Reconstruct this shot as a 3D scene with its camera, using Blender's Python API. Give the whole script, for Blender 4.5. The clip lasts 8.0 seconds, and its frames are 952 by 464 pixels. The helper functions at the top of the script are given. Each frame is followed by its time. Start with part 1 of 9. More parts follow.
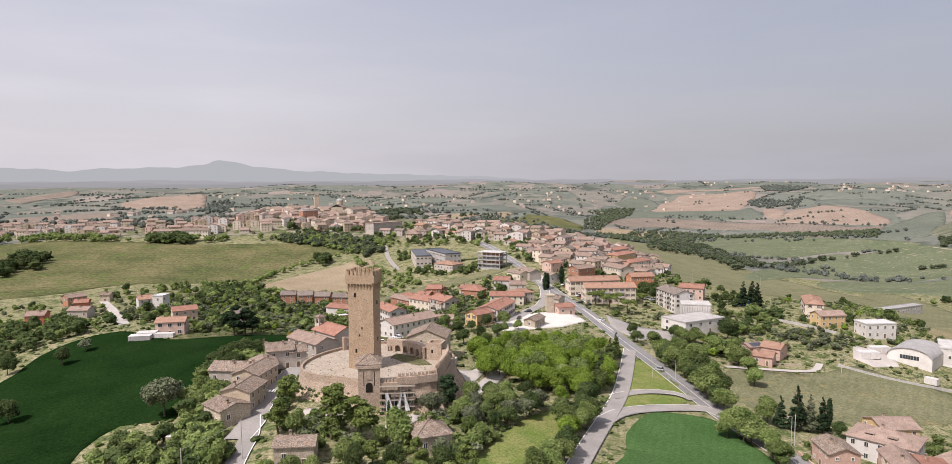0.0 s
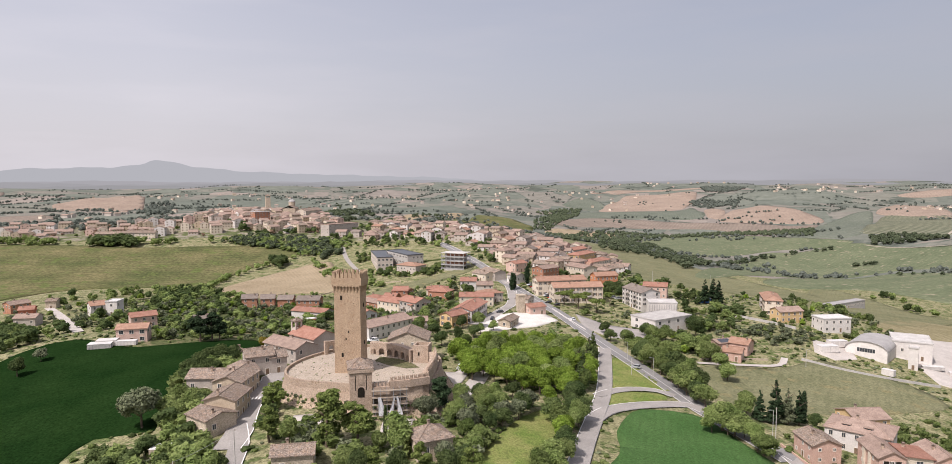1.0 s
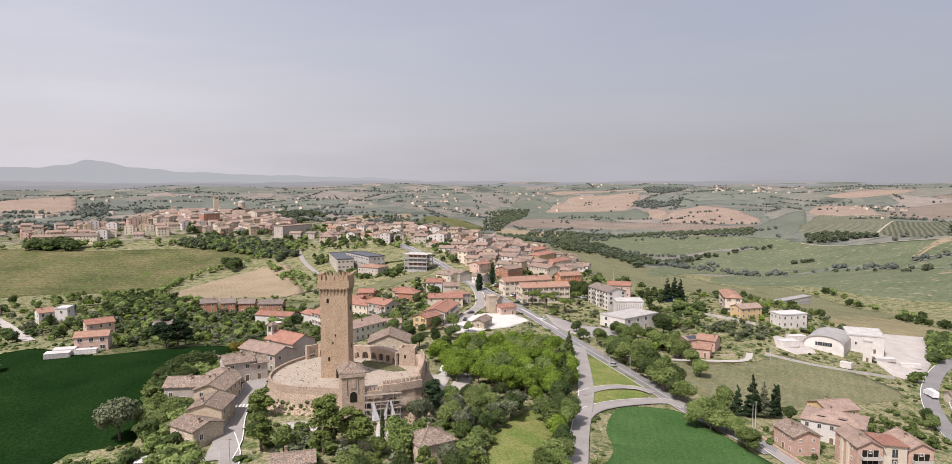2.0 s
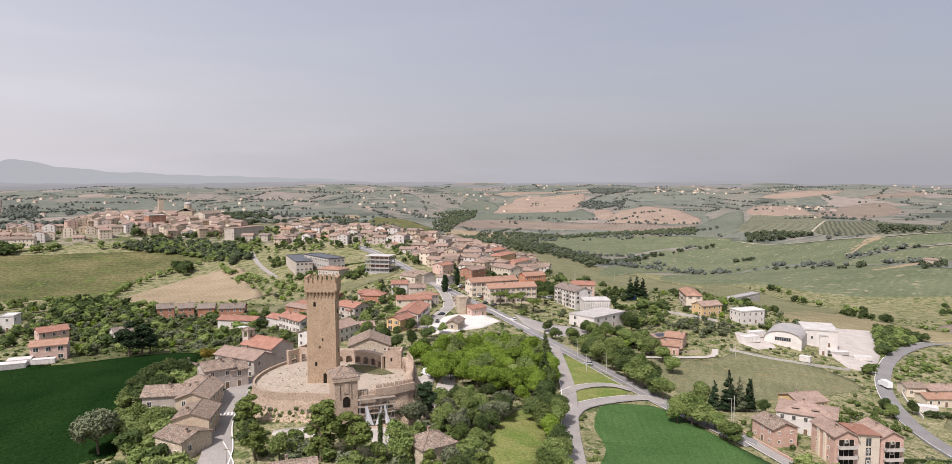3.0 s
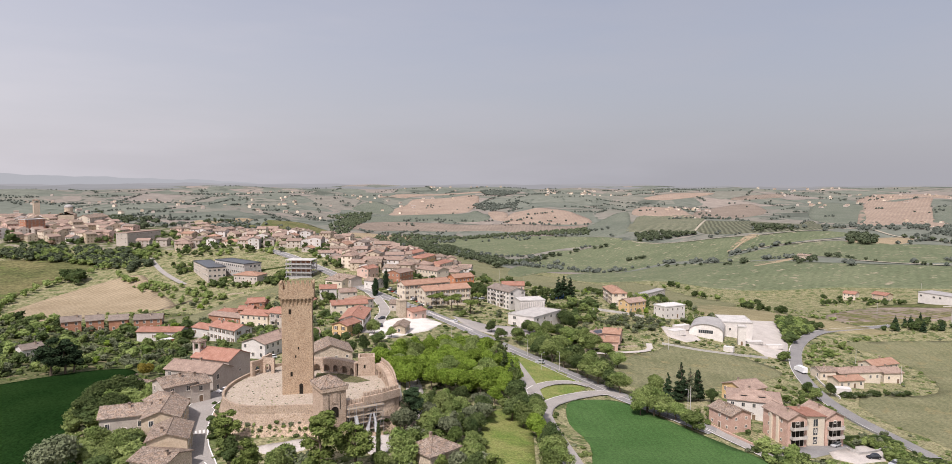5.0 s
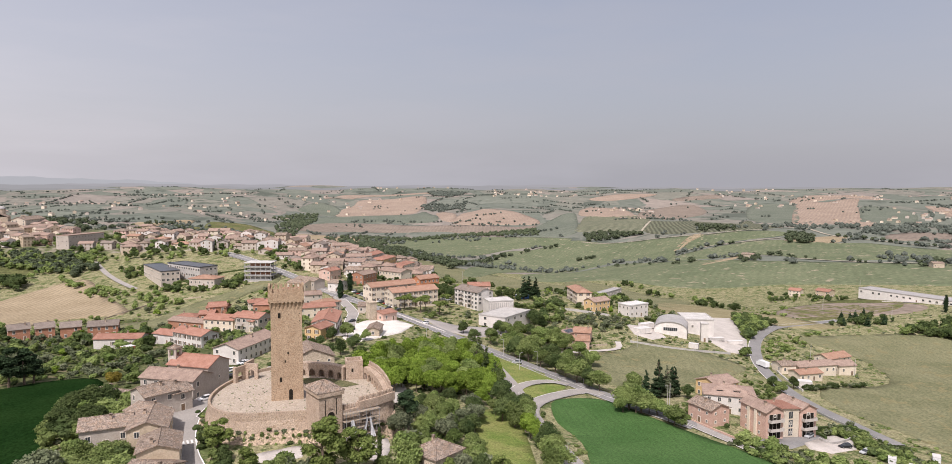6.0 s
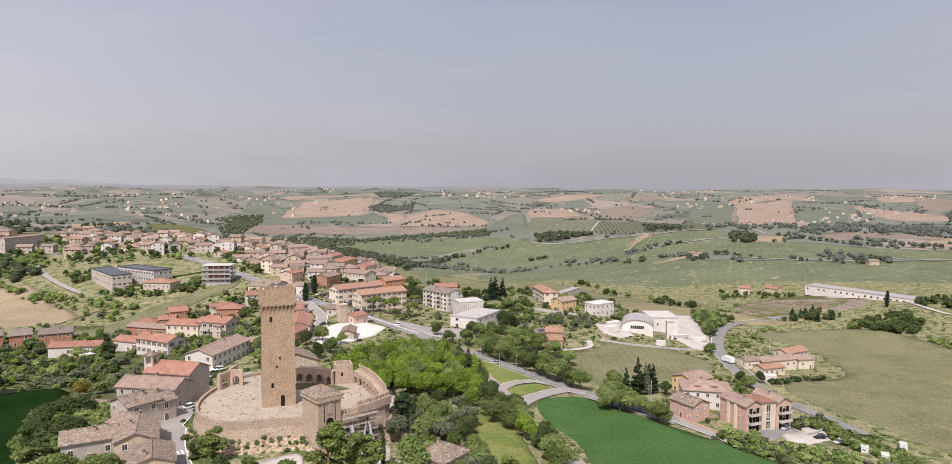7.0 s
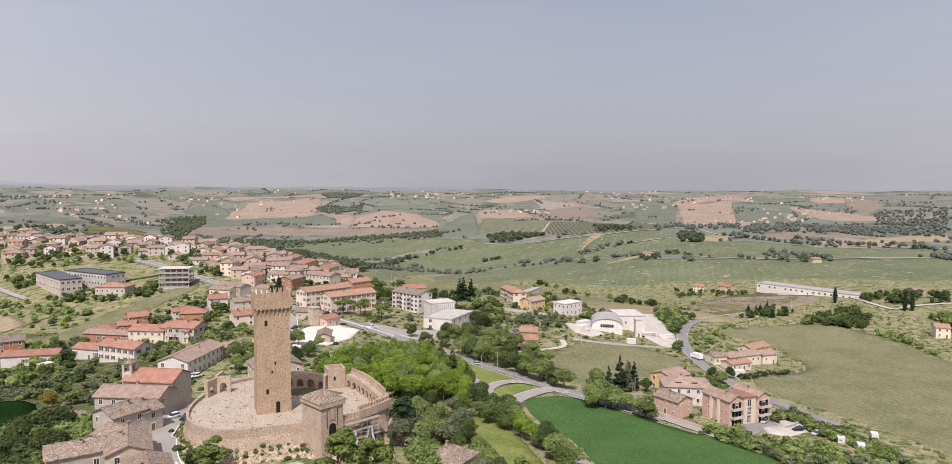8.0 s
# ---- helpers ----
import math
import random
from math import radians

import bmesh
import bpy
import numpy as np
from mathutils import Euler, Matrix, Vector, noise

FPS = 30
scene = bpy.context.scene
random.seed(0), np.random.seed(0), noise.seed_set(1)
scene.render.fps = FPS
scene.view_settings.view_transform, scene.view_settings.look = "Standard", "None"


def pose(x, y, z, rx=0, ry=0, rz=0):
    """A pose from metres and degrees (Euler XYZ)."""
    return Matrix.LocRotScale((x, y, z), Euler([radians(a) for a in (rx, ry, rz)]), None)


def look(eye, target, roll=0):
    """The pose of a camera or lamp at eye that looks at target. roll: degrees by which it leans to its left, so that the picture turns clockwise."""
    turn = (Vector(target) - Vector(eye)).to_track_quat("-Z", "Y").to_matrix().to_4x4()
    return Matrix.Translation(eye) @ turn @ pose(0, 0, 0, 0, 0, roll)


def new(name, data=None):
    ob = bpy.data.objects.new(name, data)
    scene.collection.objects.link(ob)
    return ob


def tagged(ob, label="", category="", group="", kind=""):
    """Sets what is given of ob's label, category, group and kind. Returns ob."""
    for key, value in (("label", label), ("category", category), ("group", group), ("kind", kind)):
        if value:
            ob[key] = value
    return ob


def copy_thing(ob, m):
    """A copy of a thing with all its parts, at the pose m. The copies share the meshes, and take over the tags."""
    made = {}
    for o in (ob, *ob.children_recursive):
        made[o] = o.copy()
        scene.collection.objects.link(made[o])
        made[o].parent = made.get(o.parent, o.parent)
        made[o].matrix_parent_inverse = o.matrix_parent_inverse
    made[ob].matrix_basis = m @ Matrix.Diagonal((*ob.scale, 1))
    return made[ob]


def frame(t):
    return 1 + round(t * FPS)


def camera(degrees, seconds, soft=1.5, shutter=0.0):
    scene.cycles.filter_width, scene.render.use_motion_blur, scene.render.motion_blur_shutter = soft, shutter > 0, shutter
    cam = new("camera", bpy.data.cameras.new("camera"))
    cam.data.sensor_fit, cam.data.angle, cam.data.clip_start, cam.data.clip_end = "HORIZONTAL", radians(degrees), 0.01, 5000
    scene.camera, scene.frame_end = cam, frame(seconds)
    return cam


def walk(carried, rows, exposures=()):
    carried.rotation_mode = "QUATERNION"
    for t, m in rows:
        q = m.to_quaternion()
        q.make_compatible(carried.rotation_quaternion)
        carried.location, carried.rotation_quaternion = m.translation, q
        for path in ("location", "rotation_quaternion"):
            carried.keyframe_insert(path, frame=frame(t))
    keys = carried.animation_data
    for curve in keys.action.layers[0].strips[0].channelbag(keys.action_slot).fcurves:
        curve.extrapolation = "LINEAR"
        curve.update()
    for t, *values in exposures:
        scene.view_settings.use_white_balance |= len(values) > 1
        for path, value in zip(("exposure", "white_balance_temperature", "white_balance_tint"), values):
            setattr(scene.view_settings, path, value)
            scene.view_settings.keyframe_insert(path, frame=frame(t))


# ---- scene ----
# camera and its flight
cam = camera(71.57, 8.0, soft=0.5)
# seconds, east, north, height, yaw, pitch, lean
ROWS = [
    (0.0, 0.00, 0.00, 75.00, 0.000, -4.597, -0.214),
    (0.5, -6.72, 1.06, 74.88, -2.346, -4.568, -0.184),
    (1.0, -13.43, 2.22, 74.80, -4.708, -4.537, -0.153),
    (1.5, -20.10, 3.49, 74.74, -7.083, -4.504, -0.121),
    (3.0, -39.84, 8.26, 74.69, -14.264, -4.393, -0.016),
    (3.5, -46.30, 10.24, 74.69, -16.667, -4.352, 0.022),
    (4.0, -52.67, 12.47, 74.69, -19.071, -4.309, 0.061),
    (4.5, -58.94, 14.97, 74.67, -21.472, -4.265, 0.101),
    (6.0, -77.13, 24.30, 74.50, -28.636, -4.118, 0.228),
    (6.5, -82.95, 28.11, 74.38, -31.002, -4.065, 0.273),
    (7.0, -88.62, 32.31, 74.22, -33.352, -4.011, 0.320),
    (7.5, -94.14, 36.93, 74.00, -35.684, -3.954, 0.367),
    (8.0, -99.49, 42.00, 73.74, -37.995, -3.895, 0.416),
]


def eye(x, y, z, yaw, pitch, lean):
    return pose(x, y, z) @ pose(0, 0, 0, 0, 0, yaw) @ pose(0, 0, 0, 90 + pitch) @ pose(0, 0, 0, 0, 0, lean)


EXPOSURE, KELVIN, TINT = 0.20, 6420.0, 17.0
walk(cam, [(r[0], eye(*r[1:])) for r in ROWS], [(0.0, EXPOSURE, KELVIN, TINT), (8.0, EXPOSURE, KELVIN, TINT)])

# sky and sun
SKY_STRENGTH = 0.115
SKY_HAZE_LOW, SKY_HAZE_HIGH = 0.80, 0.40
SKY_VEIL = (6.0, 5.9, 6.05)
SKY_VEIL_AWAY = (3.6, 3.66, 3.86)
SUN_STRENGTH = 3.9
# ---- light ----
SUN_TO = Vector((-0.62, -0.54, 0.0)).normalized()
SUN_UP = radians(54)
world = bpy.data.worlds.new("sky")
scene.world = world
world.use_nodes = True
wn, wl = world.node_tree.nodes, world.node_tree.links
wn.clear()
sky = wn.new("ShaderNodeTexSky")
sky.sky_type = "NISHITA"
sky.sun_disc = False
sky.sun_elevation = SUN_UP
sky.sun_rotation = math.atan2(SUN_TO.x, SUN_TO.y)
sky.air_density, sky.dust_density, sky.ozone_density = 1.0, 4.0, 1.0
# thin high haze over the blue, with faint streaks of cloud
coord = wn.new("ShaderNodeTexCoord")
stretch = wn.new("ShaderNodeMapping")
stretch.inputs["Scale"].default_value = (1.6, 1.6, 9.0)
streak = wn.new("ShaderNodeTexNoise")
streak.inputs["Scale"].default_value = 2.2
streak.inputs["Detail"].default_value = 6
streak_ramp = wn.new("ShaderNodeMapRange")
streak_ramp.inputs["From Min"].default_value, streak_ramp.inputs["From Max"].default_value = 0.45, 0.75
streak_ramp.inputs["To Min"].default_value, streak_ramp.inputs["To Max"].default_value = 0.0, 0.10
# the veil is thickest near the horizon
height = wn.new("ShaderNodeSeparateXYZ")
thin = wn.new("ShaderNodeMapRange")
thin.inputs["From Min"].default_value, thin.inputs["From Max"].default_value = 0.0, 0.45
thin.inputs["To Min"].default_value, thin.inputs["To Max"].default_value = SKY_HAZE_LOW, SKY_HAZE_HIGH
both_haze = wn.new("ShaderNodeMath")
veil = wn.new("ShaderNodeMix")
veil.data_type = "RGBA"
# the haze is brighter on the sun's side of the sky
side = wn.new("ShaderNodeVectorMath")
side.operation = "DOT_PRODUCT"
side.inputs[1].default_value = SUN_TO
sunward = wn.new("ShaderNodeMapRange")
sunward.inputs["From Min"].default_value, sunward.inputs["From Max"].default_value = -1.0, -0.35
veil_colour = wn.new("ShaderNodeMix")
veil_colour.data_type = "RGBA"
veil_colour.inputs["A"].default_value = (*SKY_VEIL_AWAY, 1)
veil_colour.inputs["B"].default_value = (*SKY_VEIL, 1)
wl.new(coord.outputs["Generated"], side.inputs[0])
wl.new(side.outputs["Value"], sunward.inputs["Value"])
wl.new(sunward.outputs["Result"], veil_colour.inputs["Factor"])
wl.new(veil_colour.outputs["Result"], veil.inputs["B"])
back = wn.new("ShaderNodeBackground")
back.inputs["Strength"].default_value = SKY_STRENGTH
wout = wn.new("ShaderNodeOutputWorld")
wl.new(coord.outputs["Generated"], stretch.inputs["Vector"])
wl.new(stretch.outputs["Vector"], streak.inputs["Vector"])
wl.new(streak.outputs["Fac"], streak_ramp.inputs["Value"])
wl.new(coord.outputs["Generated"], height.inputs[0])
wl.new(height.outputs["Z"], thin.inputs["Value"])
wl.new(streak_ramp.outputs["Result"], both_haze.inputs[0])
wl.new(thin.outputs["Result"], both_haze.inputs[1])
wl.new(both_haze.outputs[0], veil.inputs["Factor"])
wl.new(sky.outputs["Color"], veil.inputs["A"])
wl.new(veil.outputs["Result"], back.inputs["Color"])
wl.new(back.outputs["Background"], wout.inputs["Surface"])
sun_data = bpy.data.lights.new("sun", "SUN")
sun_data.energy, sun_data.angle, sun_data.color = SUN_STRENGTH, radians(0.9), (1.0, 0.965, 0.91)
sun = new("sun", sun_data)
sun_way = SUN_TO * math.cos(SUN_UP) + Vector((0, 0, math.sin(SUN_UP)))
sun.matrix_world = look(sun_way * 400, (0, 0, 0))


# ---- materials ----
def node(tree, kind, **inputs):
    made = tree.nodes.new(kind)
    for key, value in inputs.items():
        made.inputs[key.replace("_", " ")].default_value = value
    return made


def mixed(tree, a, b, fac, blend="MIX"):
    """A colour mix; a, b and fac are sockets or values."""
    m = tree.nodes.new("ShaderNodeMix")
    m.data_type, m.blend_type = "RGBA", blend
    for key, value in (("A", a), ("B", b), ("Factor", fac)):
        socket = next(s for s in m.inputs if s.name == key and (s.type == "RGBA" or key == "Factor"))
        if isinstance(value, bpy.types.NodeSocket):
            tree.links.new(value, socket)
        else:
            socket.default_value = (*value, 1) if key != "Factor" else value
    return next(s for s in m.outputs if s.type == "RGBA")


def ranged(tree, value, a, b, c=0.0, d=1.0):
    m = node(tree, "ShaderNodeMapRange", From_Min=a, From_Max=b, To_Min=c, To_Max=d)
    tree.links.new(value, m.inputs["Value"])
    return m.outputs["Result"]


def noised(tree, vec, size, detail=4.0, rough=0.6):
    n = node(tree, "ShaderNodeTexNoise", Scale=1.0 / size, Detail=detail, Roughness=rough)
    tree.links.new(vec, n.inputs["Vector"])
    return n.outputs["Fac"]


def mat(name, a, b, size=3.0, fine=0.4, grain=0.35, rough=0.9, bump=0.3, vary=0.0, metal=0.0,
        stripe=None, spots=None, leafy=0.0, local=False, shine=0.04):
    """A weathered surface: colours a and b in patches of that size, grain at the fine size; vary: lightness from
    object to object; stripe: (degrees, metres, strength) of furrows; spots: (colour, size, share)."""
    m = bpy.data.materials.new(name)
    m.use_nodes = True
    t = m.node_tree
    bsdf = t.nodes["Principled BSDF"]
    bsdf.inputs["Roughness"].default_value = rough
    bsdf.inputs["Metallic"].default_value = metal
    bsdf.inputs["Specular IOR Level"].default_value = shine
    if local:
        vec = t.nodes.new("ShaderNodeTexCoord").outputs["Object"]
    else:
        vec = t.nodes.new("ShaderNodeNewGeometry").outputs["Position"]
    big = ranged(t, noised(t, vec, size, 5.0), 0.33, 0.67)
    small = noised(t, vec, fine, 3.0, 0.7)
    colour = mixed(t, a, b, big)
    if stripe:
        turn = t.nodes.new("ShaderNodeMapping")
        turn.inputs["Rotation"].default_value = (0, 0, radians(stripe[0]))
        t.links.new(vec, turn.inputs["Vector"])
        wave = node(t, "ShaderNodeTexWave", Scale=0.314 / stripe[1], Distortion=3.5, Detail=3.0, Detail_Scale=0.6)
        t.links.new(turn.outputs["Vector"], wave.inputs["Vector"])
        f = ranged(t, wave.outputs["Fac"], 0.2, 0.9, 1.0 - stripe[2], 1.0 + stripe[2] * 0.4)
        grey = t.nodes.new("ShaderNodeCombineColor")
        for k in range(3):
            t.links.new(f, grey.inputs[k])
        colour = mixed(t, colour, grey.outputs[0], 1.0, "MULTIPLY")
    if spots:
        s = ranged(t, noised(t, vec, spots[1], 4.0, 0.65), 0.62 - spots[2] * 0.3, 0.68 - spots[2] * 0.3)
        colour = mixed(t, colour, spots[0], s)
    f = ranged(t, small, 0.3, 0.7, 1.0 - grain * 1.25, 1.0 + grain * 1.25)
    if vary:
        info = t.nodes.new("ShaderNodeObjectInfo")
        v = ranged(t, info.outputs["Random"], 0.0, 1.0, 1.0 - vary, 1.0 + vary)
        mul = t.nodes.new("ShaderNodeMath")
        mul.operation = "MULTIPLY"
        t.links.new(f, mul.inputs[0])
        t.links.new(v, mul.inputs[1])
        f = mul.outputs[0]
    scale = t.nodes.new("ShaderNodeVectorMath")
    scale.operation = "SCALE"
    t.links.new(colour, scale.inputs[0])
    t.links.new(f, scale.inputs["Scale"])
    colour = scale.outputs[0]
    t.links.new(colour, bsdf.inputs["Base Color"])
    if bump:
        bp = node(t, "ShaderNodeBump", Strength=bump, Distance=min(fine, 0.5) * 0.5)
        t.links.new(small, bp.inputs["Height"])
        t.links.new(bp.outputs["Normal"], bsdf.inputs["Normal"])
    if leafy:
        thin = t.nodes.new("ShaderNodeBsdfTranslucent")
        t.links.new(colour, thin.inputs["Color"])
        both = node(t, "ShaderNodeMixShader", Fac=leafy)
        t.links.new(bsdf.outputs[0], both.inputs[1])
        t.links.new(thin.outputs[0], both.inputs[2])
        t.links.new(both.outputs[0], t.nodes["Material Output"].inputs["Surface"])
    return m


def patchwork(name):
    """Farmland far off: long fields of some hundred metres in crop colours greyed for haze, hedged here and there, with
    copses between.
    """
    m = bpy.data.materials.new(name)
    m.use_nodes = True
    t = m.node_tree
    bsdf = t.nodes["Principled BSDF"]
    bsdf.inputs["Roughness"].default_value = 0.95
    bsdf.inputs["Specular IOR Level"].default_value = 0.0
    pos = t.nodes.new("ShaderNodeNewGeometry").outputs["Position"]
    warp = t.nodes.new("ShaderNodeTexNoise")
    warp.inputs["Scale"].default_value = 1 / 420.0
    t.links.new(pos, warp.inputs["Vector"])
    off = t.nodes.new("ShaderNodeVectorMath")
    off.operation = "MULTIPLY_ADD"
    off.inputs[1].default_value = (260, 260, 0)
    t.links.new(warp.outputs["Color"], off.inputs[0])
    t.links.new(pos, off.inputs[2])

    def plots(turn, wide, deep):
        """Rectangular plots: a random colour for each, and the distance to its edge."""
        shape = t.nodes.new("ShaderNodeMapping")
        shape.inputs["Rotation"].default_value = (0, 0, radians(turn))
        shape.inputs["Scale"].default_value = (1 / wide, 1 / deep, 0)
        t.links.new(off.outputs[0], shape.inputs["Vector"])
        cells = t.nodes.new("ShaderNodeTexVoronoi")
        cells.voronoi_dimensions, cells.distance = "2D", "CHEBYCHEV"
        edge = t.nodes.new("ShaderNodeTexVoronoi")
        edge.voronoi_dimensions, edge.feature = "2D", "DISTANCE_TO_EDGE"
        for v in (cells, edge):
            v.inputs["Scale"].default_value = 1.0
            v.inputs["Randomness"].default_value = 0.8
            t.links.new(shape.outputs["Vector"], v.inputs["Vector"])
        pick = t.nodes.new("ShaderNodeSeparateColor")
        t.links.new(cells.outputs["Color"], pick.inputs[0])
        return pick, edge.outputs["Distance"]

    def crop_ramp(pick, crops):
        ramp = t.nodes.new("ShaderNodeValToRGB")
        ramp.color_ramp.interpolation = "CONSTANT"
        while len(ramp.color_ramp.elements) < len(crops):
            ramp.color_ramp.elements.new(0.5)
        for e, (p, c) in zip(ramp.color_ramp.elements, crops):
            e.position, e.color = p, (*c, 1)
        t.links.new(pick.outputs[0], ramp.inputs["Fac"])
        return ramp.outputs["Color"]

    pick, edge = plots(24, 170.0, 330.0)
    small, small_edge = plots(-38, 85.0, 140.0)
    # crop colours carry painted haze: greyed and paled in the base colour
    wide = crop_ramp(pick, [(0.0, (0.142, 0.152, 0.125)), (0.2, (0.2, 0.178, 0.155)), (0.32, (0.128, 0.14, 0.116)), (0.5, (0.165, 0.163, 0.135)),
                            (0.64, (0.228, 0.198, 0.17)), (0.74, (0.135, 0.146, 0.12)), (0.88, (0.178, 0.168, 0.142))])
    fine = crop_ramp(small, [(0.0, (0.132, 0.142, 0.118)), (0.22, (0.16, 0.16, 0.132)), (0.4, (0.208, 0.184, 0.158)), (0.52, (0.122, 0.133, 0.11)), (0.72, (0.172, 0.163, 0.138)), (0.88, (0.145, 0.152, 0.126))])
    split = t.nodes.new("ShaderNodeMath")
    split.operation = "GREATER_THAN"
    split.inputs[1].default_value = 0.55
    t.links.new(pick.outputs[1], split.inputs[0])
    colour = mixed(t, wide, fine, split.outputs[0])
    hedge = ranged(t, edge, 0.018, 0.035, 1.0, 0.0)
    gaps = ranged(t, noised(t, pos, 70.0, 4.0), 0.47, 0.55)
    both = t.nodes.new("ShaderNodeMath")
    both.operation = "MULTIPLY"
    t.links.new(hedge, both.inputs[0])
    t.links.new(gaps, both.inputs[1])
    # hedge and copse greens lifted towards grey, as haze would do
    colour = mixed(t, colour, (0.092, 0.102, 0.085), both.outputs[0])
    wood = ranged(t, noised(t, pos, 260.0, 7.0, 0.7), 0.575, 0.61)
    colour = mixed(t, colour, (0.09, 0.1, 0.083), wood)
    # mottling whose raised range adds to the painted haze
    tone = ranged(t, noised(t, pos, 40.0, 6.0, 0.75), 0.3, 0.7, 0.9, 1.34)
    scale = t.nodes.new("ShaderNodeVectorMath")
    scale.operation = "SCALE"
    t.links.new(colour, scale.inputs[0])
    t.links.new(tone, scale.inputs["Scale"])
    t.links.new(scale.outputs[0], bsdf.inputs["Base Color"])
    return m


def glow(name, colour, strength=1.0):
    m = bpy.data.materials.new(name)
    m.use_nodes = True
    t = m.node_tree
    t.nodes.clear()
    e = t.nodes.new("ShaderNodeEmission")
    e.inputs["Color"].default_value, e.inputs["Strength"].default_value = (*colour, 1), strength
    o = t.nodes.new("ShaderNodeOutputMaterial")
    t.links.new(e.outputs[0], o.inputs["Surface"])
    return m


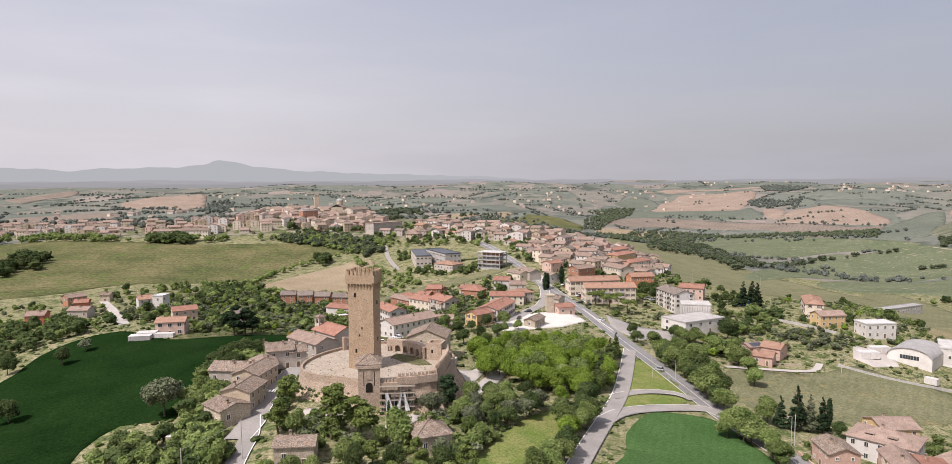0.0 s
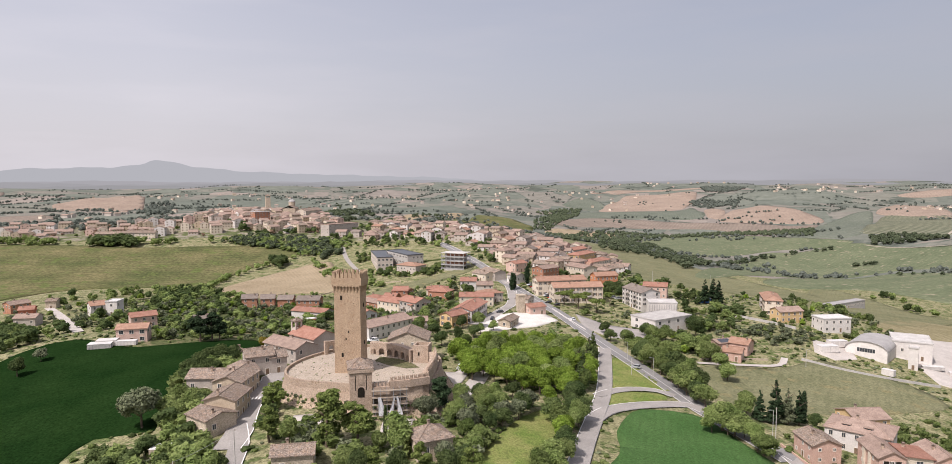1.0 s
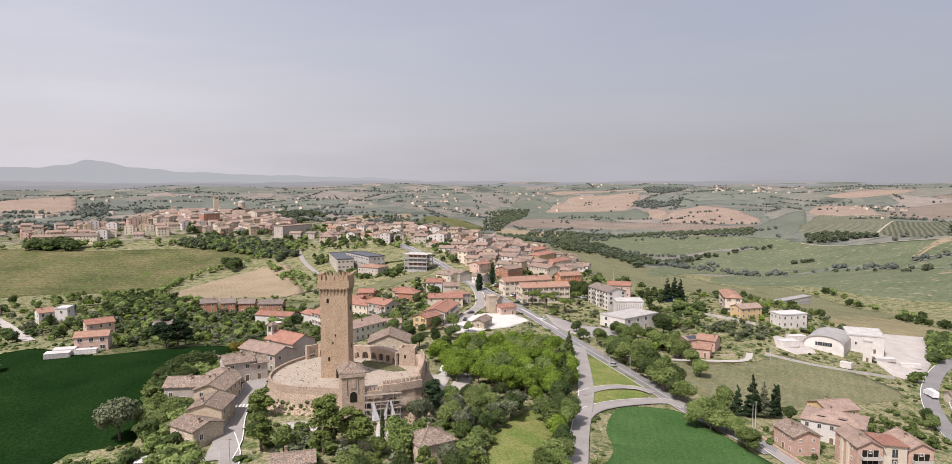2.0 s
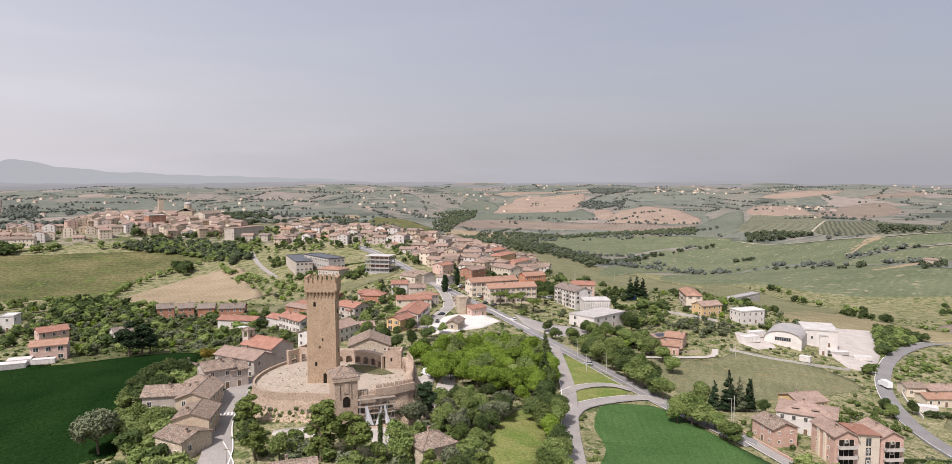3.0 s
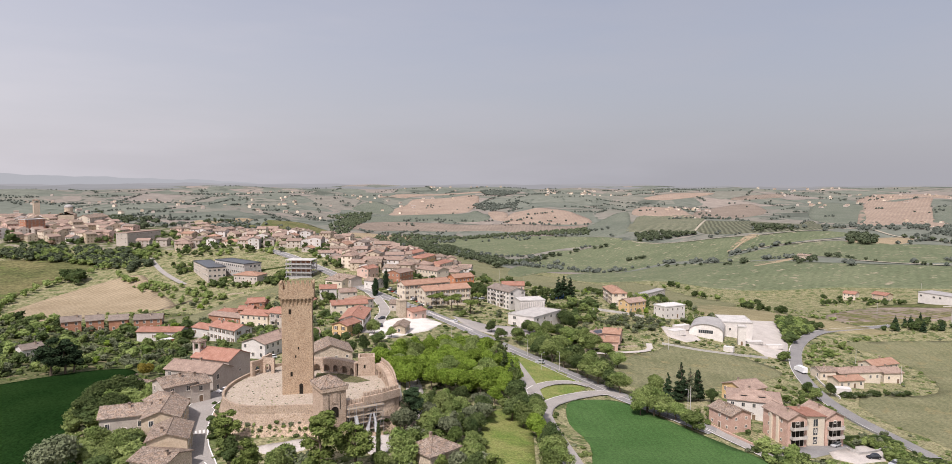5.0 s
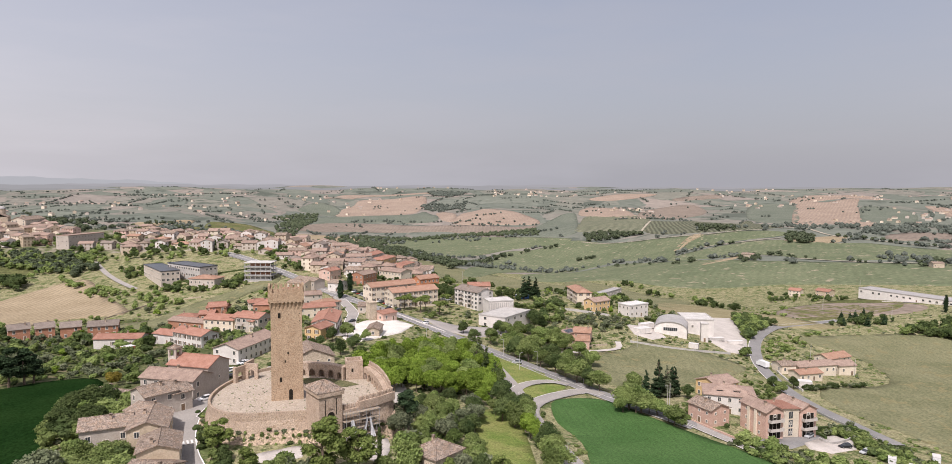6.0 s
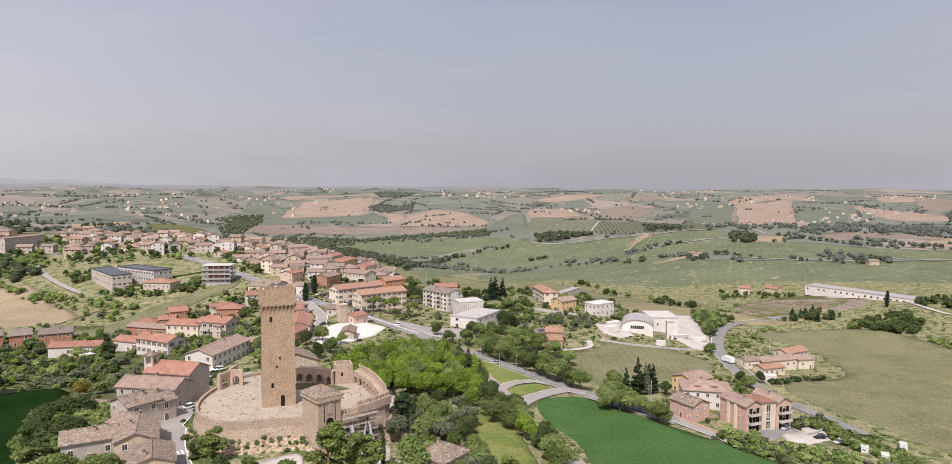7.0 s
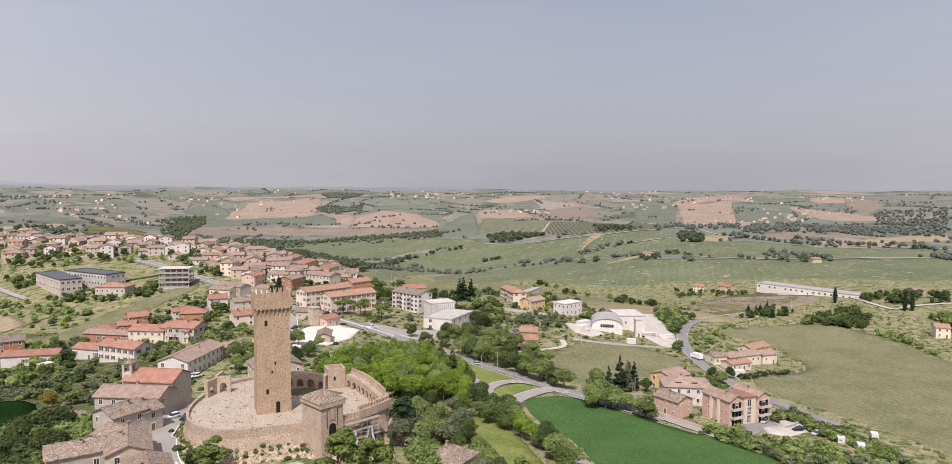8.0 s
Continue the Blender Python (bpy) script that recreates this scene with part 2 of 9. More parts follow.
M = {
    "land": patchwork("farmland"),
    "scrub": mat("rough_grass", (0.165, 0.168, 0.08), (0.28, 0.25, 0.15), 7.0, 0.9, 0.5, spots=((0.095, 0.117, 0.045), 5.0, 0.35)),
    "dark_crop": mat("dark_green_crop", (0.008, 0.023, 0.006), (0.014, 0.033, 0.009), 22.0, 0.8, 0.35, stripe=(70, 3.0, 0.05), shine=0.0),
    "bright_crop": mat("bright_green_crop", (0.05, 0.106, 0.031), (0.07, 0.131, 0.043), 18.0, 0.6, 0.30, stripe=(20, 2.5, 0.04)),
    "meadow": mat("dry_meadow", (0.14, 0.144, 0.077), (0.194, 0.188, 0.108), 20.0, 1.0, 0.30, stripe=(35, 4.0, 0.05), spots=((0.20, 0.18, 0.095), 9.0, 0.15)),
    "lawn": mat("lawn", (0.12, 0.17, 0.04), (0.22, 0.22, 0.08), 7.0, 0.6, 0.35),
    "hillside": mat("hill_meadow", (0.076, 0.09, 0.034), (0.168, 0.15, 0.072), 55.0, 2.5, 0.4, stripe=(80, 9.0, 0.08), spots=((0.10, 0.12, 0.04), 20.0, 0.2)),
    "green_hill": mat("green_wheat", (0.112, 0.134, 0.076), (0.15, 0.166, 0.098), 60.0, 4.0, 0.22, stripe=(55, 9.0, 0.05), spots=((0.27, 0.24, 0.165), 12.0, 0.08)),
    "straw": mat("straw_stubble", (0.265, 0.21, 0.135), (0.335, 0.27, 0.18), 25.0, 1.2, 0.22, stripe=(28, 4.0, 0.12)),
    "plough": mat("ploughed_earth", (0.262, 0.2, 0.155), (0.315, 0.247, 0.193), 60.0, 5.0, 0.2, stripe=(60, 12.0, 0.08)),
    "vines": mat("vineyard_rows", (0.14, 0.15, 0.1), (0.19, 0.19, 0.13), 30.0, 2.0, 0.2, stripe=(12, 9.0, 0.35)),
    "vines_dark": mat("dark_vineyard_rows", (0.105, 0.115, 0.078), (0.145, 0.145, 0.098), 30.0, 2.0, 0.2, stripe=(40, 9.0, 0.35)),
    # crop green with distance haze mixed into its base colour
    "far_green": mat("hazed_green_crop", (0.122, 0.138, 0.105), (0.152, 0.164, 0.128), 70.0, 5.0, 0.2, stripe=(20, 10.0, 0.05)),
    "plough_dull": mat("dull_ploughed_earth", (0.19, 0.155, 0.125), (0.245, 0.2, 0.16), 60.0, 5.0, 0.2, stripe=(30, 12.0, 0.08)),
    "track": mat("pale_earth_track", (0.30, 0.265, 0.205), (0.38, 0.34, 0.27), 12.0, 1.0, 0.25),
    # tree greens lightened in the base colour to imitate haze
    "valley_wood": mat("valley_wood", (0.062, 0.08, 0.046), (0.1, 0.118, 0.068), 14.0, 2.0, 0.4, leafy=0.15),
    "town_ground": mat("town_gardens_and_yards", (0.17, 0.155, 0.11), (0.27, 0.24, 0.185), 16.0, 1.5, 0.35, spots=((0.10, 0.115, 0.05), 12.0, 0.5)),
    "tile_pink": mat("pinkish_tan_tiles", (0.245, 0.176, 0.142), (0.335, 0.249, 0.203), 2.0, 0.35, 0.2, bump=0.5, vary=0.12),
    "straw_dry": mat("dry_mown_grass", (0.2, 0.175, 0.095), (0.27, 0.235, 0.14), 14.0, 1.0, 0.25, stripe=(10, 5.0, 0.08)),
    # far tree greens greyed and lifted, haze painted into the colour
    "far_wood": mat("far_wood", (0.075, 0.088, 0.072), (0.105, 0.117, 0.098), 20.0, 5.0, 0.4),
    "asphalt": mat("worn_asphalt", (0.27, 0.25, 0.23), (0.34, 0.315, 0.29), 9.0, 0.5, 0.12, rough=0.85),
    "dark_asphalt": mat("grey_asphalt", (0.20, 0.195, 0.19), (0.25, 0.24, 0.23), 9.0, 0.5, 0.12, rough=0.85),
    "pale_paving": mat("pale_paving", (0.40, 0.365, 0.33), (0.49, 0.45, 0.41), 6.0, 0.5, 0.12),
    "gravel": mat("white_gravel", (0.56, 0.525, 0.475), (0.67, 0.635, 0.58), 6.0, 0.5, 0.15),
    "line": mat("road_paint", (0.62, 0.60, 0.57), (0.72, 0.70, 0.67), 3.0, 0.4, 0.15),
    "earth": mat("bare_earth", (0.27, 0.21, 0.145), (0.36, 0.285, 0.2), 5.0, 0.7, 0.3),
    "rubble": mat("courtyard_rubble", (0.36, 0.302, 0.243), (0.42, 0.356, 0.288), 4.0, 0.5, 0.25, bump=0.6, spots=((0.33, 0.28, 0.20), 0.9, 0.2)),
    "slope_earth": mat("slope_masonry_earth", (0.33, 0.25, 0.18), (0.42, 0.325, 0.24), 3.0, 0.5, 0.45, bump=0.9, spots=((0.16, 0.15, 0.075), 1.4, 0.35)),
    # masonry colour darkened to the shade inside the broken wall
    "breach_shade": mat("painted_breach_shade", (0.05, 0.042, 0.035), (0.085, 0.07, 0.055), 1.2, 0.4, 0.4),
    # grass colour with the arcade's shade darkened into it
    "shaded_grass": mat("shaded_court_grass", (0.09, 0.095, 0.045), (0.16, 0.145, 0.08), 2.5, 0.5, 0.4),
    "garden": mat("garden_ground", (0.062, 0.078, 0.03), (0.115, 0.12, 0.055), 6.0, 0.8, 0.45, spots=((0.17, 0.145, 0.085), 5.0, 0.2)),
    "brick": mat("old_brick", (0.345, 0.25, 0.17), (0.415, 0.31, 0.215), 3.6, 0.28, 0.34, bump=0.6, spots=((0.325, 0.225, 0.148), 0.8, 0.22)),
    "brick_pale": mat("pale_brick", (0.375, 0.285, 0.217), (0.455, 0.36, 0.282), 3.6, 0.28, 0.32, bump=0.6, spots=((0.355, 0.265, 0.195), 0.8, 0.22)),
    "rampart": mat("rampart_masonry", (0.325, 0.248, 0.187), (0.405, 0.322, 0.248), 4.0, 0.3, 0.34, bump=0.7, spots=((0.30, 0.225, 0.155), 0.9, 0.25)),
    # near-black colour standing in for the shade inside openings
    "dark": mat("painted_opening_shade", (0.020, 0.017, 0.014), (0.03, 0.026, 0.02), 1.0, 0.3, 0.2),
    "glass": mat("window_glass", (0.035, 0.04, 0.045), (0.06, 0.065, 0.07), 1.5, 0.5, 0.2, rough=0.12, bump=0.0, shine=0.5),
    "frame": mat("window_surround", (0.62, 0.57, 0.50), (0.70, 0.65, 0.58), 1.0, 0.3, 0.1),
    "shutter": mat("brown_shutter", (0.11, 0.075, 0.05), (0.16, 0.11, 0.07), 0.8, 0.1, 0.2, vary=0.3),
    "white": mat("white_plaster", (0.55, 0.515, 0.48), (0.65, 0.615, 0.575), 3.0, 0.4, 0.08, vary=0.07),
    "cream": mat("cream_plaster", (0.58, 0.50, 0.40), (0.66, 0.58, 0.47), 3.0, 0.4, 0.10, vary=0.10),
    "beige": mat("beige_plaster", (0.405, 0.352, 0.305), (0.485, 0.432, 0.38), 3.0, 0.4, 0.12, vary=0.10),
    "pink": mat("pink_plaster", (0.52, 0.36, 0.30), (0.60, 0.44, 0.37), 3.0, 0.4, 0.10, vary=0.08),
    "yellow": mat("yellow_plaster", (0.55, 0.38, 0.19), (0.60, 0.43, 0.24), 3.0, 0.4, 0.10, vary=0.06),
    "ochre": mat("ochre_plaster", (0.43, 0.345, 0.25), (0.51, 0.42, 0.315), 3.0, 0.4, 0.14, vary=0.1),
    "red": mat("red_plaster", (0.40, 0.14, 0.09), (0.47, 0.18, 0.12), 3.0, 0.4, 0.10, vary=0.06),
    "orange": mat("orange_plaster", (0.46, 0.19, 0.10), (0.50, 0.23, 0.13), 3.0, 0.4, 0.10, vary=0.05),
    "redbrick": mat("red_brick_wall", (0.33, 0.16, 0.10), (0.40, 0.21, 0.14), 2.0, 0.3, 0.2, vary=0.08),
    "pinkbrick": mat("pink_brick_wall", (0.46, 0.30, 0.24), (0.53, 0.37, 0.30), 2.0, 0.3, 0.15, vary=0.05),
    "stone": mat("stone_wall", (0.40, 0.33, 0.25), (0.52, 0.44, 0.34), 1.6, 0.35, 0.3, bump=0.6, vary=0.1),
    "concrete": mat("bare_concrete", (0.36, 0.34, 0.32), (0.46, 0.44, 0.41), 3.0, 0.5, 0.15),
    "tile_red": mat("new_red_tiles", (0.262, 0.132, 0.095), (0.34, 0.19, 0.143), 2.2, 0.35, 0.18, bump=0.5, vary=0.08),
    "tile_orange": mat("orange_tiles", (0.28, 0.165, 0.115), (0.355, 0.225, 0.165), 2.2, 0.35, 0.18, bump=0.5, vary=0.08),
    "tile_old": mat("weathered_tiles", (0.155, 0.122, 0.099), (0.295, 0.239, 0.195), 1.4, 0.35, 0.5, bump=0.7, vary=0.1, spots=((0.25, 0.185, 0.14), 0.9, 0.4)),
    "tile_brown": mat("brown_tiles", (0.232, 0.168, 0.136), (0.325, 0.242, 0.196), 1.8, 0.35, 0.22, bump=0.5, vary=0.12),
    "tile_grey": mat("grey_brown_tiles", (0.165, 0.138, 0.118), (0.235, 0.195, 0.166), 1.8, 0.35, 0.2, bump=0.5, vary=0.1),
    "flat_roof": mat("pale_flat_roof", (0.42, 0.4, 0.375), (0.54, 0.52, 0.49), 4.0, 0.6, 0.12),
    "metal_roof": mat("grey_metal_roof", (0.30, 0.285, 0.27), (0.38, 0.36, 0.34), 4.0, 0.6, 0.12, rough=0.6, shine=0.5),
    "white_roof": mat("white_sheet_roof", (0.5, 0.485, 0.46), (0.6, 0.58, 0.555), 4.0, 0.6, 0.06),
    "solar": mat("solar_panel", (0.05, 0.055, 0.065), (0.07, 0.075, 0.085), 2.0, 0.5, 0.15, rough=0.3, shine=0.5),
    "steel": mat("galvanised_steel", (0.30, 0.30, 0.30), (0.40, 0.40, 0.40), 1.0, 0.3, 0.2, rough=0.5, metal=0.4, shine=0.5),
    "tarp": mat("grey_white_tarp", (0.55, 0.55, 0.56), (0.66, 0.66, 0.67), 1.0, 0.3, 0.15),
    "plank": mat("scaffold_planks", (0.26, 0.21, 0.16), (0.36, 0.30, 0.23), 1.2, 0.25, 0.25),
    "wood": mat("weathered_wood", (0.16, 0.11, 0.075), (0.23, 0.16, 0.11), 1.0, 0.2, 0.25),
    "pole": mat("pale_pole", (0.42, 0.40, 0.37), (0.50, 0.48, 0.45), 1.0, 0.3, 0.15),
    "bark": mat("bark", (0.10, 0.075, 0.055), (0.16, 0.125, 0.095), 0.8, 0.2, 0.3),
    "leaf_bright": mat("bright_leaves", (0.155, 0.235, 0.034), (0.24, 0.325, 0.06), 2.2, 0.5, 0.35, rough=0.7, bump=0, vary=0.22, leafy=0.42),
    "leaf": mat("green_leaves", (0.135, 0.192, 0.056), (0.265, 0.315, 0.115), 7.0, 0.5, 0.40, rough=0.7, bump=0, vary=0.28, leafy=0.42),
    "leaf_dark": mat("dark_leaves", (0.06, 0.092, 0.034), (0.135, 0.172, 0.064), 7.0, 0.5, 0.40, rough=0.7, bump=0, vary=0.25, leafy=0.42),
    "needle": mat("conifer_needles", (0.024, 0.042, 0.020), (0.042, 0.066, 0.032), 1.6, 0.4, 0.40, rough=0.75, bump=0, vary=0.25, leafy=0.1),
    "pine": mat("pine_needles", (0.105, 0.145, 0.038), (0.175, 0.212, 0.064), 1.8, 0.4, 0.40, rough=0.75, bump=0, vary=0.15, leafy=0.2),
    "olive": mat("olive_leaves", (0.1, 0.12, 0.065), (0.19, 0.207, 0.125), 5.0, 0.4, 0.40, rough=0.6, bump=0, vary=0.18, leafy=0.2),
    "autumn": mat("yellow_green_leaves", (0.20, 0.17, 0.03), (0.26, 0.20, 0.05), 1.6, 0.4, 0.3, rough=0.7, bump=0, leafy=0.25),
    "car_white": mat("white_car_paint", (0.72, 0.72, 0.72), (0.76, 0.76, 0.76), 2.0, 1.0, 0.03, rough=0.25, bump=0, shine=0.5),
    "car_grey": mat("silver_car_paint", (0.38, 0.39, 0.40), (0.42, 0.43, 0.44), 2.0, 1.0, 0.03, rough=0.25, bump=0, shine=0.5),
    "car_black": mat("black_car_paint", (0.015, 0.016, 0.018), (0.022, 0.022, 0.025), 2.0, 1.0, 0.03, rough=0.2, bump=0, shine=0.5),
    "car_red": mat("red_car_paint", (0.30, 0.03, 0.02), (0.34, 0.035, 0.025), 2.0, 1.0, 0.03, rough=0.25, bump=0, shine=0.5),
    "blue": mat("blue_panel", (0.05, 0.13, 0.35), (0.07, 0.16, 0.40), 2.0, 1.0, 0.05, rough=0.5, bump=0, shine=0.5),
    "rubber": mat("tyre_rubber", (0.018, 0.018, 0.018), (0.028, 0.028, 0.028), 0.5, 0.2, 0.1),
}

# ---- the lie of the land ----
# each: east, north, reach, height
HILLS_WIDE = [
    (-2954, 520, 2500, 21.0), (-2349, 4070, 2500, -12.1), (4700, 0, 2500, 6.0), (1379, 2537, 1500, -10.9),
    (-3600, 3021, 1500, -10.8), (-1607, 4416, 1500, -12.4), (-4070, 2350, 1500, -10.6), (2500, 3500, 1500, -5.9),
    (-2349, 4070, 1500, -10.7), (-1200, 2300, 1500, 9.2), (816, 4628, 1500, 5.2), (4628, 816, 1500, 9.0),
    (760, 1850, 800, -19.8), (3000, 1500, 800, -14.1), (1000, 3500, 800, -16.9), (656, 1113, 450, -17.7),
    (1045, 886, 450, 10.4), (-21, 1454, 450, 14.6), (290, 1880, 450, -31.9), (-500, 900, 450, 21.3),
    (1700, 1500, 450, -25.2), (500, 1600, 450, -19.9),
]
HILLS_MIDDLE = [
    (935, 2513, 450, -14.5), (760, 1850, 450, -16.7), (0, 2600, 450, 7.8), (500, 379, 250, 11.0),
    (-220, 910, 250, 17.0), (0, -200, 250, 18.6), (300, 700, 250, -11.4), (656, 1113, 250, -31.7),
    (629, 839, 250, -21.4), (-200, 0, 250, 7.5), (736, 686, 250, 11.8), (-21, 1454, 250, 17.8),
    (1045, 886, 250, 15.3), (62, 432, 140, 17.5), (150, 600, 140, 12.6), (200, 0, 140, -4.2),
    (0, 0, 140, 9.5), (0, 700, 140, 23.9), (-100, 645, 140, -9.5), (552, 482, 140, -7.7),
    (-320, 450, 140, 2.0), (459, 447, 140, -17.3),
]
HILLS_NEAR = [
    (300, 700, 140, -11.9), (-220, 910, 140, 12.6), (-30, 185, 80, 16.9), (221, 364, 80, 7.1),
    (-142, 291, 80, 16.2), (21, 573, 80, 8.4), (3, 305, 80, 13.9), (60, 160, 80, 3.5),
    (-202, 392, 80, 4.9), (257, 250, 80, -4.2), (153, 281, 80, 4.8), (-130, 150, 80, 3.8),
    (-260, 330, 80, 5.5), (-154, 447, 80, 5.2), (358, 235, 80, -7.8), (174, 405, 80, 3.1),
    (-92, 234, 45, 3.2), (115, 200, 45, 4.0), (59, 242, 45, 2.8), (30, 120, 45, 4.7),
    (135, 138, 45, 2.5), (-170, 200, 45, 2.7),
]
# the town's ridge, the tan hill behind it and the vineyard hill
HILLS_RIDGE = [(80, 720, 200, 14.0), (-56, 905, 75, 9.0), (67, 1966, 350, 35.0), (1132, 1460, 350, 38.0), (930, 940, 150, 10.0), (500, 425, 90, 4.0), (-68, 232, 40, 4.0)]
HILLS = HILLS_WIDE + HILLS_MIDDLE + HILLS_NEAR + HILLS_RIDGE


def ground(x, y):
    """Height of the land: broad swells far off, hills, ridges and hollows near by."""
    d = math.hypot(x, y - 200)
    far = min(max((d - 700) / 1000, 0.0), 1.0)
    far = far * far * (3 - 2 * far)
    rise = min(max((d - 1900) / 2200, 0.0), 1.0)
    swell = rise * (1 - 0.5 * rise) * (11 * math.sin(d / 118 + 1.5 * math.sin(x / 480)) + 9 * math.sin(d / 71 + 2.2 * math.sin(x / 310 + y / 900)))
    z = -25 + 74 * rise * rise * (3 - 2 * rise) + swell + far * (
        7 * math.sin(x / 190 + 1.3 * math.sin(y / 310)) + 6 * math.sin(y / 170 + x / 520 + 1.1 * math.sin(x / 260))
        + 4 * math.sin(x / 97 - y / 131))
    for a, b, r, m in HILLS:
        q = ((x - a) ** 2 + (y - b) ** 2) / (r * r)
        if q < 30:
            z += m * math.exp(-q)
    return z


# ---- mesh helpers ----
def box(bm, x, y, z, sx, sy, sz, mi=0, turn=0.0):
    """A box whose base centre is x, y, z."""
    c, s = math.cos(turn), math.sin(turn)
    vs = []
    for dz in (0, sz):
        for dx, dy in ((-1, -1), (1, -1), (1, 1), (-1, 1)):
            u, v = dx * sx / 2, dy * sy / 2
            vs.append(bm.verts.new((x + u * c - v * s, y + u * s + v * c, z + dz)))
    for q in ((3, 2, 1, 0), (4, 5, 6, 7), (0, 1, 5, 4), (1, 2, 6, 5), (2, 3, 7, 6), (3, 0, 4, 7)):
        bm.faces.new([vs[k] for k in q]).material_index = mi


def solid(bm, outline, lift, mi=0):
    """A flat outline of 3D points pushed along the vector lift into a solid."""
    lift = Vector(lift)
    a = [bm.verts.new(p) for p in outline]
    b = [bm.verts.new(Vector(p) + lift) for p in outline]
    bm.faces.new(a).material_index = mi
    bm.faces.new(list(reversed(b))).material_index = mi
    for k in range(len(a)):
        j = (k + 1) % len(a)
        bm.faces.new((a[j], a[k], b[k], b[j])).material_index = mi


def tube(bm, p, q, r0, r1=None, n=8, mi=0):
    p, q = Vector(p), Vector(q)
    r1 = r0 if r1 is None else r1
    turn = (q - p).to_track_quat("Z", "Y")
    rings = []
    for c, r in ((p, r0), (q, r1)):
        rings.append([bm.verts.new(c + turn @ Vector((r * math.cos(math.tau * k / n), r * math.sin(math.tau * k / n), 0))) for k in range(n)])
    for k in range(n):
        j = (k + 1) % n
        bm.faces.new((rings[0][k], rings[0][j], rings[1][j], rings[1][k])).material_index = mi
    bm.faces.new(list(reversed(rings[0]))).material_index = mi
    bm.faces.new(rings[1]).material_index = mi


def meshed(name, bm, mats):
    bmesh.ops.recalc_face_normals(bm, faces=bm.faces)
    me = bpy.data.meshes.new(name)
    bm.to_mesh(me)
    bm.free()
    for m in mats if isinstance(mats, (list, tuple)) else [mats]:
        me.materials.append(M[m])
    return me


def part(name, bm, material, parent=None, label=""):
    """Links a bmesh, or a mesh made before, as one object under its thing."""
    me = bm if isinstance(bm, bpy.types.Mesh) else meshed(name, bm, material)
    ob = new(name, me)
    ob.parent = parent
    return tagged(ob, label)


def thing(name, x, y, z, turn, label, category, group="", kind=""):
    ob = new(name)
    ob.empty_display_size = 0.5
    ob.matrix_basis = pose(x, y, z, 0, 0, turn)
    return tagged(ob, label, category, group, kind)


def smooth_line(pts, step=4.0, closed=False):
    """A curve through the points, cut to even steps."""
    n, out = len(pts), []
    for k in range(n if closed else n - 1):
        if closed:
            p0, p1, p2, p3 = (Vector(pts[(k + j) % n]) for j in (-1, 0, 1, 2))
        else:
            p0, p1, p2, p3 = (Vector(pts[min(max(k + j, 0), n - 1)]) for j in (-1, 0, 1, 2))
        m = max(2, int((p2 - p1).length / step))
        for i in range(m):
            u = i / m
            out.append(0.5 * ((2 * p1) + (p2 - p0) * u + (2 * p0 - 5 * p1 + 4 * p2 - p3) * u * u + (3 * p1 - p0 - 3 * p2 + p3) * u ** 3))
    if not closed:
        out.append(Vector(pts[-1]))
    return out


def inside(x, y, poly):
    hit, j = False, len(poly) - 1
    for i in range(len(poly)):
        (xi, yi), (xj, yj) = poly[i][:2], poly[j][:2]
        if (yi > y) != (yj > y) and x < (xj - xi) * (y - yi) / (yj - yi) + xi:
            hit = not hit
        j = i
    return hit


CLEAR = []


def sheet(name, pts, material, label, lift=0.12, cell=8.0, curve=True, category="field"):
    """A piece of ground laid on the land inside an outline."""
    line = smooth_line(pts, cell, True) if curve else [Vector(p) for p in pts]
    CLEAR.append((min(p[0] for p in line), max(p[0] for p in line), min(p[1] for p in line), max(p[1] for p in line), [(p[0], p[1]) for p in line]))
    bm = bmesh.new()
    bm.faces.new([bm.verts.new((p[0], p[1], 0)) for p in line])
    bmesh.ops.triangulate(bm, faces=bm.faces)
    for axis in (0, 1):
        lo, hi = min(p[axis] for p in line), max(p[axis] for p in line)
        k = math.ceil(lo / cell)
        while k * cell < hi:
            at, no = [0, 0, 0], [0, 0, 0]
            at[axis], no[axis] = k * cell, 1
            bmesh.ops.bisect_plane(bm, geom=bm.verts[:] + bm.edges[:] + bm.faces[:], plane_co=at, plane_no=no)
            k += 1
    for v in bm.verts:
        v.co.z = ground(v.co.x, v.co.y) + lift + 0.00022 * math.hypot(v.co.x, v.co.y)
    bmesh.ops.recalc_face_normals(bm, faces=bm.faces)
    if sum(f.normal.z for f in bm.faces) < 0:
        bmesh.ops.reverse_faces(bm, faces=bm.faces)
    for f in bm.faces:
        f.smooth = True
    # the edge runs down into the land
    rim = bmesh.ops.extrude_edge_only(bm, edges=[e for e in bm.edges if e.is_boundary])["geom"]
    for v in rim:
        if isinstance(v, bmesh.types.BMVert):
            v.co.z -= 1.5
    return tagged(part(name, bm, material), label, category, kind="structure")


ROADS = []


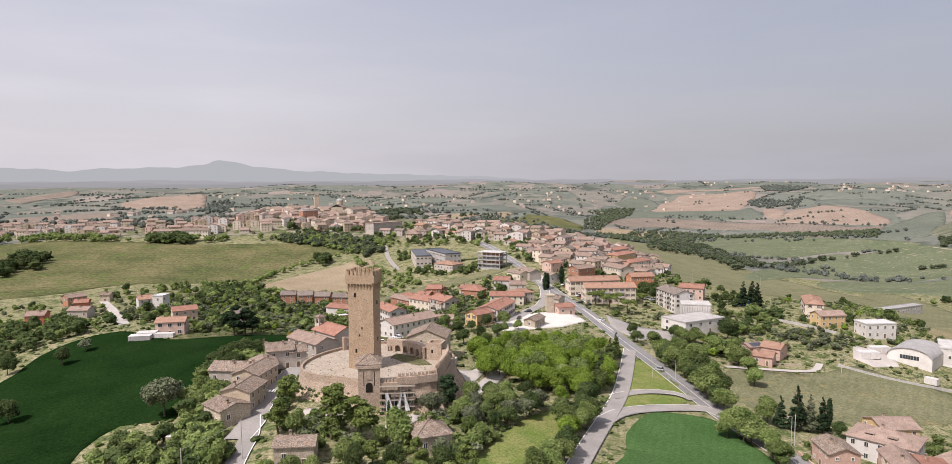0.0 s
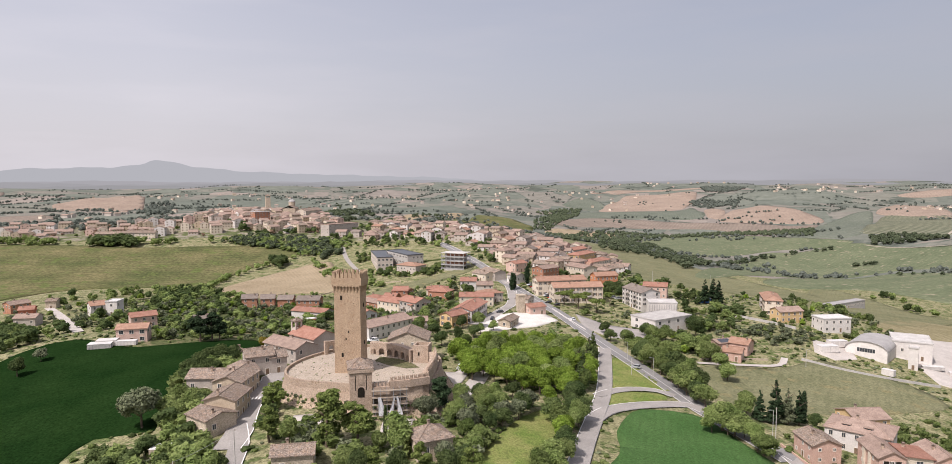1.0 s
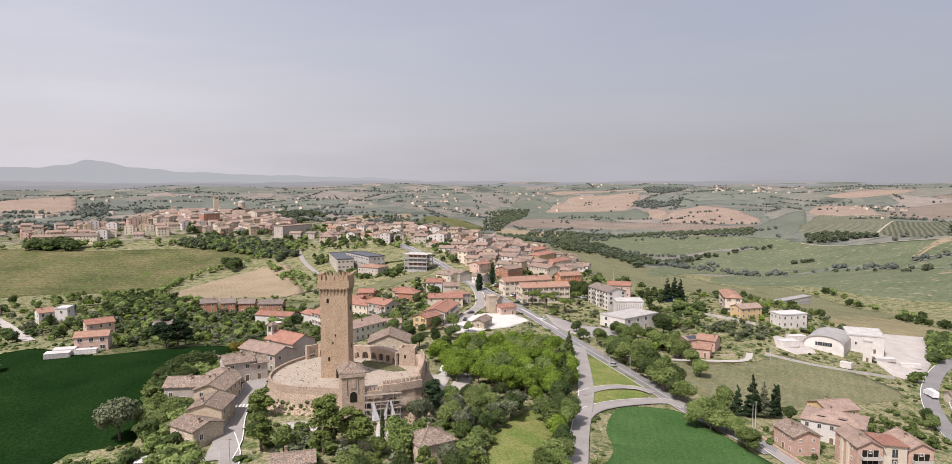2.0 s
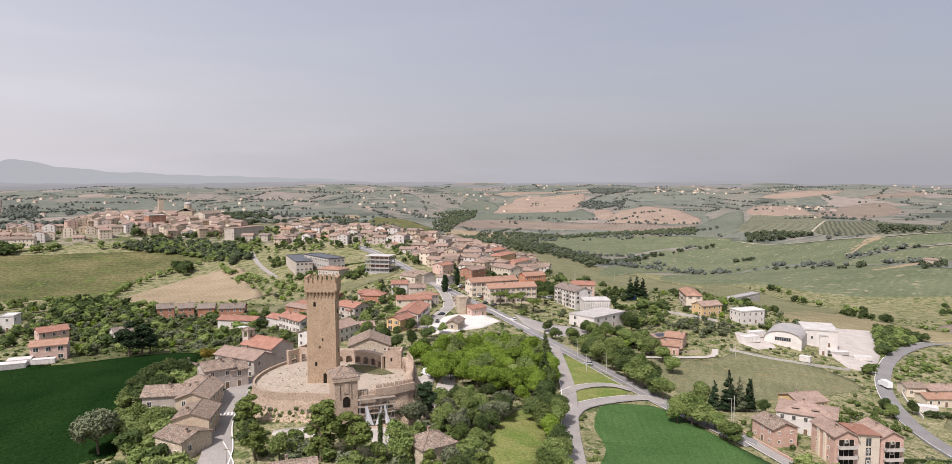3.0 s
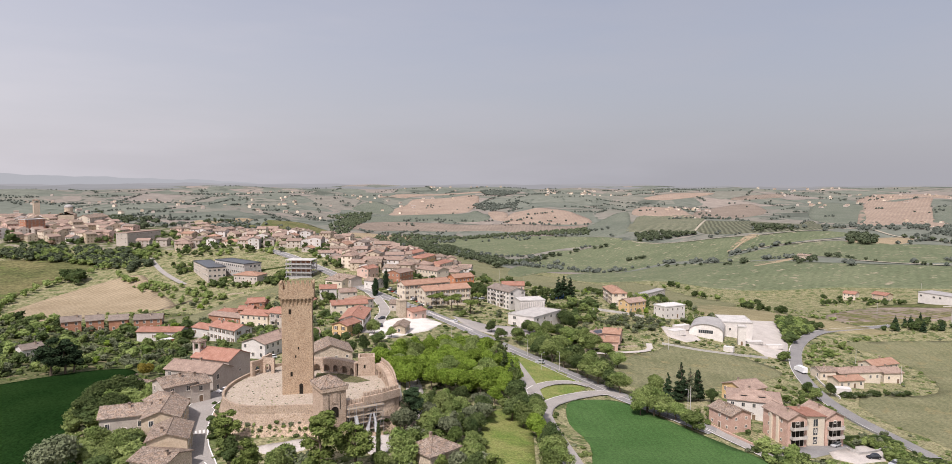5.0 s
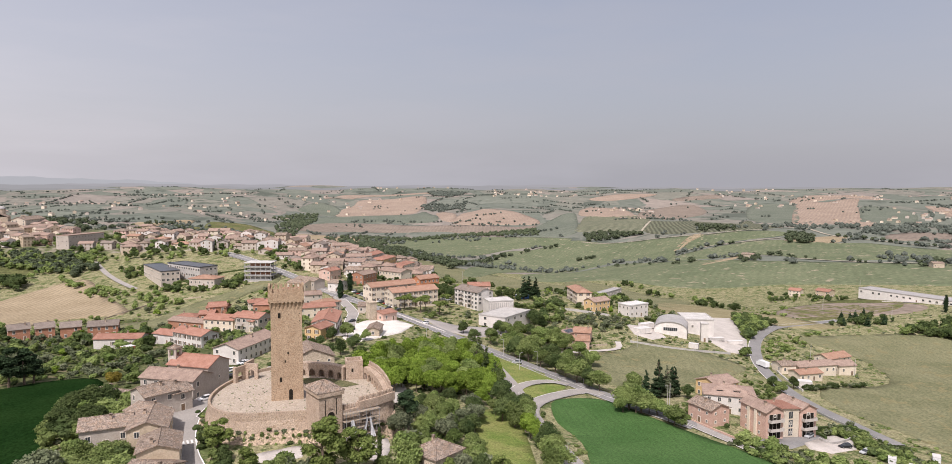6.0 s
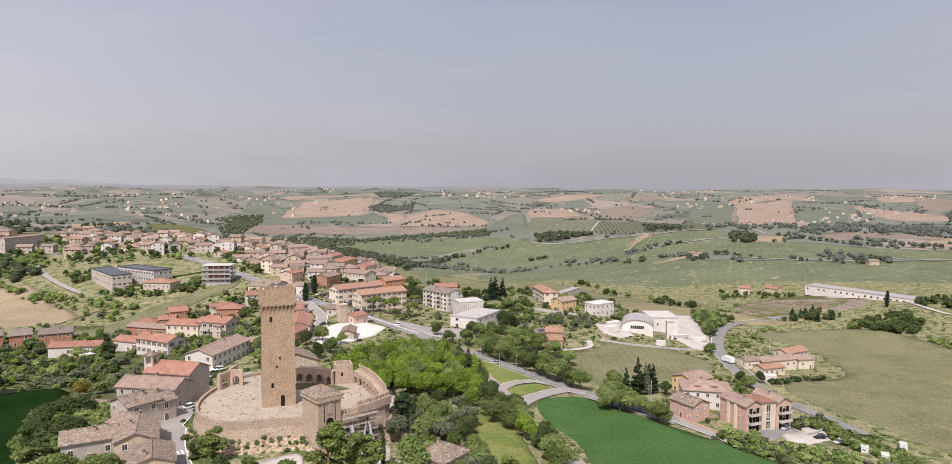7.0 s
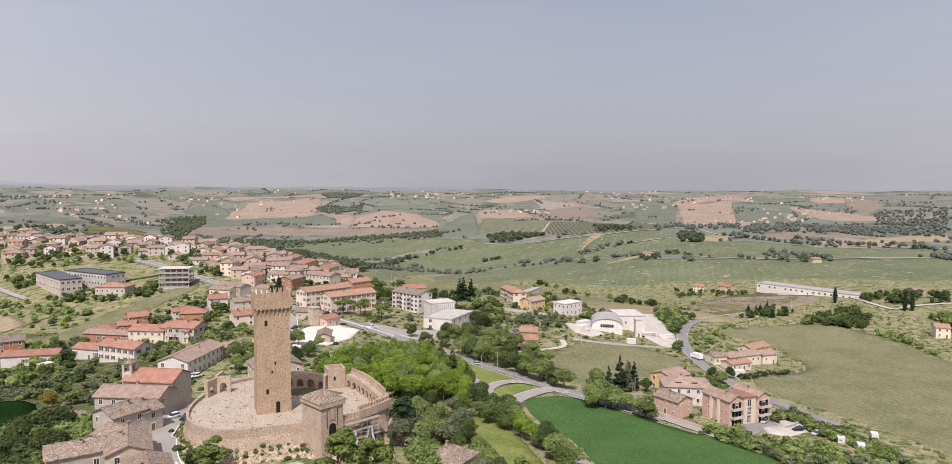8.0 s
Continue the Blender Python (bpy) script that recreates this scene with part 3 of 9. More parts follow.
def ribbon(name, pts, width, material, label, lift=0.2, step=4.0, shift=0.0, category="road", curve=True):
    """A strip of road along a line."""
    line = smooth_line([(*p, 0) for p in pts], step) if curve else [Vector((*p, 0)) for p in pts]
    bm = bmesh.new()
    rows = []
    for k, p in enumerate(line):
        d = (line[min(k + 1, len(line) - 1)] - line[max(k - 1, 0)]).normalized()
        side = Vector((d.y, -d.x, 0))
        mid = ground(p.x + side.x * shift, p.y + side.y * shift)
        row = []
        for u in (-0.5, -0.17, 0.17, 0.5):
            q = p + side * (shift + u * width)
            z = 0.7 * mid + 0.3 * ground(q.x, q.y) if width > 2 else ground(q.x, q.y)
            row.append(bm.verts.new((q.x, q.y, max(z, ground(q.x, q.y) - 0.05) + lift + 0.00022 * p.length)))
        rows.append(row)
        if category == "road":
            ROADS.append((p.x, p.y, width / 2))
    for a, b in zip(rows, rows[1:]):
        for k in range(3):
            bm.faces.new((a[k], a[k + 1], b[k + 1], b[k])).smooth = True
    bmesh.ops.recalc_face_normals(bm, faces=bm.faces)
    if sum(f.normal.z for f in bm.faces) < 0:
        bmesh.ops.reverse_faces(bm, faces=bm.faces)
    me = bpy.data.meshes.new(name)
    bm.to_mesh(me)
    bm.free()
    me.materials.append(M[material])
    return tagged(new(name, me), label, category, kind="structure")


# ---- ground ----
def build_ground():
    cx, cy, spokes = 20.0, 240.0, 384
    radii, r = [], 3.0
    while r < 4850:
        radii.append(r)
        r += max(3.0, r * 0.028)
    verts, faces = [(cx, cy, ground(cx, cy))], []
    for r in radii:
        for k in range(spokes):
            a = math.tau * k / spokes
            x, y = cx + r * math.sin(a), cy + r * math.cos(a)
            verts.append((x, y, ground(x, y)))
    for k in range(spokes):
        faces.append((0, 1 + (k + 1) % spokes, 1 + k))
    for i in range(len(radii) - 1):
        for k in range(spokes):
            a, b = 1 + i * spokes + k, 1 + i * spokes + (k + 1) % spokes
            faces.append((a, b, b + spokes, a + spokes))
    me = bpy.data.meshes.new("ground")
    me.from_pydata(verts, [], faces)
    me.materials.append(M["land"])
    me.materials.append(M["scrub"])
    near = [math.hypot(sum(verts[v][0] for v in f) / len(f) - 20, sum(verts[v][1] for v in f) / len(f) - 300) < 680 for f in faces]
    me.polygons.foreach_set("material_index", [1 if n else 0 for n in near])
    me.polygons.foreach_set("use_smooth", [True] * len(faces))
    me.update()
    tagged(new("ground", me), "rolling farmland with fields, hedges and rough grass", "ground", kind="structure")


build_ground()


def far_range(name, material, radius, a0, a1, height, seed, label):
    """A line of hills past the last fields; its haze is painted into a glowing material."""
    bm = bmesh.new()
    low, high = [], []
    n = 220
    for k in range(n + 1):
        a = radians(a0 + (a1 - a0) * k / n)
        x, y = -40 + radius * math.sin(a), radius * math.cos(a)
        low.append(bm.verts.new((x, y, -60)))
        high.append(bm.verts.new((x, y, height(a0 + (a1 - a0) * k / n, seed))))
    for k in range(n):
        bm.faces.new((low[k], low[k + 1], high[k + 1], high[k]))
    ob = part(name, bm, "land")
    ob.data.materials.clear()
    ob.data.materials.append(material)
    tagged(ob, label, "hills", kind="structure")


# ---- houses ----
FOOT = []
DIMS = {}


def window_mesh(w, hgt, shutters):
    """A window in one piece: surround, set-back pane, and shutters folded open where it has them."""
    bm = bmesh.new()
    # columns: x, how far proud, material of the strip to the next one
    cols = [(-w / 2 - 0.14, 0), (-w / 2, 1), (w / 2, 0), (w / 2 + 0.14, 0)]
    if shutters:
        cols = [(-w / 2 - 0.14 - w * 0.5, 2), *cols[:-1], (w / 2 + 0.14, 2), (w / 2 + 0.14 + w * 0.5, 0)]
    rows = [-hgt / 2 - 0.14, -hgt / 2, hgt / 2, hgt / 2 + 0.14]
    for i in range(len(cols) - 1):
        x0, x1, m = cols[i][0], cols[i + 1][0], cols[i][1]
        for j in range(3):
            z0, z1 = rows[j], rows[j + 1]
            pane = m == 1 and j == 1
            y = -0.03 if pane else (-0.13 if m == 2 else -0.10)
            quad = [bm.verts.new((x, y, z)) for x, z in ((x0, z0), (x1, z0), (x1, z1), (x0, z1))]
            back = [bm.verts.new((x, 0.05, z)) for x, z in ((x0, z0), (x1, z0), (x1, z1), (x0, z1))]
            if not pane:
                bm.faces.new(quad).material_index = 2 if m == 2 else 0
            for k in range(4):
                q = (k + 1) % 4
                bm.faces.new((quad[q], quad[k], back[k], back[q])).material_index = 2 if m == 2 else 0
    bmesh.ops.remove_doubles(bm, verts=bm.verts, dist=0.002)
    return meshed("window", bm, ["frame", "glass", "shutter"])


def pane_mesh(w, hgt):
    """The set-back pane of a window, with its middle bar."""
    bm = bmesh.new()
    box(bm, 0, 0, -hgt / 2, w, 0.06, hgt)
    box(bm, 0, -0.04, -hgt / 2, 0.07, 0.05, hgt, 1)
    return meshed("pane", bm, ["glass", "frame"])


PANES = {"plain": pane_mesh(1.0, 1.4), "shuttered": pane_mesh(0.95, 1.4), "wide": pane_mesh(1.7, 1.5), "small": pane_mesh(0.7, 0.8)}
WINDOWS = {"plain": window_mesh(1.0, 1.4, False), "shuttered": window_mesh(0.95, 1.4, True), "wide": window_mesh(1.7, 1.5, False),
           "small": window_mesh(0.7, 0.8, False)}


def door_mesh(w, hgt):
    bm = bmesh.new()
    line = [(-w / 2 - 0.14, 0), (-w / 2 - 0.14, hgt + 0.14), (w / 2 + 0.14, hgt + 0.14), (w / 2 + 0.14, 0), (w / 2, 0), (w / 2, hgt), (-w / 2, hgt), (-w / 2, 0)]
    solid(bm, [(u, -0.1, z) for u, z in line], (0, 0.16, 0))
    return meshed("door", bm, ["frame"])


def leaf_mesh(w, hgt):
    bm = bmesh.new()
    box(bm, 0, 0, 0, w, 0.05, hgt)
    for z in (0.15, hgt * 0.5):
        box(bm, 0, -0.03, z, w * 0.7, 0.02, hgt * 0.4)
    return meshed("door_leaf", bm, ["wood"])


DOOR = door_mesh(1.1, 2.2)
DOOR_LEAF = leaf_mesh(1.1, 2.2)


def chimney_mesh():
    bm = bmesh.new()
    box(bm, 0, 0, -0.8, 0.6, 0.6, 1.7, 0)
    box(bm, 0, 0, 0.95, 0.8, 0.8, 0.08, 1)
    for sx in (-1, 1):
        for sy in (-1, 1):
            box(bm, sx * 0.22, sy * 0.22, 1.03, 0.1, 0.1, 0.22, 0)
    box(bm, 0, 0, 1.25, 0.8, 0.8, 0.1, 1)
    return meshed("chimney", bm, ["brick_pale", "tile_old"])


CHIMNEY = chimney_mesh()


def set_on_wall(name, me, parent, x, y, z, turn):
    ob = part(name, me, None, parent)
    ob.matrix_basis = pose(x, y, z, 0, 0, turn)
    return ob


def balcony_mesh(w, d=1.3):
    bm = bmesh.new()
    box(bm, 0, -d / 2, 0, w, d, 0.18, 0)
    box(bm, 0, -d + 0.06, 0.18, w, 0.1, 0.85, 0)
    for sx in (-1, 1):
        box(bm, sx * (w / 2 - 0.05), -d / 2, 0.18, 0.1, d, 0.85, 0)
    return meshed("balcony", bm, ["pale_paving"])


BALCONY = balcony_mesh(3.4)


def roof_mesh(kind, L, D, rise, over, tile):
    """A tiled roof with a slab's thickness, its ridge along x; eaves at z = 0."""
    bm = bmesh.new()
    hl, hd, th = L / 2 + over, D / 2 + over, 0.22
    drop = -rise * over / (D / 2)
    if kind == "hip":
        run = min(hd * 0.98, hl - 0.05)
        a = [(-hl, -hd, drop), (hl, -hd, drop), (hl, hd, drop), (-hl, hd, drop)]
        r = [(-hl + run, 0, rise), (hl - run, 0, rise)]
        lo = [bm.verts.new(p) for p in a + r]
        hi = [bm.verts.new((p[0], p[1], p[2] + th)) for p in a + r]
        for q in ((0, 1, 5, 4), (1, 2, 5), (2, 3, 4, 5), (3, 0, 4)):
            bm.faces.new([hi[k] for k in q])
            bm.faces.new([lo[k] for k in reversed(q)])
        for k in range(4):
            j = (k + 1) % 4
            bm.faces.new((lo[k], lo[j], hi[j], hi[k]))
        ridges = [(r[0], r[1])] + [(a[k], r[0] if k in (0, 3) else r[1]) for k in range(4)]
    elif kind == "shed":
        solid(bm, [(-hl, -hd, drop * 0.5), (-hl, hd, rise - drop * 0.5), (-hl, hd, rise - drop * 0.5 + th), (-hl, -hd, drop * 0.5 + th)], (2 * hl, 0, 0))
        ridges = []
    else:
        solid(bm, [(-hl, -hd, drop), (-hl, 0, rise), (-hl, hd, drop), (-hl, hd, drop + th), (-hl, 0, rise + th), (-hl, -hd, drop + th)], (2 * hl, 0, 0))
        ridges = [((-hl, 0, rise), (hl, 0, rise))]
    # round ridge tiles
    for p, q in ridges:
        p, q = Vector(p) + Vector((0, 0, th)), Vector(q) + Vector((0, 0, th))
        if (q - p).length > 0.3:
            tube(bm, p, q, 0.16, n=6)
    return meshed("roof", bm, [tile])


def house(x, y, turn, length, depth, eave, rise, kind="gable", wall="beige", tile="tile_old", label="", category="house",
          group="village houses", win="plain", rows=0, over=0.5, chimney=1, door=True, gap=3.0, name="house", seed=0, far=False):
    """A house whose ridge runs along its own x; eave: wall height over the land at its middle."""
    rng = random.Random(seed * 7919 + int(abs(x) * 13 + abs(y) * 7))
    z = ground(x, y)
    FOOT.append((x, y, max(length, depth) * 0.5))
    ob = thing(name, x, y, z, turn, label, category, group)
    L, D = length, depth
    DIMS[ob.name] = (L, D)
    bm = bmesh.new()
    base = -3.5
    if kind in ("gable",):
        solid(bm, [(-L / 2, -D / 2, base), (-L / 2, D / 2, base), (-L / 2, D / 2, eave), (-L / 2, 0, eave + rise), (-L / 2, -D / 2, eave)], (L, 0, 0))
    elif kind == "shed":
        solid(bm, [(-L / 2, -D / 2, base), (-L / 2, D / 2, base), (-L / 2, D / 2, eave + rise), (-L / 2, -D / 2, eave)], (L, 0, 0))
    else:
        box(bm, 0, 0, base, L, D, eave - base)
    part("wall", bm, [wall], ob)
    if kind == "flat":
        bm = bmesh.new()
        box(bm, 0, 0, eave, L + 0.5, D + 0.5, 0.3)
        for sx, sy, lx, ly in ((0, -1, L + 0.5, 0.25), (0, 1, L + 0.5, 0.25), (-1, 0, 0.25, D), (1, 0, 0.25, D)):
            box(bm, sx * (L / 2 + 0.125), sy * (D / 2 + 0.125), eave + 0.3, lx, ly, 0.3)
        part("roof", bm, [tile], ob)
    else:
        r = part("roof", roof_mesh(kind, L, D, rise, over, tile), None, ob)
        r.location = (0, 0, eave)
    storeys = rows or max(1, int((eave + 0.2) / 2.9))
    me = WINDOWS[win]
    down = eave / storeys
    small = bmesh.new() if far else None
    for side in range(4):
        run = L if side in (0, 2) else D
        out = D / 2 if side in (0, 2) else L / 2
        a = side * 90
        n = max(1, int((run - 1.0) / gap))
        for s in range(storeys):
            for k in range(n):
                u = (k + 0.5) / n * run - run / 2
                zz = s * down + down * 0.55
                c, sn = math.cos(radians(a)), math.sin(radians(a))
                px, py = u * c + (out + 0.01) * sn, u * sn - (out + 0.01) * c
                if door and s == 0 and k == n // 2 and side in (0, 2):
                    part("door_leaf", DOOR_LEAF, None, set_on_wall("door", DOOR, ob, px, py, 0.0, a), "brown wooden door leaf")
                elif far:
                    box(small, px, py, zz - 0.7, 1.0, 0.12, 1.4, 0, radians(a))
                elif rng.random() < (0.9 if side in (0, 2) else 0.7):
                    part("pane", PANES[win], None, set_on_wall("window", me, ob, px, py, zz, a))
    if far:
        tagged(part("window_rows", small, ["shutter"], ob), kind="stuff")
    for k in range(chimney if kind != "flat" else 0):
        px = rng.uniform(-0.35, 0.35) * L
        py = rng.choice((-1, 1)) * D * 0.16
        zz = eave + rise * (1 - abs(py) / (D / 2)) if kind != "shed" else eave + rise * 0.6
        set_on_wall("chimney", CHIMNEY, ob, px, py, zz + 0.2, 0)
    return ob


BALCONY_WIDE = balcony_mesh(5.4, 1.5)


def add_balconies(ob, side, along, heights, me=None):
    """Balconies on one side of a house; side: 0, 90, 180 or 270 degrees."""
    out = DIMS[ob.name][1 if side in (0, 180) else 0] / 2
    for u in along:
        for z in heights:
            a = radians(side)
            set_on_wall("balcony", me or BALCONY, ob, u * math.cos(a) + out * math.sin(a), u * math.sin(a) - out * math.cos(a), z, side)


def add_balcony_doors(ob, side, heights, wide):
    """Doors behind wide balconies, with a pale frame; near-black panels paint the recess's shade."""
    out = DIMS[ob.name][1 if side in (0, 180) else 0] / 2
    for z in heights:
        bm = bmesh.new()
        box(bm, 0, -0.02, 0.1, wide, 0.08, 2.2)
        for k in range(4):
            box(bm, (k / 3 - 0.5) * wide, -0.08, 0.1, 0.09, 0.06, 2.25, 1)
        a = radians(side)
        set_on_wall("balcony_door", meshed("balcony_door", bm, ["dark", "frame"]), ob, out * math.sin(a), -out * math.cos(a), z, side)


def add_solar(ob, x, y, z, w, d, tilt):
    bm = bmesh.new()
    nx, ny = max(1, round(w / 1.7)), max(1, round(d / 1.05))
    for i in range(nx):
        for j in range(ny):
            box(bm, (i + 0.5) * w / nx - w / 2, (j + 0.5) * d / ny - d / 2, 0, w / nx - 0.06, d / ny - 0.06, 0.06)
    s = part("solar_panel", bm, ["solar"], ob, "dark blue solar panels on the roof")
    s.matrix_basis = pose(x, y, z, tilt, 0, 0)


# ---- trees ----
def lumps(rng, lobes, rough=0.25):
    """Lumpy inner bodies of a crown."""
    vs, fs = [], []
    for c, r in lobes:
        bm = bmesh.new()
        bmesh.ops.create_icosphere(bm, subdivisions=1, radius=1.0)
        o = len(vs)
        for v in bm.verts:
            k = 1 + rng.uniform(-rough, rough)
            vs.append((c[0] + v.co.x * r[0] * k, c[1] + v.co.y * r[1] * k, c[2] + v.co.z * r[2] * k))
        for f in bm.faces:
            fs.append(tuple(o + v.index for v in f.verts))
        bm.free()
    return vs, fs


def leaves(rng, lobes, count, size, vs, fs, up=0.25):
    """Small leaf tufts over the lobes, each one three-cornered."""
    weights = [r[0] * r[1] + r[0] * r[2] for _, r in lobes]
    for _ in range(count):
        c, r = rng.choices(lobes, weights)[0]
        n = Vector((rng.gauss(0, 1), rng.gauss(0, 1), rng.gauss(up, 1))).normalized()
        k = rng.uniform(0.72, 1.12)
        p = Vector((c[0] + n.x * r[0] * k, c[1] + n.y * r[1] * k, c[2] + n.z * r[2] * k))
        n = (n + Vector((rng.gauss(0, 0.6), rng.gauss(0, 0.6), rng.gauss(0.2, 0.6)))).normalized()
        a = n.orthogonal().normalized()
        a.rotate(Matrix.Rotation(rng.uniform(0, math.tau), 3, n))
        b = n.cross(a)
        s = size * rng.uniform(0.6, 1.35)
        o = len(vs)
        for u, v in ((-1, -0.7), (1.1, -0.5), (0.0, 1.0)):
            vs.append(tuple(p + (a * u + b * v) * s))
        fs.append((o, o + 1, o + 2))


def crown_data(kind, seed, fine=1.0):
    """Lobes and tufts of one crown, in metres, for a tree of nominal height; returns vertices, faces, height."""
    rng = random.Random(seed)
    if kind == "tuft":
        top, lobes = 1.0, [((0, 0, 0.35), (0.7, 0.7, 0.5))]
        vs, fs = lumps(rng, lobes, 0.35)
        leaves(rng, lobes, 8, 0.25, vs, fs)
    elif kind == "speck":
        top, lobes = 9.0, [((0, 0, 5.0), (3.0, 3.0, 2.9)), ((1.6, rng.uniform(-1, 1), rng.uniform(3.4, 5.6)), (2.0, 2.0, 1.8))]
        vs, fs = lumps(rng, lobes, 0.35)
        leaves(rng, lobes, 12, 0.9, vs, fs)
    elif kind == "far":
        top, lobes = 9.0, [((0, 0, 5.2), (2.6, 2.6, 2.6))]
        for k in range(3):
            a, z = rng.uniform(0, math.tau), rng.uniform(3.2, 6.8)
            lobes.append(((1.9 * math.cos(a), 1.9 * math.sin(a), z), (1.7, 1.7, 1.6)))
        vs, fs = lumps(rng, [(c, tuple(q * 0.85 for q in r)) for c, r in lobes], 0.35)
        leaves(rng, lobes, 36, 0.75, vs, fs)
    elif kind == "broad":
        top, lobes = 9.0, [((0, 0, 5.4), (2.5, 2.5, 2.3))]
        for k in range(9):
            a, z = rng.uniform(0, math.tau), rng.uniform(3.3, 7.2)
            d = rng.uniform(1.2, 2.5) * (1.0 if z < 6 else 0.6)
            r = rng.uniform(1.1, 1.8)
            lobes.append(((d * math.cos(a), d * math.sin(a), z), (r, r, r * 0.85)))
        vs, fs = lumps(rng, [(c, tuple(q * (0.8 if fine == 1.0 else 0.9) for q in r)) for c, r in lobes])
        leaves(rng, lobes, int(2800 * fine), 0.25 / fine ** 0.33, vs, fs)
    elif kind == "olive":
        top, lobes = 6.0, [((0, 0, 3.4), (1.7, 1.7, 1.4))]
        for k in range(7):
            a, z = rng.uniform(0, math.tau), rng.uniform(2.3, 4.8)
            lobes.append(((1.5 * math.cos(a), 1.5 * math.sin(a), z), (rng.uniform(0.7, 1.2),) * 2 + (0.9,)))
        vs, fs = lumps(rng, [(c, tuple(q * 0.7 for q in r)) for c, r in lobes])
        leaves(rng, lobes, int(1500 * fine), 0.22 / fine ** 0.33, vs, fs)
    elif kind == "conifer":
        top, lobes = 13.0, []
        for k in range(13):
            z = 1.6 + k * 0.9
            w = 2.6 * (1 - k / 13.5) + 0.25
            for j in range(4 if k < 9 else 2):
                a = rng.uniform(0, math.tau)
                lobes.append(((w * 0.55 * math.cos(a), w * 0.55 * math.sin(a), z + rng.uniform(-0.3, 0.3)), (w * 0.55, w * 0.55, 0.5)))
        vs, fs = lumps(rng, [(c, tuple(q * 0.8 for q in r)) for c, r in lobes])
        leaves(rng, lobes, int(2000 * fine), 0.27 / math.sqrt(fine), vs, fs, -0.3)
    elif kind == "cypress":
        top, lobes = 11.0, [((rng.uniform(-0.12, 0.12), rng.uniform(-0.12, 0.12), 0.9 + k * 0.95),
                             ((0.45 + 0.6 * math.sin(math.pi * min(1, (k + 1.6) / 12))),) * 2 + (0.9,)) for k in range(11)]
        vs, fs = lumps(rng, [(c, tuple(q * 0.85 for q in r)) for c, r in lobes], 0.15)
        leaves(rng, lobes, int(1300 * fine), 0.20 / math.sqrt(fine), vs, fs, 0.8)
    elif kind == "stone_pine":
        top, lobes = 10.0, []
        for k in range(13):
            a, d = rng.uniform(0, math.tau), 2.9 * math.sqrt(rng.random())
            lobes.append(((d * math.cos(a), d * math.sin(a), 8.3 - 0.10 * d * d + rng.uniform(-0.4, 0.3)), (1.35, 1.35, 0.8)))
        vs, fs = lumps(rng, [(c, tuple(q * 0.85 for q in r)) for c, r in lobes])
        leaves(rng, lobes, int(2000 * fine), 0.26 / math.sqrt(fine), vs, fs, 0.6)
    elif kind == "pine":
        top, lobes = 12.0, []
        for k in range(15):
            z = rng.uniform(3.6, 11.2)
            a, d = rng.uniform(0, math.tau), rng.uniform(0.5, 2.6) * (1.15 - abs(z - 6.5) / 6.5)
            r = rng.uniform(1.0, 1.6) * (1.1 - max(0, z - 8) / 8)
            lobes.append(((d * math.cos(a), d * math.sin(a), z), (r, r, r * 0.7)))
        vs, fs = lumps(rng, [(c, tuple(q * 0.75 for q in r)) for c, r in lobes])
        leaves(rng, lobes, int(2800 * fine), 0.25 / math.sqrt(fine), vs, fs, 0.5)
    else:
        top, lobes = 2.4, []
        for k in range(6):
            a, d = rng.uniform(0, math.tau), rng.uniform(0, 1.0)
            r = rng.uniform(0.6, 1.0)
            lobes.append(((d * math.cos(a), d * math.sin(a), rng.uniform(0.5, 1.4)), (r, r, r * 0.85)))
        vs, fs = lumps(rng, [(c, tuple(q * 0.8 for q in r)) for c, r in lobes])
        leaves(rng, lobes, int(500 * fine), 0.22 / fine ** 0.33, vs, fs)
    return vs, fs, top


def trunk_mesh(kind, top, seed):
    rng = random.Random(seed + 50)
    bm = bmesh.new()
    r = {"bush": 0.10, "cypress": 0.16}.get(kind, 0.026 * top)
    reach = {"broad": 0.62, "olive": 0.55, "stone_pine": 0.78, "pine": 0.85, "conifer": 0.93, "cypress": 0.8, "bush": 0.4}[kind]
    pts, p = [], Vector((0, 0, -0.6))
    for k in range(6):
        pts.append(p.copy())
        p = Vector((rng.uniform(-0.02, 0.02) * top, rng.uniform(-0.02, 0.02) * top, reach * top * (k + 1) / 5))
    for k in range(5):
        tube(bm, pts[k], pts[k + 1], r * (1 - k / 6.5), r * (1 - (k + 1) / 6.5), 7)
    for k in range(5 if kind != "bush" else 2):
        s = pts[2 + k % 3]
        a = k * 2.4 + rng.random()
        tube(bm, s, s + Vector((math.cos(a) * 0.16 * top, math.sin(a) * 0.16 * top, 0.15 * top)), r * 0.45, r * 0.12, 5)
    return meshed("trunk", bm, ["bark"])


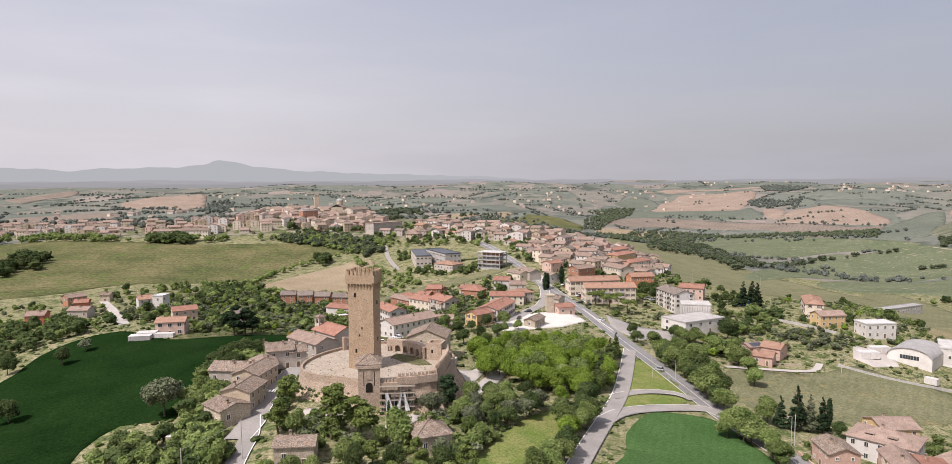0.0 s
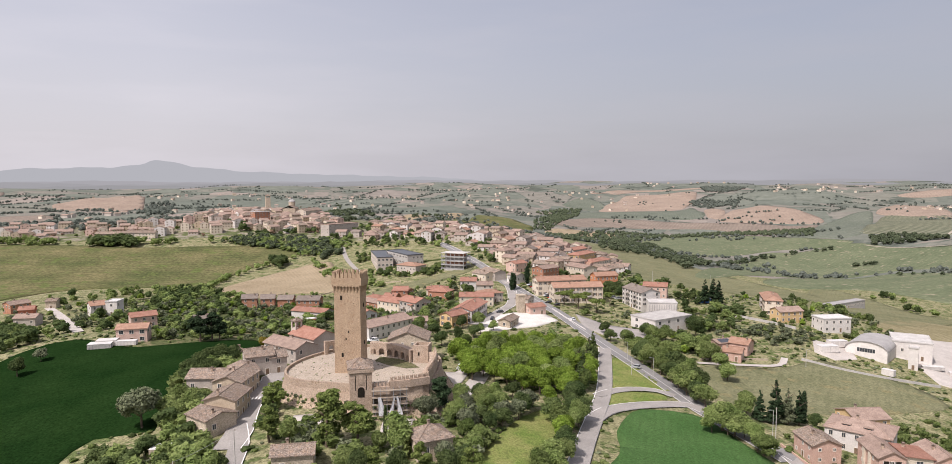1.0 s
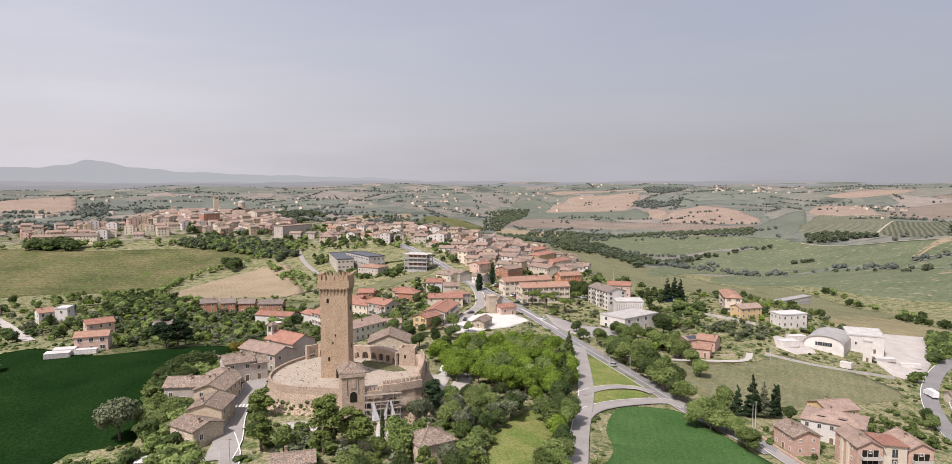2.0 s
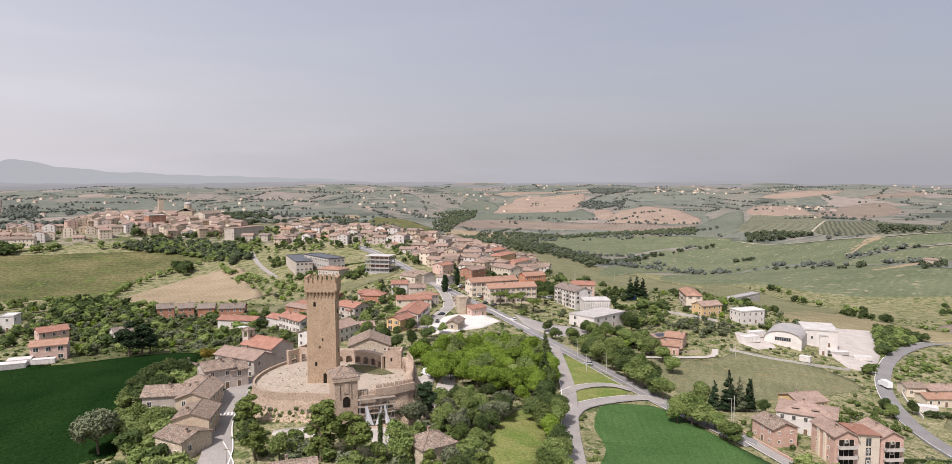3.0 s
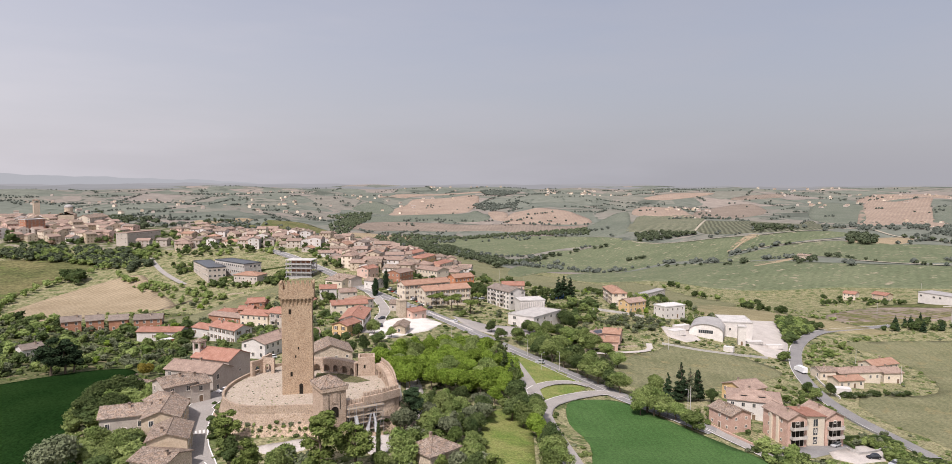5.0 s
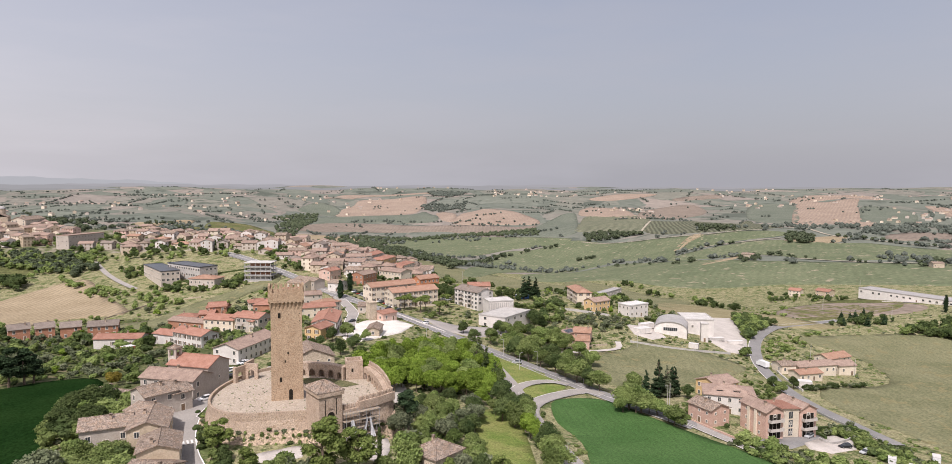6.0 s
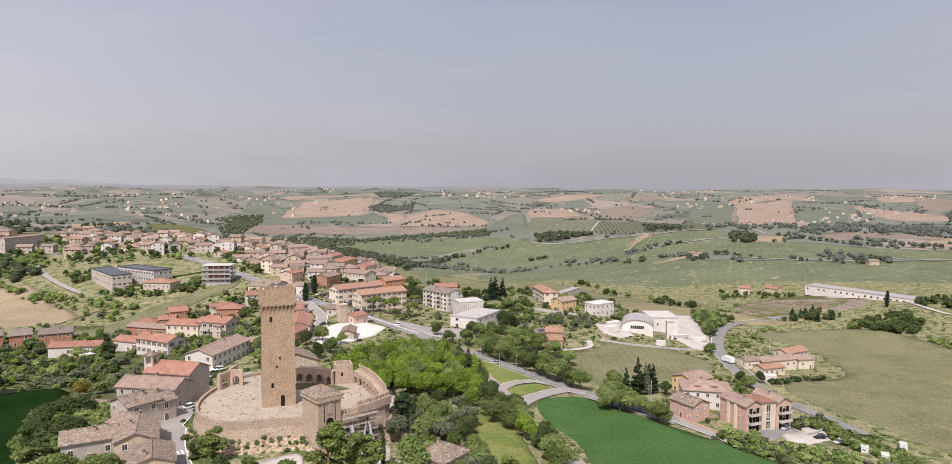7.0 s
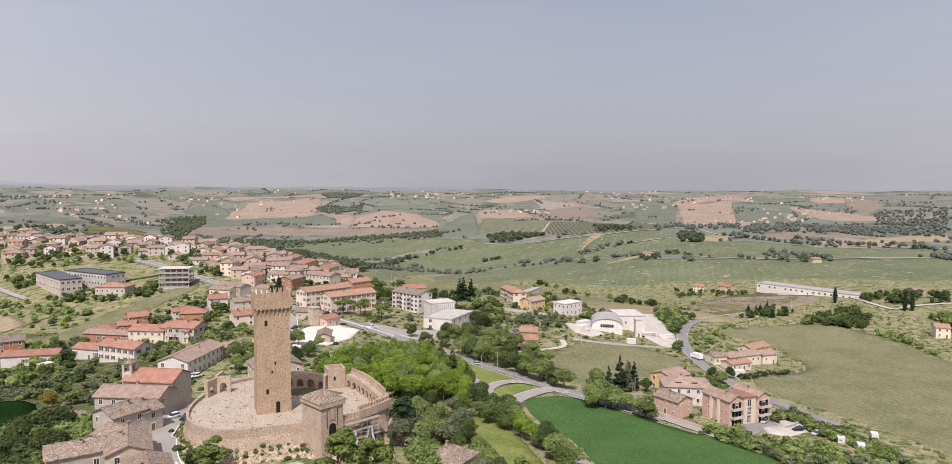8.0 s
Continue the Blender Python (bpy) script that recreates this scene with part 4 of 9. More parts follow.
TREE_LABELS = {
    ("broad", "leaf_bright"): "bright green leafy park tree with a full crown", ("broad", "leaf"): "green broadleaf tree with a rounded uneven crown",
    ("broad", "leaf_dark"): "dark green broadleaf tree with a dense crown", ("broad", "olive"): "silver-grey leafed tree with a loose tall crown",
    ("broad", "autumn"): "yellow-green flowering garden tree", ("olive", "olive"): "small grey-green olive tree",
    ("conifer", "needle"): "dark green spruce-like conifer tree", ("conifer", "olive"): "blue-grey cedar with layered boughs", ("cypress", "needle"): "slender dark green cypress tree",
    ("stone_pine", "pine"): "umbrella pine with a flat crown", ("pine", "pine"): "sunlit green pine on a bare slope", ("pine", "needle"): "dark green pine tree",
    ("bush", "leaf"): "low rounded green bush", ("bush", "leaf_dark"): "low dark green bush", ("bush", "olive"): "low grey-green aromatic bush"}
GROVE = {}


def tree(kind, leaf, x, y, height, seed=0, group="trees", z=None, wide=1.0):
    """A tree with trunk and crown; its kind's meshes are shared."""
    key = (kind, leaf, seed % 4)
    size_ref = GROVE.get(key)
    z = ground(x, y) if z is None else z
    spin = (x * 37 + y * 17) % 360
    if size_ref is None:
        vs, fs, top = crown_data(kind, 11 + seed % 4 * 5 + len(kind))
        me = bpy.data.meshes.new("crown")
        me.from_pydata(vs, [], fs)
        me.materials.append(M[leaf])
        name = {"bush": "bush", "cypress": "cypress", "stone_pine": "umbrella_pine", "conifer": "conifer", "olive": "olive_tree", "pine": "pine_tree"}.get(kind, "tree")
        ob = tagged(new(name), TREE_LABELS.get((kind, leaf), "dark green tree with a dense crown"), "bush" if kind == "bush" else "tree", group)
        part("trunk", trunk_mesh(kind, top, seed), None, ob)
        part("crown", me, None, ob)
        GROVE[key] = (ob, top)
        s = height / top
        ob.matrix_basis = pose(x, y, z, 0, 0, spin) @ Matrix.Diagonal((s * wide, s * wide, s, 1))
        return ob
    src, top = size_ref
    s = height / top
    made = copy_thing(src, pose(x, y, z, 0, 0, spin))
    made.scale = (s * wide, s * wide, s)
    made["group"] = group
    return made


NEAR = {}


def off(x, y, spots, key, room):
    """True where a place keeps that much room from all the round spots."""
    if len(NEAR.get(key, ())) != len(spots):
        NEAR[key] = np.array(spots)
    s = NEAR[key]
    return not len(s) or not (((x - s[:, 0]) ** 2 + (y - s[:, 1]) ** 2) < (s[:, 2] + room) ** 2).any()


def free(x, y, room=2.0):
    return off(x, y, FOOT, "houses", room) and off(x, y, ROADS, "roads", room * 0.6)


def scatter(poly, count, spacing, kinds, lo, hi, seed, group, room=2.0):
    """Trees spread over a piece of land, keeping off roads and houses."""
    rng = random.Random(seed)
    x0, x1 = min(p[0] for p in poly), max(p[0] for p in poly)
    y0, y1 = min(p[1] for p in poly), max(p[1] for p in poly)
    kept = []
    for _ in range(count * 12):
        if len(kept) >= count:
            break
        x, y = rng.uniform(x0, x1), rng.uniform(y0, y1)
        if not inside(x, y, poly) or not free(x, y, room):
            continue
        if any((x - a) ** 2 + (y - b) ** 2 < spacing ** 2 for a, b in kept):
            continue
        kept.append((x, y))
        kind, leaf = rng.choice(kinds)
        tree(kind, leaf, x, y, rng.uniform(lo, hi), rng.randrange(4), group, wide=rng.uniform(0.9, 1.25))


LOW_CROWNS = {}


def low_crown(kind, k):
    """A lighter crown of a kind, for masses of trees."""
    if (kind, k) not in LOW_CROWNS:
        LOW_CROWNS[kind, k] = crown_data(kind, 90 + k, 0.09)
    return LOW_CROWNS[kind, k]


def thicket(name, spots, leaf, label, category="trees", kind="far", wide=1.0):
    """A mass of trees or bushes as one mesh of many crowns. spots: (x, y, height)."""
    rng = random.Random(len(spots) * 31 + len(name))
    vs, fs = [], []
    for x, y, hgt in spots:
        cv, cf, top = low_crown(kind, rng.randrange(3))
        s, a, z = hgt / top, rng.uniform(0, math.tau), ground(x, y) - hgt * (0.12 if kind in ("broad", "far", "olive", "speck") else 0.03)
        w = s * rng.uniform(1.0, 1.5) * wide
        c, sn, o = math.cos(a), math.sin(a), len(vs)
        vs.extend((x + (p[0] * c - p[1] * sn) * w, y + (p[0] * sn + p[1] * c) * w, z + p[2] * s) for p in cv)
        fs.extend(tuple(o + i for i in f) for f in cf)
    me = bpy.data.meshes.new(name)
    me.from_pydata(vs, [], fs)
    me.materials.append(M[leaf])
    return tagged(new(name, me), label, category, kind="stuff")


def mass(poly, mix, seed, label, room=1.0):
    """Gardens and thickets too dense to count. mix: (kind, leaf, count, lowest, highest)."""
    for k, (kind, leaf, count, lo, hi) in enumerate(mix):
        name = {"bush": "bushes", "olive": "olive_grove", "tuft": "weeds"}.get(kind, "thicket")
        thicket(name, area_spots(poly, count, lo, hi, seed * 10 + k, room), leaf, label, "bushes" if kind in ("bush", "tuft") else "trees", kind)


def row_spots(pts, every, lo, hi, seed, spread=0.0, keep=1.0):
    rng = random.Random(seed)
    out = []
    for p in smooth_line([(*q, 0) for q in pts], every):
        if rng.random() < keep:
            out.append((p.x + rng.uniform(-spread, spread), p.y + rng.uniform(-spread, spread), rng.uniform(lo, hi)))
    return out


def area_spots(poly, count, lo, hi, seed, room=1.0, fields=False):
    rng = random.Random(seed)
    x0, x1 = min(p[0] for p in poly), max(p[0] for p in poly)
    y0, y1 = min(p[1] for p in poly), max(p[1] for p in poly)
    out = []
    for _ in range(count * 8):
        x, y = rng.uniform(x0, x1), rng.uniform(y0, y1)
        if inside(x, y, poly) and free(x, y, room) and (fields or not any(a < x < b and c < y < d and inside(x, y, q) for a, b, c, d, q in CLEAR)):
            out.append((x, y, rng.uniform(lo, hi)))
        if len(out) >= count:
            break
    return out


# ---- cars and street things ----
def wheel_mesh():
    bm = bmesh.new()
    tube(bm, (0, -0.1, 0), (0, 0.1, 0), 0.31, n=12)
    tube(bm, (0, -0.11, 0), (0, 0.11, 0), 0.17, n=10, mi=1)
    return meshed("wheel", bm, ["rubber", "steel"])


WHEEL = wheel_mesh()
CARS = {}


def car_meshes(paint, van):
    bm = bmesh.new()
    L, W = (5.4, 1.95) if van else (4.2, 1.72)
    belt, top = (1.15, 2.35) if van else (0.85, 1.42)
    # sections from the nose to the tail: x, floor, height, half width
    prof = [(-0.5, 0.35, 0.55, 0.82), (-0.46, 0.25, 0.68, 0.94), (-0.2, 0.22, belt, 1.0), (0.2, 0.22, belt + 0.04, 1.0), (0.46, 0.25, belt, 0.96), (0.5, 0.35, belt - 0.12, 0.86)]
    rings = []
    for u, lo, hi, w in prof:
        hw = w * W / 2
        rings.append([bm.verts.new((u * L, s * hw * k, z)) for s, k, z in ((-1, 0.92, lo), (1, 0.92, lo), (1, 1, lo + 0.3), (1, 0.95, hi), (-1, 0.95, hi), (-1, 1, lo + 0.3))])
    for a, b in zip(rings, rings[1:]):
        for k in range(6):
            j = (k + 1) % 6
            bm.faces.new((a[k], a[j], b[j], b[k]))
    bm.faces.new(list(reversed(rings[0])))
    bm.faces.new(rings[-1])
    body = meshed("body", bm, [paint])
    bm = bmesh.new()
    lo = [(-0.22 if not van else -0.32), 0.44 if not van else 0.49]
    hi = [(-0.05 if not van else -0.24), 0.33 if not van else 0.47]
    q = W / 2 * 0.9
    a = [bm.verts.new(p) for p in ((lo[0] * L, -q, belt), (lo[1] * L, -q, belt), (lo[1] * L, q, belt), (lo[0] * L, q, belt))]
    q *= 0.82
    b = [bm.verts.new(p) for p in ((hi[0] * L, -q, top), (hi[1] * L, -q, top), (hi[1] * L, q, top), (hi[0] * L, q, top))]
    for k in range(4):
        j = (k + 1) % 4
        bm.faces.new((a[k], a[j], b[j], b[k])).material_index = 1 if not van or k in (3,) else 0
    c = [bm.verts.new(v.co + Vector((0, 0, 0.05))) for v in b]
    bm.faces.new(c)
    for k in range(4):
        j = (k + 1) % 4
        bm.faces.new((b[k], b[j], c[j], c[k]))
    cabin = meshed("cabin", bm, [paint, "glass"])
    return body, cabin, L, W


def car(x, y, turn, paint="car_white", van=False, z=None, where="parked by the road"):
    key = (paint, van)
    z = ground(x, y) + 0.3 if z is None else z
    if key in CARS:
        ob = copy_thing(CARS[key], pose(x, y, z, 0, 0, turn))
        return ob
    colour = paint.replace("car_", "")
    ob = thing("van" if van else "car", x, y, z, turn, f"{colour} {'delivery van' if van else 'small hatchback car'} {where}", "van" if van else "car", "parked cars")
    body, cabin, L, W = car_meshes(paint, van)
    part("body", body, None, ob)
    part("cabin", cabin, None, ob, "cabin with dark glass")
    for sx in (-0.31, 0.30):
        for sy in (-1, 1):
            wh = part("wheel", WHEEL, None, ob)
            wh.location = (sx * L, sy * (W / 2 - 0.1), 0.31)
    CARS[key] = ob
    return ob


def lamp_post(x, y, height, turn, arm=1.4, z=None):
    ob = thing("street_lamp", x, y, ground(x, y) if z is None else z, turn, "tall grey metal street lamp with one arm", "street lamp", "street lamps")
    bm = bmesh.new()
    tube(bm, (0, 0, -0.5), (0, 0, height), 0.11, 0.06)
    tube(bm, (0, 0, height - 0.05), (arm, 0, height + 0.25), 0.05, 0.04)
    part("pole", bm, ["pole"], ob)
    bm = bmesh.new()
    box(bm, arm + 0.25, 0, height + 0.2, 0.7, 0.25, 0.12)
    part("lamp_head", bm, ["steel"], ob)
    return ob


def utility_pole(x, y, height):
    ob = thing("utility_pole", x, y, ground(x, y), 0, "plain pale utility pole carrying wires", "pole", "utility poles")
    bm = bmesh.new()
    tube(bm, (0, 0, -0.5), (0, 0, height), 0.14, 0.09)
    part("pole", bm, ["pole"], ob)
    bm = bmesh.new()
    box(bm, 0, 0, height - 0.5, 1.1, 0.1, 0.1)
    part("crossarm", bm, ["wood"], ob)
    return ob


def wire(p, q, sag):
    bm = bmesh.new()
    p, q = Vector(p), Vector(q)
    last = p
    for k in range(1, 13):
        u = k / 12
        c = p.lerp(q, u) - Vector((0, 0, sag * 4 * u * (1 - u)))
        tube(bm, last, c, 0.03, n=4)
        last = c
    return tagged(part("power_line", bm, ["steel"]), "thin sagging overhead wire", "wire", kind="structure")


# ---- distance ----
MOUNTAINS = [(-70, 150), (-36, 152), (-33, 148), (-31.5, 132), (-29, 150), (-24, 160), (-21.8, 176), (-20.8, 214), (-19.8, 200), (-18, 166), (-14, 134), (-8, 114), (0, 96), (8, 60), (30, 40)]


def mountain_line(az, seed):
    """Height of the far mountains by bearing."""
    for (a, u), (b, v) in zip(MOUNTAINS, MOUNTAINS[1:]):
        if a <= az <= b:
            f = (az - a) / (b - a)
            f = f * f * (3 - 2 * f)
            return u + (v - u) * f + 2.5 * math.sin(az * 1.9) + 1.5 * math.sin(az * 4.3)
    return 40


def ridge_line(base, wave):
    """Height of a hazy ridge by bearing, round a base height."""
    def line(az, seed):
        return base + wave * (math.sin(az * 0.21 + seed) + 0.7 * math.sin(az * 0.53 + seed * 2) + 0.45 * math.sin(az * 1.7 + seed) + 0.25 * math.sin(az * 4.1 + seed * 3))
    return line


# flat glowing backdrops; haze is their emission colour, paler with distance
far_range("far_mountains", glow("painted_haze_mountains", (0.392, 0.405, 0.42)), 4880, -60, 20, mountain_line, 0, "pale blue-grey mountains, haze painted into their glow")
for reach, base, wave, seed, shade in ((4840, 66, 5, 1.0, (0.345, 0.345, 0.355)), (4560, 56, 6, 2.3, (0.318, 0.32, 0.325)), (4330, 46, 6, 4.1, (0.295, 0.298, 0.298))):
    far_range("far_hills", glow("painted_haze_hills", shade), reach, -75, 100, ridge_line(base, wave), seed, "grey-green hills along the horizon, haze painted into their glow")

# ---- fields ----
sheet("dark_field", [(-181, 245), (-186, 275), (-183, 299), (-170, 311), (-143, 292), (-130, 288), (-98, 305), (-85, 301), (-83, 282), (-89, 255), (-96, 229), (-93, 208), (-89, 190), (-106, 191), (-109, 176), (-107, 154), (-141, 158), (-197, 224)], "dark_crop", "dark green crop field sloping away", 0.15, 8, True, category="field")
sheet("bright_field", [(56, 212), (65, 216), (78, 214), (82, 204), (85, 188), (89, 169), (92, 154), (87, 133), (21, 119), (22, 143), (40, 174), (45, 193)], "bright_crop", "bright green crop field beside the road", 0.15, 6, True, category="field")
sheet("hill_field", [(-376, 447), (-332, 455), (-303, 477), (-279, 514), (-223, 529), (-186, 520), (-175, 616), (-140, 668), (-132, 692), (-189, 717), (-253, 713), (-296, 706), (-361, 718), (-467, 739), (-522, 720), (-588, 703)], "hillside", "mown yellow-green hillside field", 0.3, 14, True, category="field")
sheet("straw_field", [(-170, 489), (-163, 556), (-137, 604), (-101, 626), (-86, 561), (-72, 487), (-84, 480), (-113, 482), (-129, 453), (-147, 464)], "straw", "pale straw-coloured harvested field", 0.3, 10, True, category="field")
sheet("strip_field", [(-61, 448), (-38, 474), (-3, 495), (24, 512), (22, 496), (-3, 475), (-28, 451), (-51, 431), (-66, 423), (-90, 427), (-81, 444)], "meadow", "long strip of mown grass below the town", 0.3, 8, True, category="field")
sheet("pasture", [(106, 275), (124, 278), (144, 277), (170, 290), (180, 280), (196, 266), (197, 244), (170, 233), (136, 223), (115, 223), (99, 225), (98, 241)], "meadow", "dry grass pasture between houses", 0.15, 8, True, category="field")
sheet("slope_meadow", [(297, 291), (352, 283), (388, 261), (383, 219), (333, 164), (257, 113), (161, 93), (164, 115), (171, 142), (179, 167), (181, 182), (202, 208), (253, 206), (291, 238), (301, 267)], "meadow", "wide dry meadow sloping down", 0.2, 10, True, category="field")
sheet("brown_plot", [(397, 368), (471, 382), (504, 352), (492, 330), (455, 314), (396, 317), (362, 328)], "hillside", "dull olive-brown grass plot", 0.3, 8, True, category="field")
sheet("meadow_field", [(253, 1278), (303, 1233), (368, 1088), (374, 868), (390, 730), (364, 590), (240, 498), (171, 490), (154, 565)], "meadow", "grass slope below the houses", 0.3, 12, True, category="field")
sheet("lawn", [(0, 161), (8, 179), (17, 196), (29, 208), (33, 198), (14, 159), (8, 147), (-4, 150)], "lawn", "grass clearing between trees", 0.14, 5, True, category="field")
sheet("verge", [(65, 272), (73, 275), (78, 254), (80, 238), (69, 237), (52, 231)], "lawn", "triangular grass verge between roads", 0.2, 5, True, category="field")
sheet("verge", [(49, 224), (58, 231), (73, 233), (74, 228), (61, 222), (46, 213)], "lawn", "grass island at the road fork", 0.2, 4, True, category="field")
sheet("piazza", [(25, 341), (37, 352), (53, 350), (57, 337), (42, 318), (21, 304), (12, 301), (11, 311)], "gravel", "white gravel square", 0.25, 5, False, category="yard")
sheet("works_yard", [(208, 306), (223, 299), (214, 270), (222, 263), (255, 291), (307, 346), (287, 353), (210, 312)], "pale_paving", "pale gravel yard of the works", 0.2, 6, False, category="yard")
sheet("works_yard", [(185, 319), (199, 310), (192, 294), (179, 291), (175, 301)], "pale_paving", "pale yard with stacked goods", 0.22, 6, False, category="yard")
sheet("forecourt", [(71, 357), (82, 336), (99, 330), (114, 336), (101, 316), (78, 311), (68, 327)], "asphalt", "asphalt forecourt beside the main road", 0.22, 6, False, category="yard")
sheet("drive", [(119, 158), (139, 161), (141, 154), (133, 149), (120, 149), (116, 154)], "pale_paving", "pale paved car park and drive", 0.22, 5, False, category="yard")
sheet("apartment_court", [(102, 166), (112, 164), (132, 164), (133, 159), (110, 156), (99, 160)], "dark_asphalt", "asphalt court beside the flats", 0.2, 5, False, category="yard")
sheet("castle_drive", [(-9, 239), (-2, 238), (4, 249), (3, 237), (-3, 216), (-8, 208)], "pale_paving", "pale gravel yard behind the castle", 0.2, 4, False, category="yard")
sheet("castle_path", [(7, 242), (11, 241), (7, 224), (1, 208), (-5, 195), (-4, 206), (0, 221)], "pale_paving", "pale gravel path down from the castle", 0.25, 3, True, category="yard")
sheet("castle_path", [(-23, 190), (-16, 190), (-17, 180), (-22, 172), (-25, 175)], "pale_paving", "pale gravel yard below the scaffold", 0.25, 3, True, category="yard")
sheet("castle_path", [(-50, 188), (-43, 188), (-38, 188), (-39, 182), (-45, 182), (-49, 184)], "pale_paving", "pale gravel terrace under the castle slope", 0.3, 3, True, category="yard")
sheet("garden_ground", [(-210, 527), (-133, 454), (-77, 462), (-47, 418), (-35, 322), (-40, 276), (-56, 237), (-59, 218), (-66, 207), (-75, 238), (-104, 294), (-143, 302)], "garden", "dark green garden ground between the houses", 0.06, 7, True, category="ground")
CLEAR.pop()

# farmland across the valley
sheet("meadow_strip", [(341, 446), (347, 373), (355, 336), (360, 300), (338, 305), (316, 317), (304, 339), (242, 348)], "straw_dry", "dry mown strip below the green hill", 0.3, 8)
sheet("brown_field", [(375, 361), (451, 380), (485, 325), (476, 302), (439, 301), (386, 327), (360, 334)], "plough_dull", "brown tilled field beside the warehouse", 0.3, 8)
sheet("grass_slope", [(431, 706), (418, 619), (390, 512), (386, 460), (269, 375), (293, 471), (360, 612)], "meadow", "pale grass slope behind the houses", 0.3, 8)
sheet("straw_field", [(-51, 1348), (42, 1924), (117, 1991), (96, 1912), (-24, 1258), (-69, 870)], "straw", "straw-coloured field on the hill behind the town", 0.35, 25)
sheet("olive_field", [(135, 1922), (191, 1984), (245, 1973), (276, 1876), (284, 1755), (106, 1249), (44, 1301)], "hillside", "olive-brown mown hill field", 0.35, 25)
sheet("ploughed_field", [(781, 2833), (871, 2936), (1015, 3193), (1372, 3333), (1256, 2970), (1096, 2686), (1005, 2601), (818, 2572), (708, 2625)], "plough", "broad brown ploughed field on a far slope", 0.35, 30)
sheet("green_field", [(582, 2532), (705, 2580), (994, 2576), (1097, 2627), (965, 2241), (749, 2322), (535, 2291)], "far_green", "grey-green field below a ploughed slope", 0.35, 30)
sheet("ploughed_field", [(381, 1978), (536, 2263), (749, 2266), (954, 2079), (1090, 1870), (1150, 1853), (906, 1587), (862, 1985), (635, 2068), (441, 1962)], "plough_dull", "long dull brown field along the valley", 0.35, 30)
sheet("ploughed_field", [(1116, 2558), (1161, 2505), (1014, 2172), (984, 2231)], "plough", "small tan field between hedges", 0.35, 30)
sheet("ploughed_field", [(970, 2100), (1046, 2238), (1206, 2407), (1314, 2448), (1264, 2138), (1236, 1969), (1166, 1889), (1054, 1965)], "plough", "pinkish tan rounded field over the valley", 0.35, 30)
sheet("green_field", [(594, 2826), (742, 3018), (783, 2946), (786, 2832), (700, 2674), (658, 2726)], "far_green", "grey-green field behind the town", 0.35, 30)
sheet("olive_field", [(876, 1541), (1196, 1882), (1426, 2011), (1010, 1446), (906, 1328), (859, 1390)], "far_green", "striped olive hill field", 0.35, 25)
sheet("straw_field", [(346, 1819), (402, 1878), (611, 1930), (550, 1836), (328, 1737)], "straw", "narrow straw strip by the wood", 0.35, 20)
sheet("ploughed_field", [(847, 3291), (1019, 3565), (1322, 3669), (1551, 3566), (1491, 3476), (1164, 3521), (859, 3238)], "plough", "pale tan field on a far ridge", 0.35, 40)
sheet("green_field", [(618, 1833), (730, 1877), (808, 1722), (834, 1477), (867, 1279), (792, 1283), (712, 1315), (554, 1252), (499, 1252), (476, 1379)], "green_hill", "green field down in the valley", 0.35, 20)
sheet("green_field", [(854, 1262), (862, 1149), (892, 976), (907, 912), (873, 921), (787, 872), (738, 841), (709, 973), (451, 872), (340, 790), (367, 870), (650, 1266), (750, 1272)], "green_hill", "green wheat field below the vineyard", 0.35, 20)
sheet("green_field", [(907, 906), (995, 845), (989, 798), (938, 789), (836, 833), (794, 865), (869, 911)], "green_hill", "green wheat field under the hilltop track", 0.35, 20)
sheet("green_field", [(822, 815), (912, 758), (928, 682), (977, 644), (974, 578), (1011, 499), (1108, 397), (1003, 366), (877, 444), (726, 537), (734, 620), (758, 704), (724, 701), (701, 782), (734, 841)], "green_hill", "green wheat field along the ridge", 0.35, 20)
sheet("green_field", [(698, 807), (683, 663), (682, 589), (752, 466), (969, 356), (696, 275), (623, 326), (584, 422), (558, 489), (517, 517), (464, 562), (454, 655), (402, 713), (434, 814), (683, 943)], "green_hill", "wide green field striped with wheel tracks", 0.35, 20)
sheet("vineyard", [(1010, 1446), (1371, 1886), (1432, 1840), (1519, 1744), (1106, 1276), (962, 1148), (951, 1241), (930, 1346)], "vines", "vineyard in straight rows on a hill", 0.35, 20)
sheet("vineyard", [(1107, 1274), (1186, 1233), (1776, 1521), (1297, 1085), (1079, 891), (960, 892), (924, 990), (962, 1138)], "vines_dark", "dark rows of vines beside a track", 0.35, 20)
sheet("bare_patch", [(907, 946), (906, 918), (848, 900), (799, 879), (804, 893)], "straw", "bare pale patch on the green hill", 0.35, 10)
sheet("bare_patch", [(648, 684), (721, 687), (698, 670), (630, 658)], "straw", "bare pale patch beside a farm", 0.35, 10)
sheet("bare_patch", [(938, 750), (1033, 723), (944, 680), (905, 740)], "straw", "bare pale patch by the hilltop trees", 0.35, 10)
sheet("far_field", [(2474, 1844), (2567, 1771), (2744, 1746), (2439, 1556), (1409, 886), (1300, 877), (1354, 958), (1293, 1002)], "plough", "pinkish tan field on a far hill", 0.35, 30)
sheet("far_field", [(2375, 1978), (2449, 1840), (2150, 1605), (1822, 1384), (1818, 1554)], "far_green", "grey-green far field", 0.35, 30)
sheet("far_field", [(2395, 1522), (2484, 1490), (2366, 1318), (2098, 1164), (1372, 851)], "far_green", "grey-green far field crossed by a track", 0.35, 30)
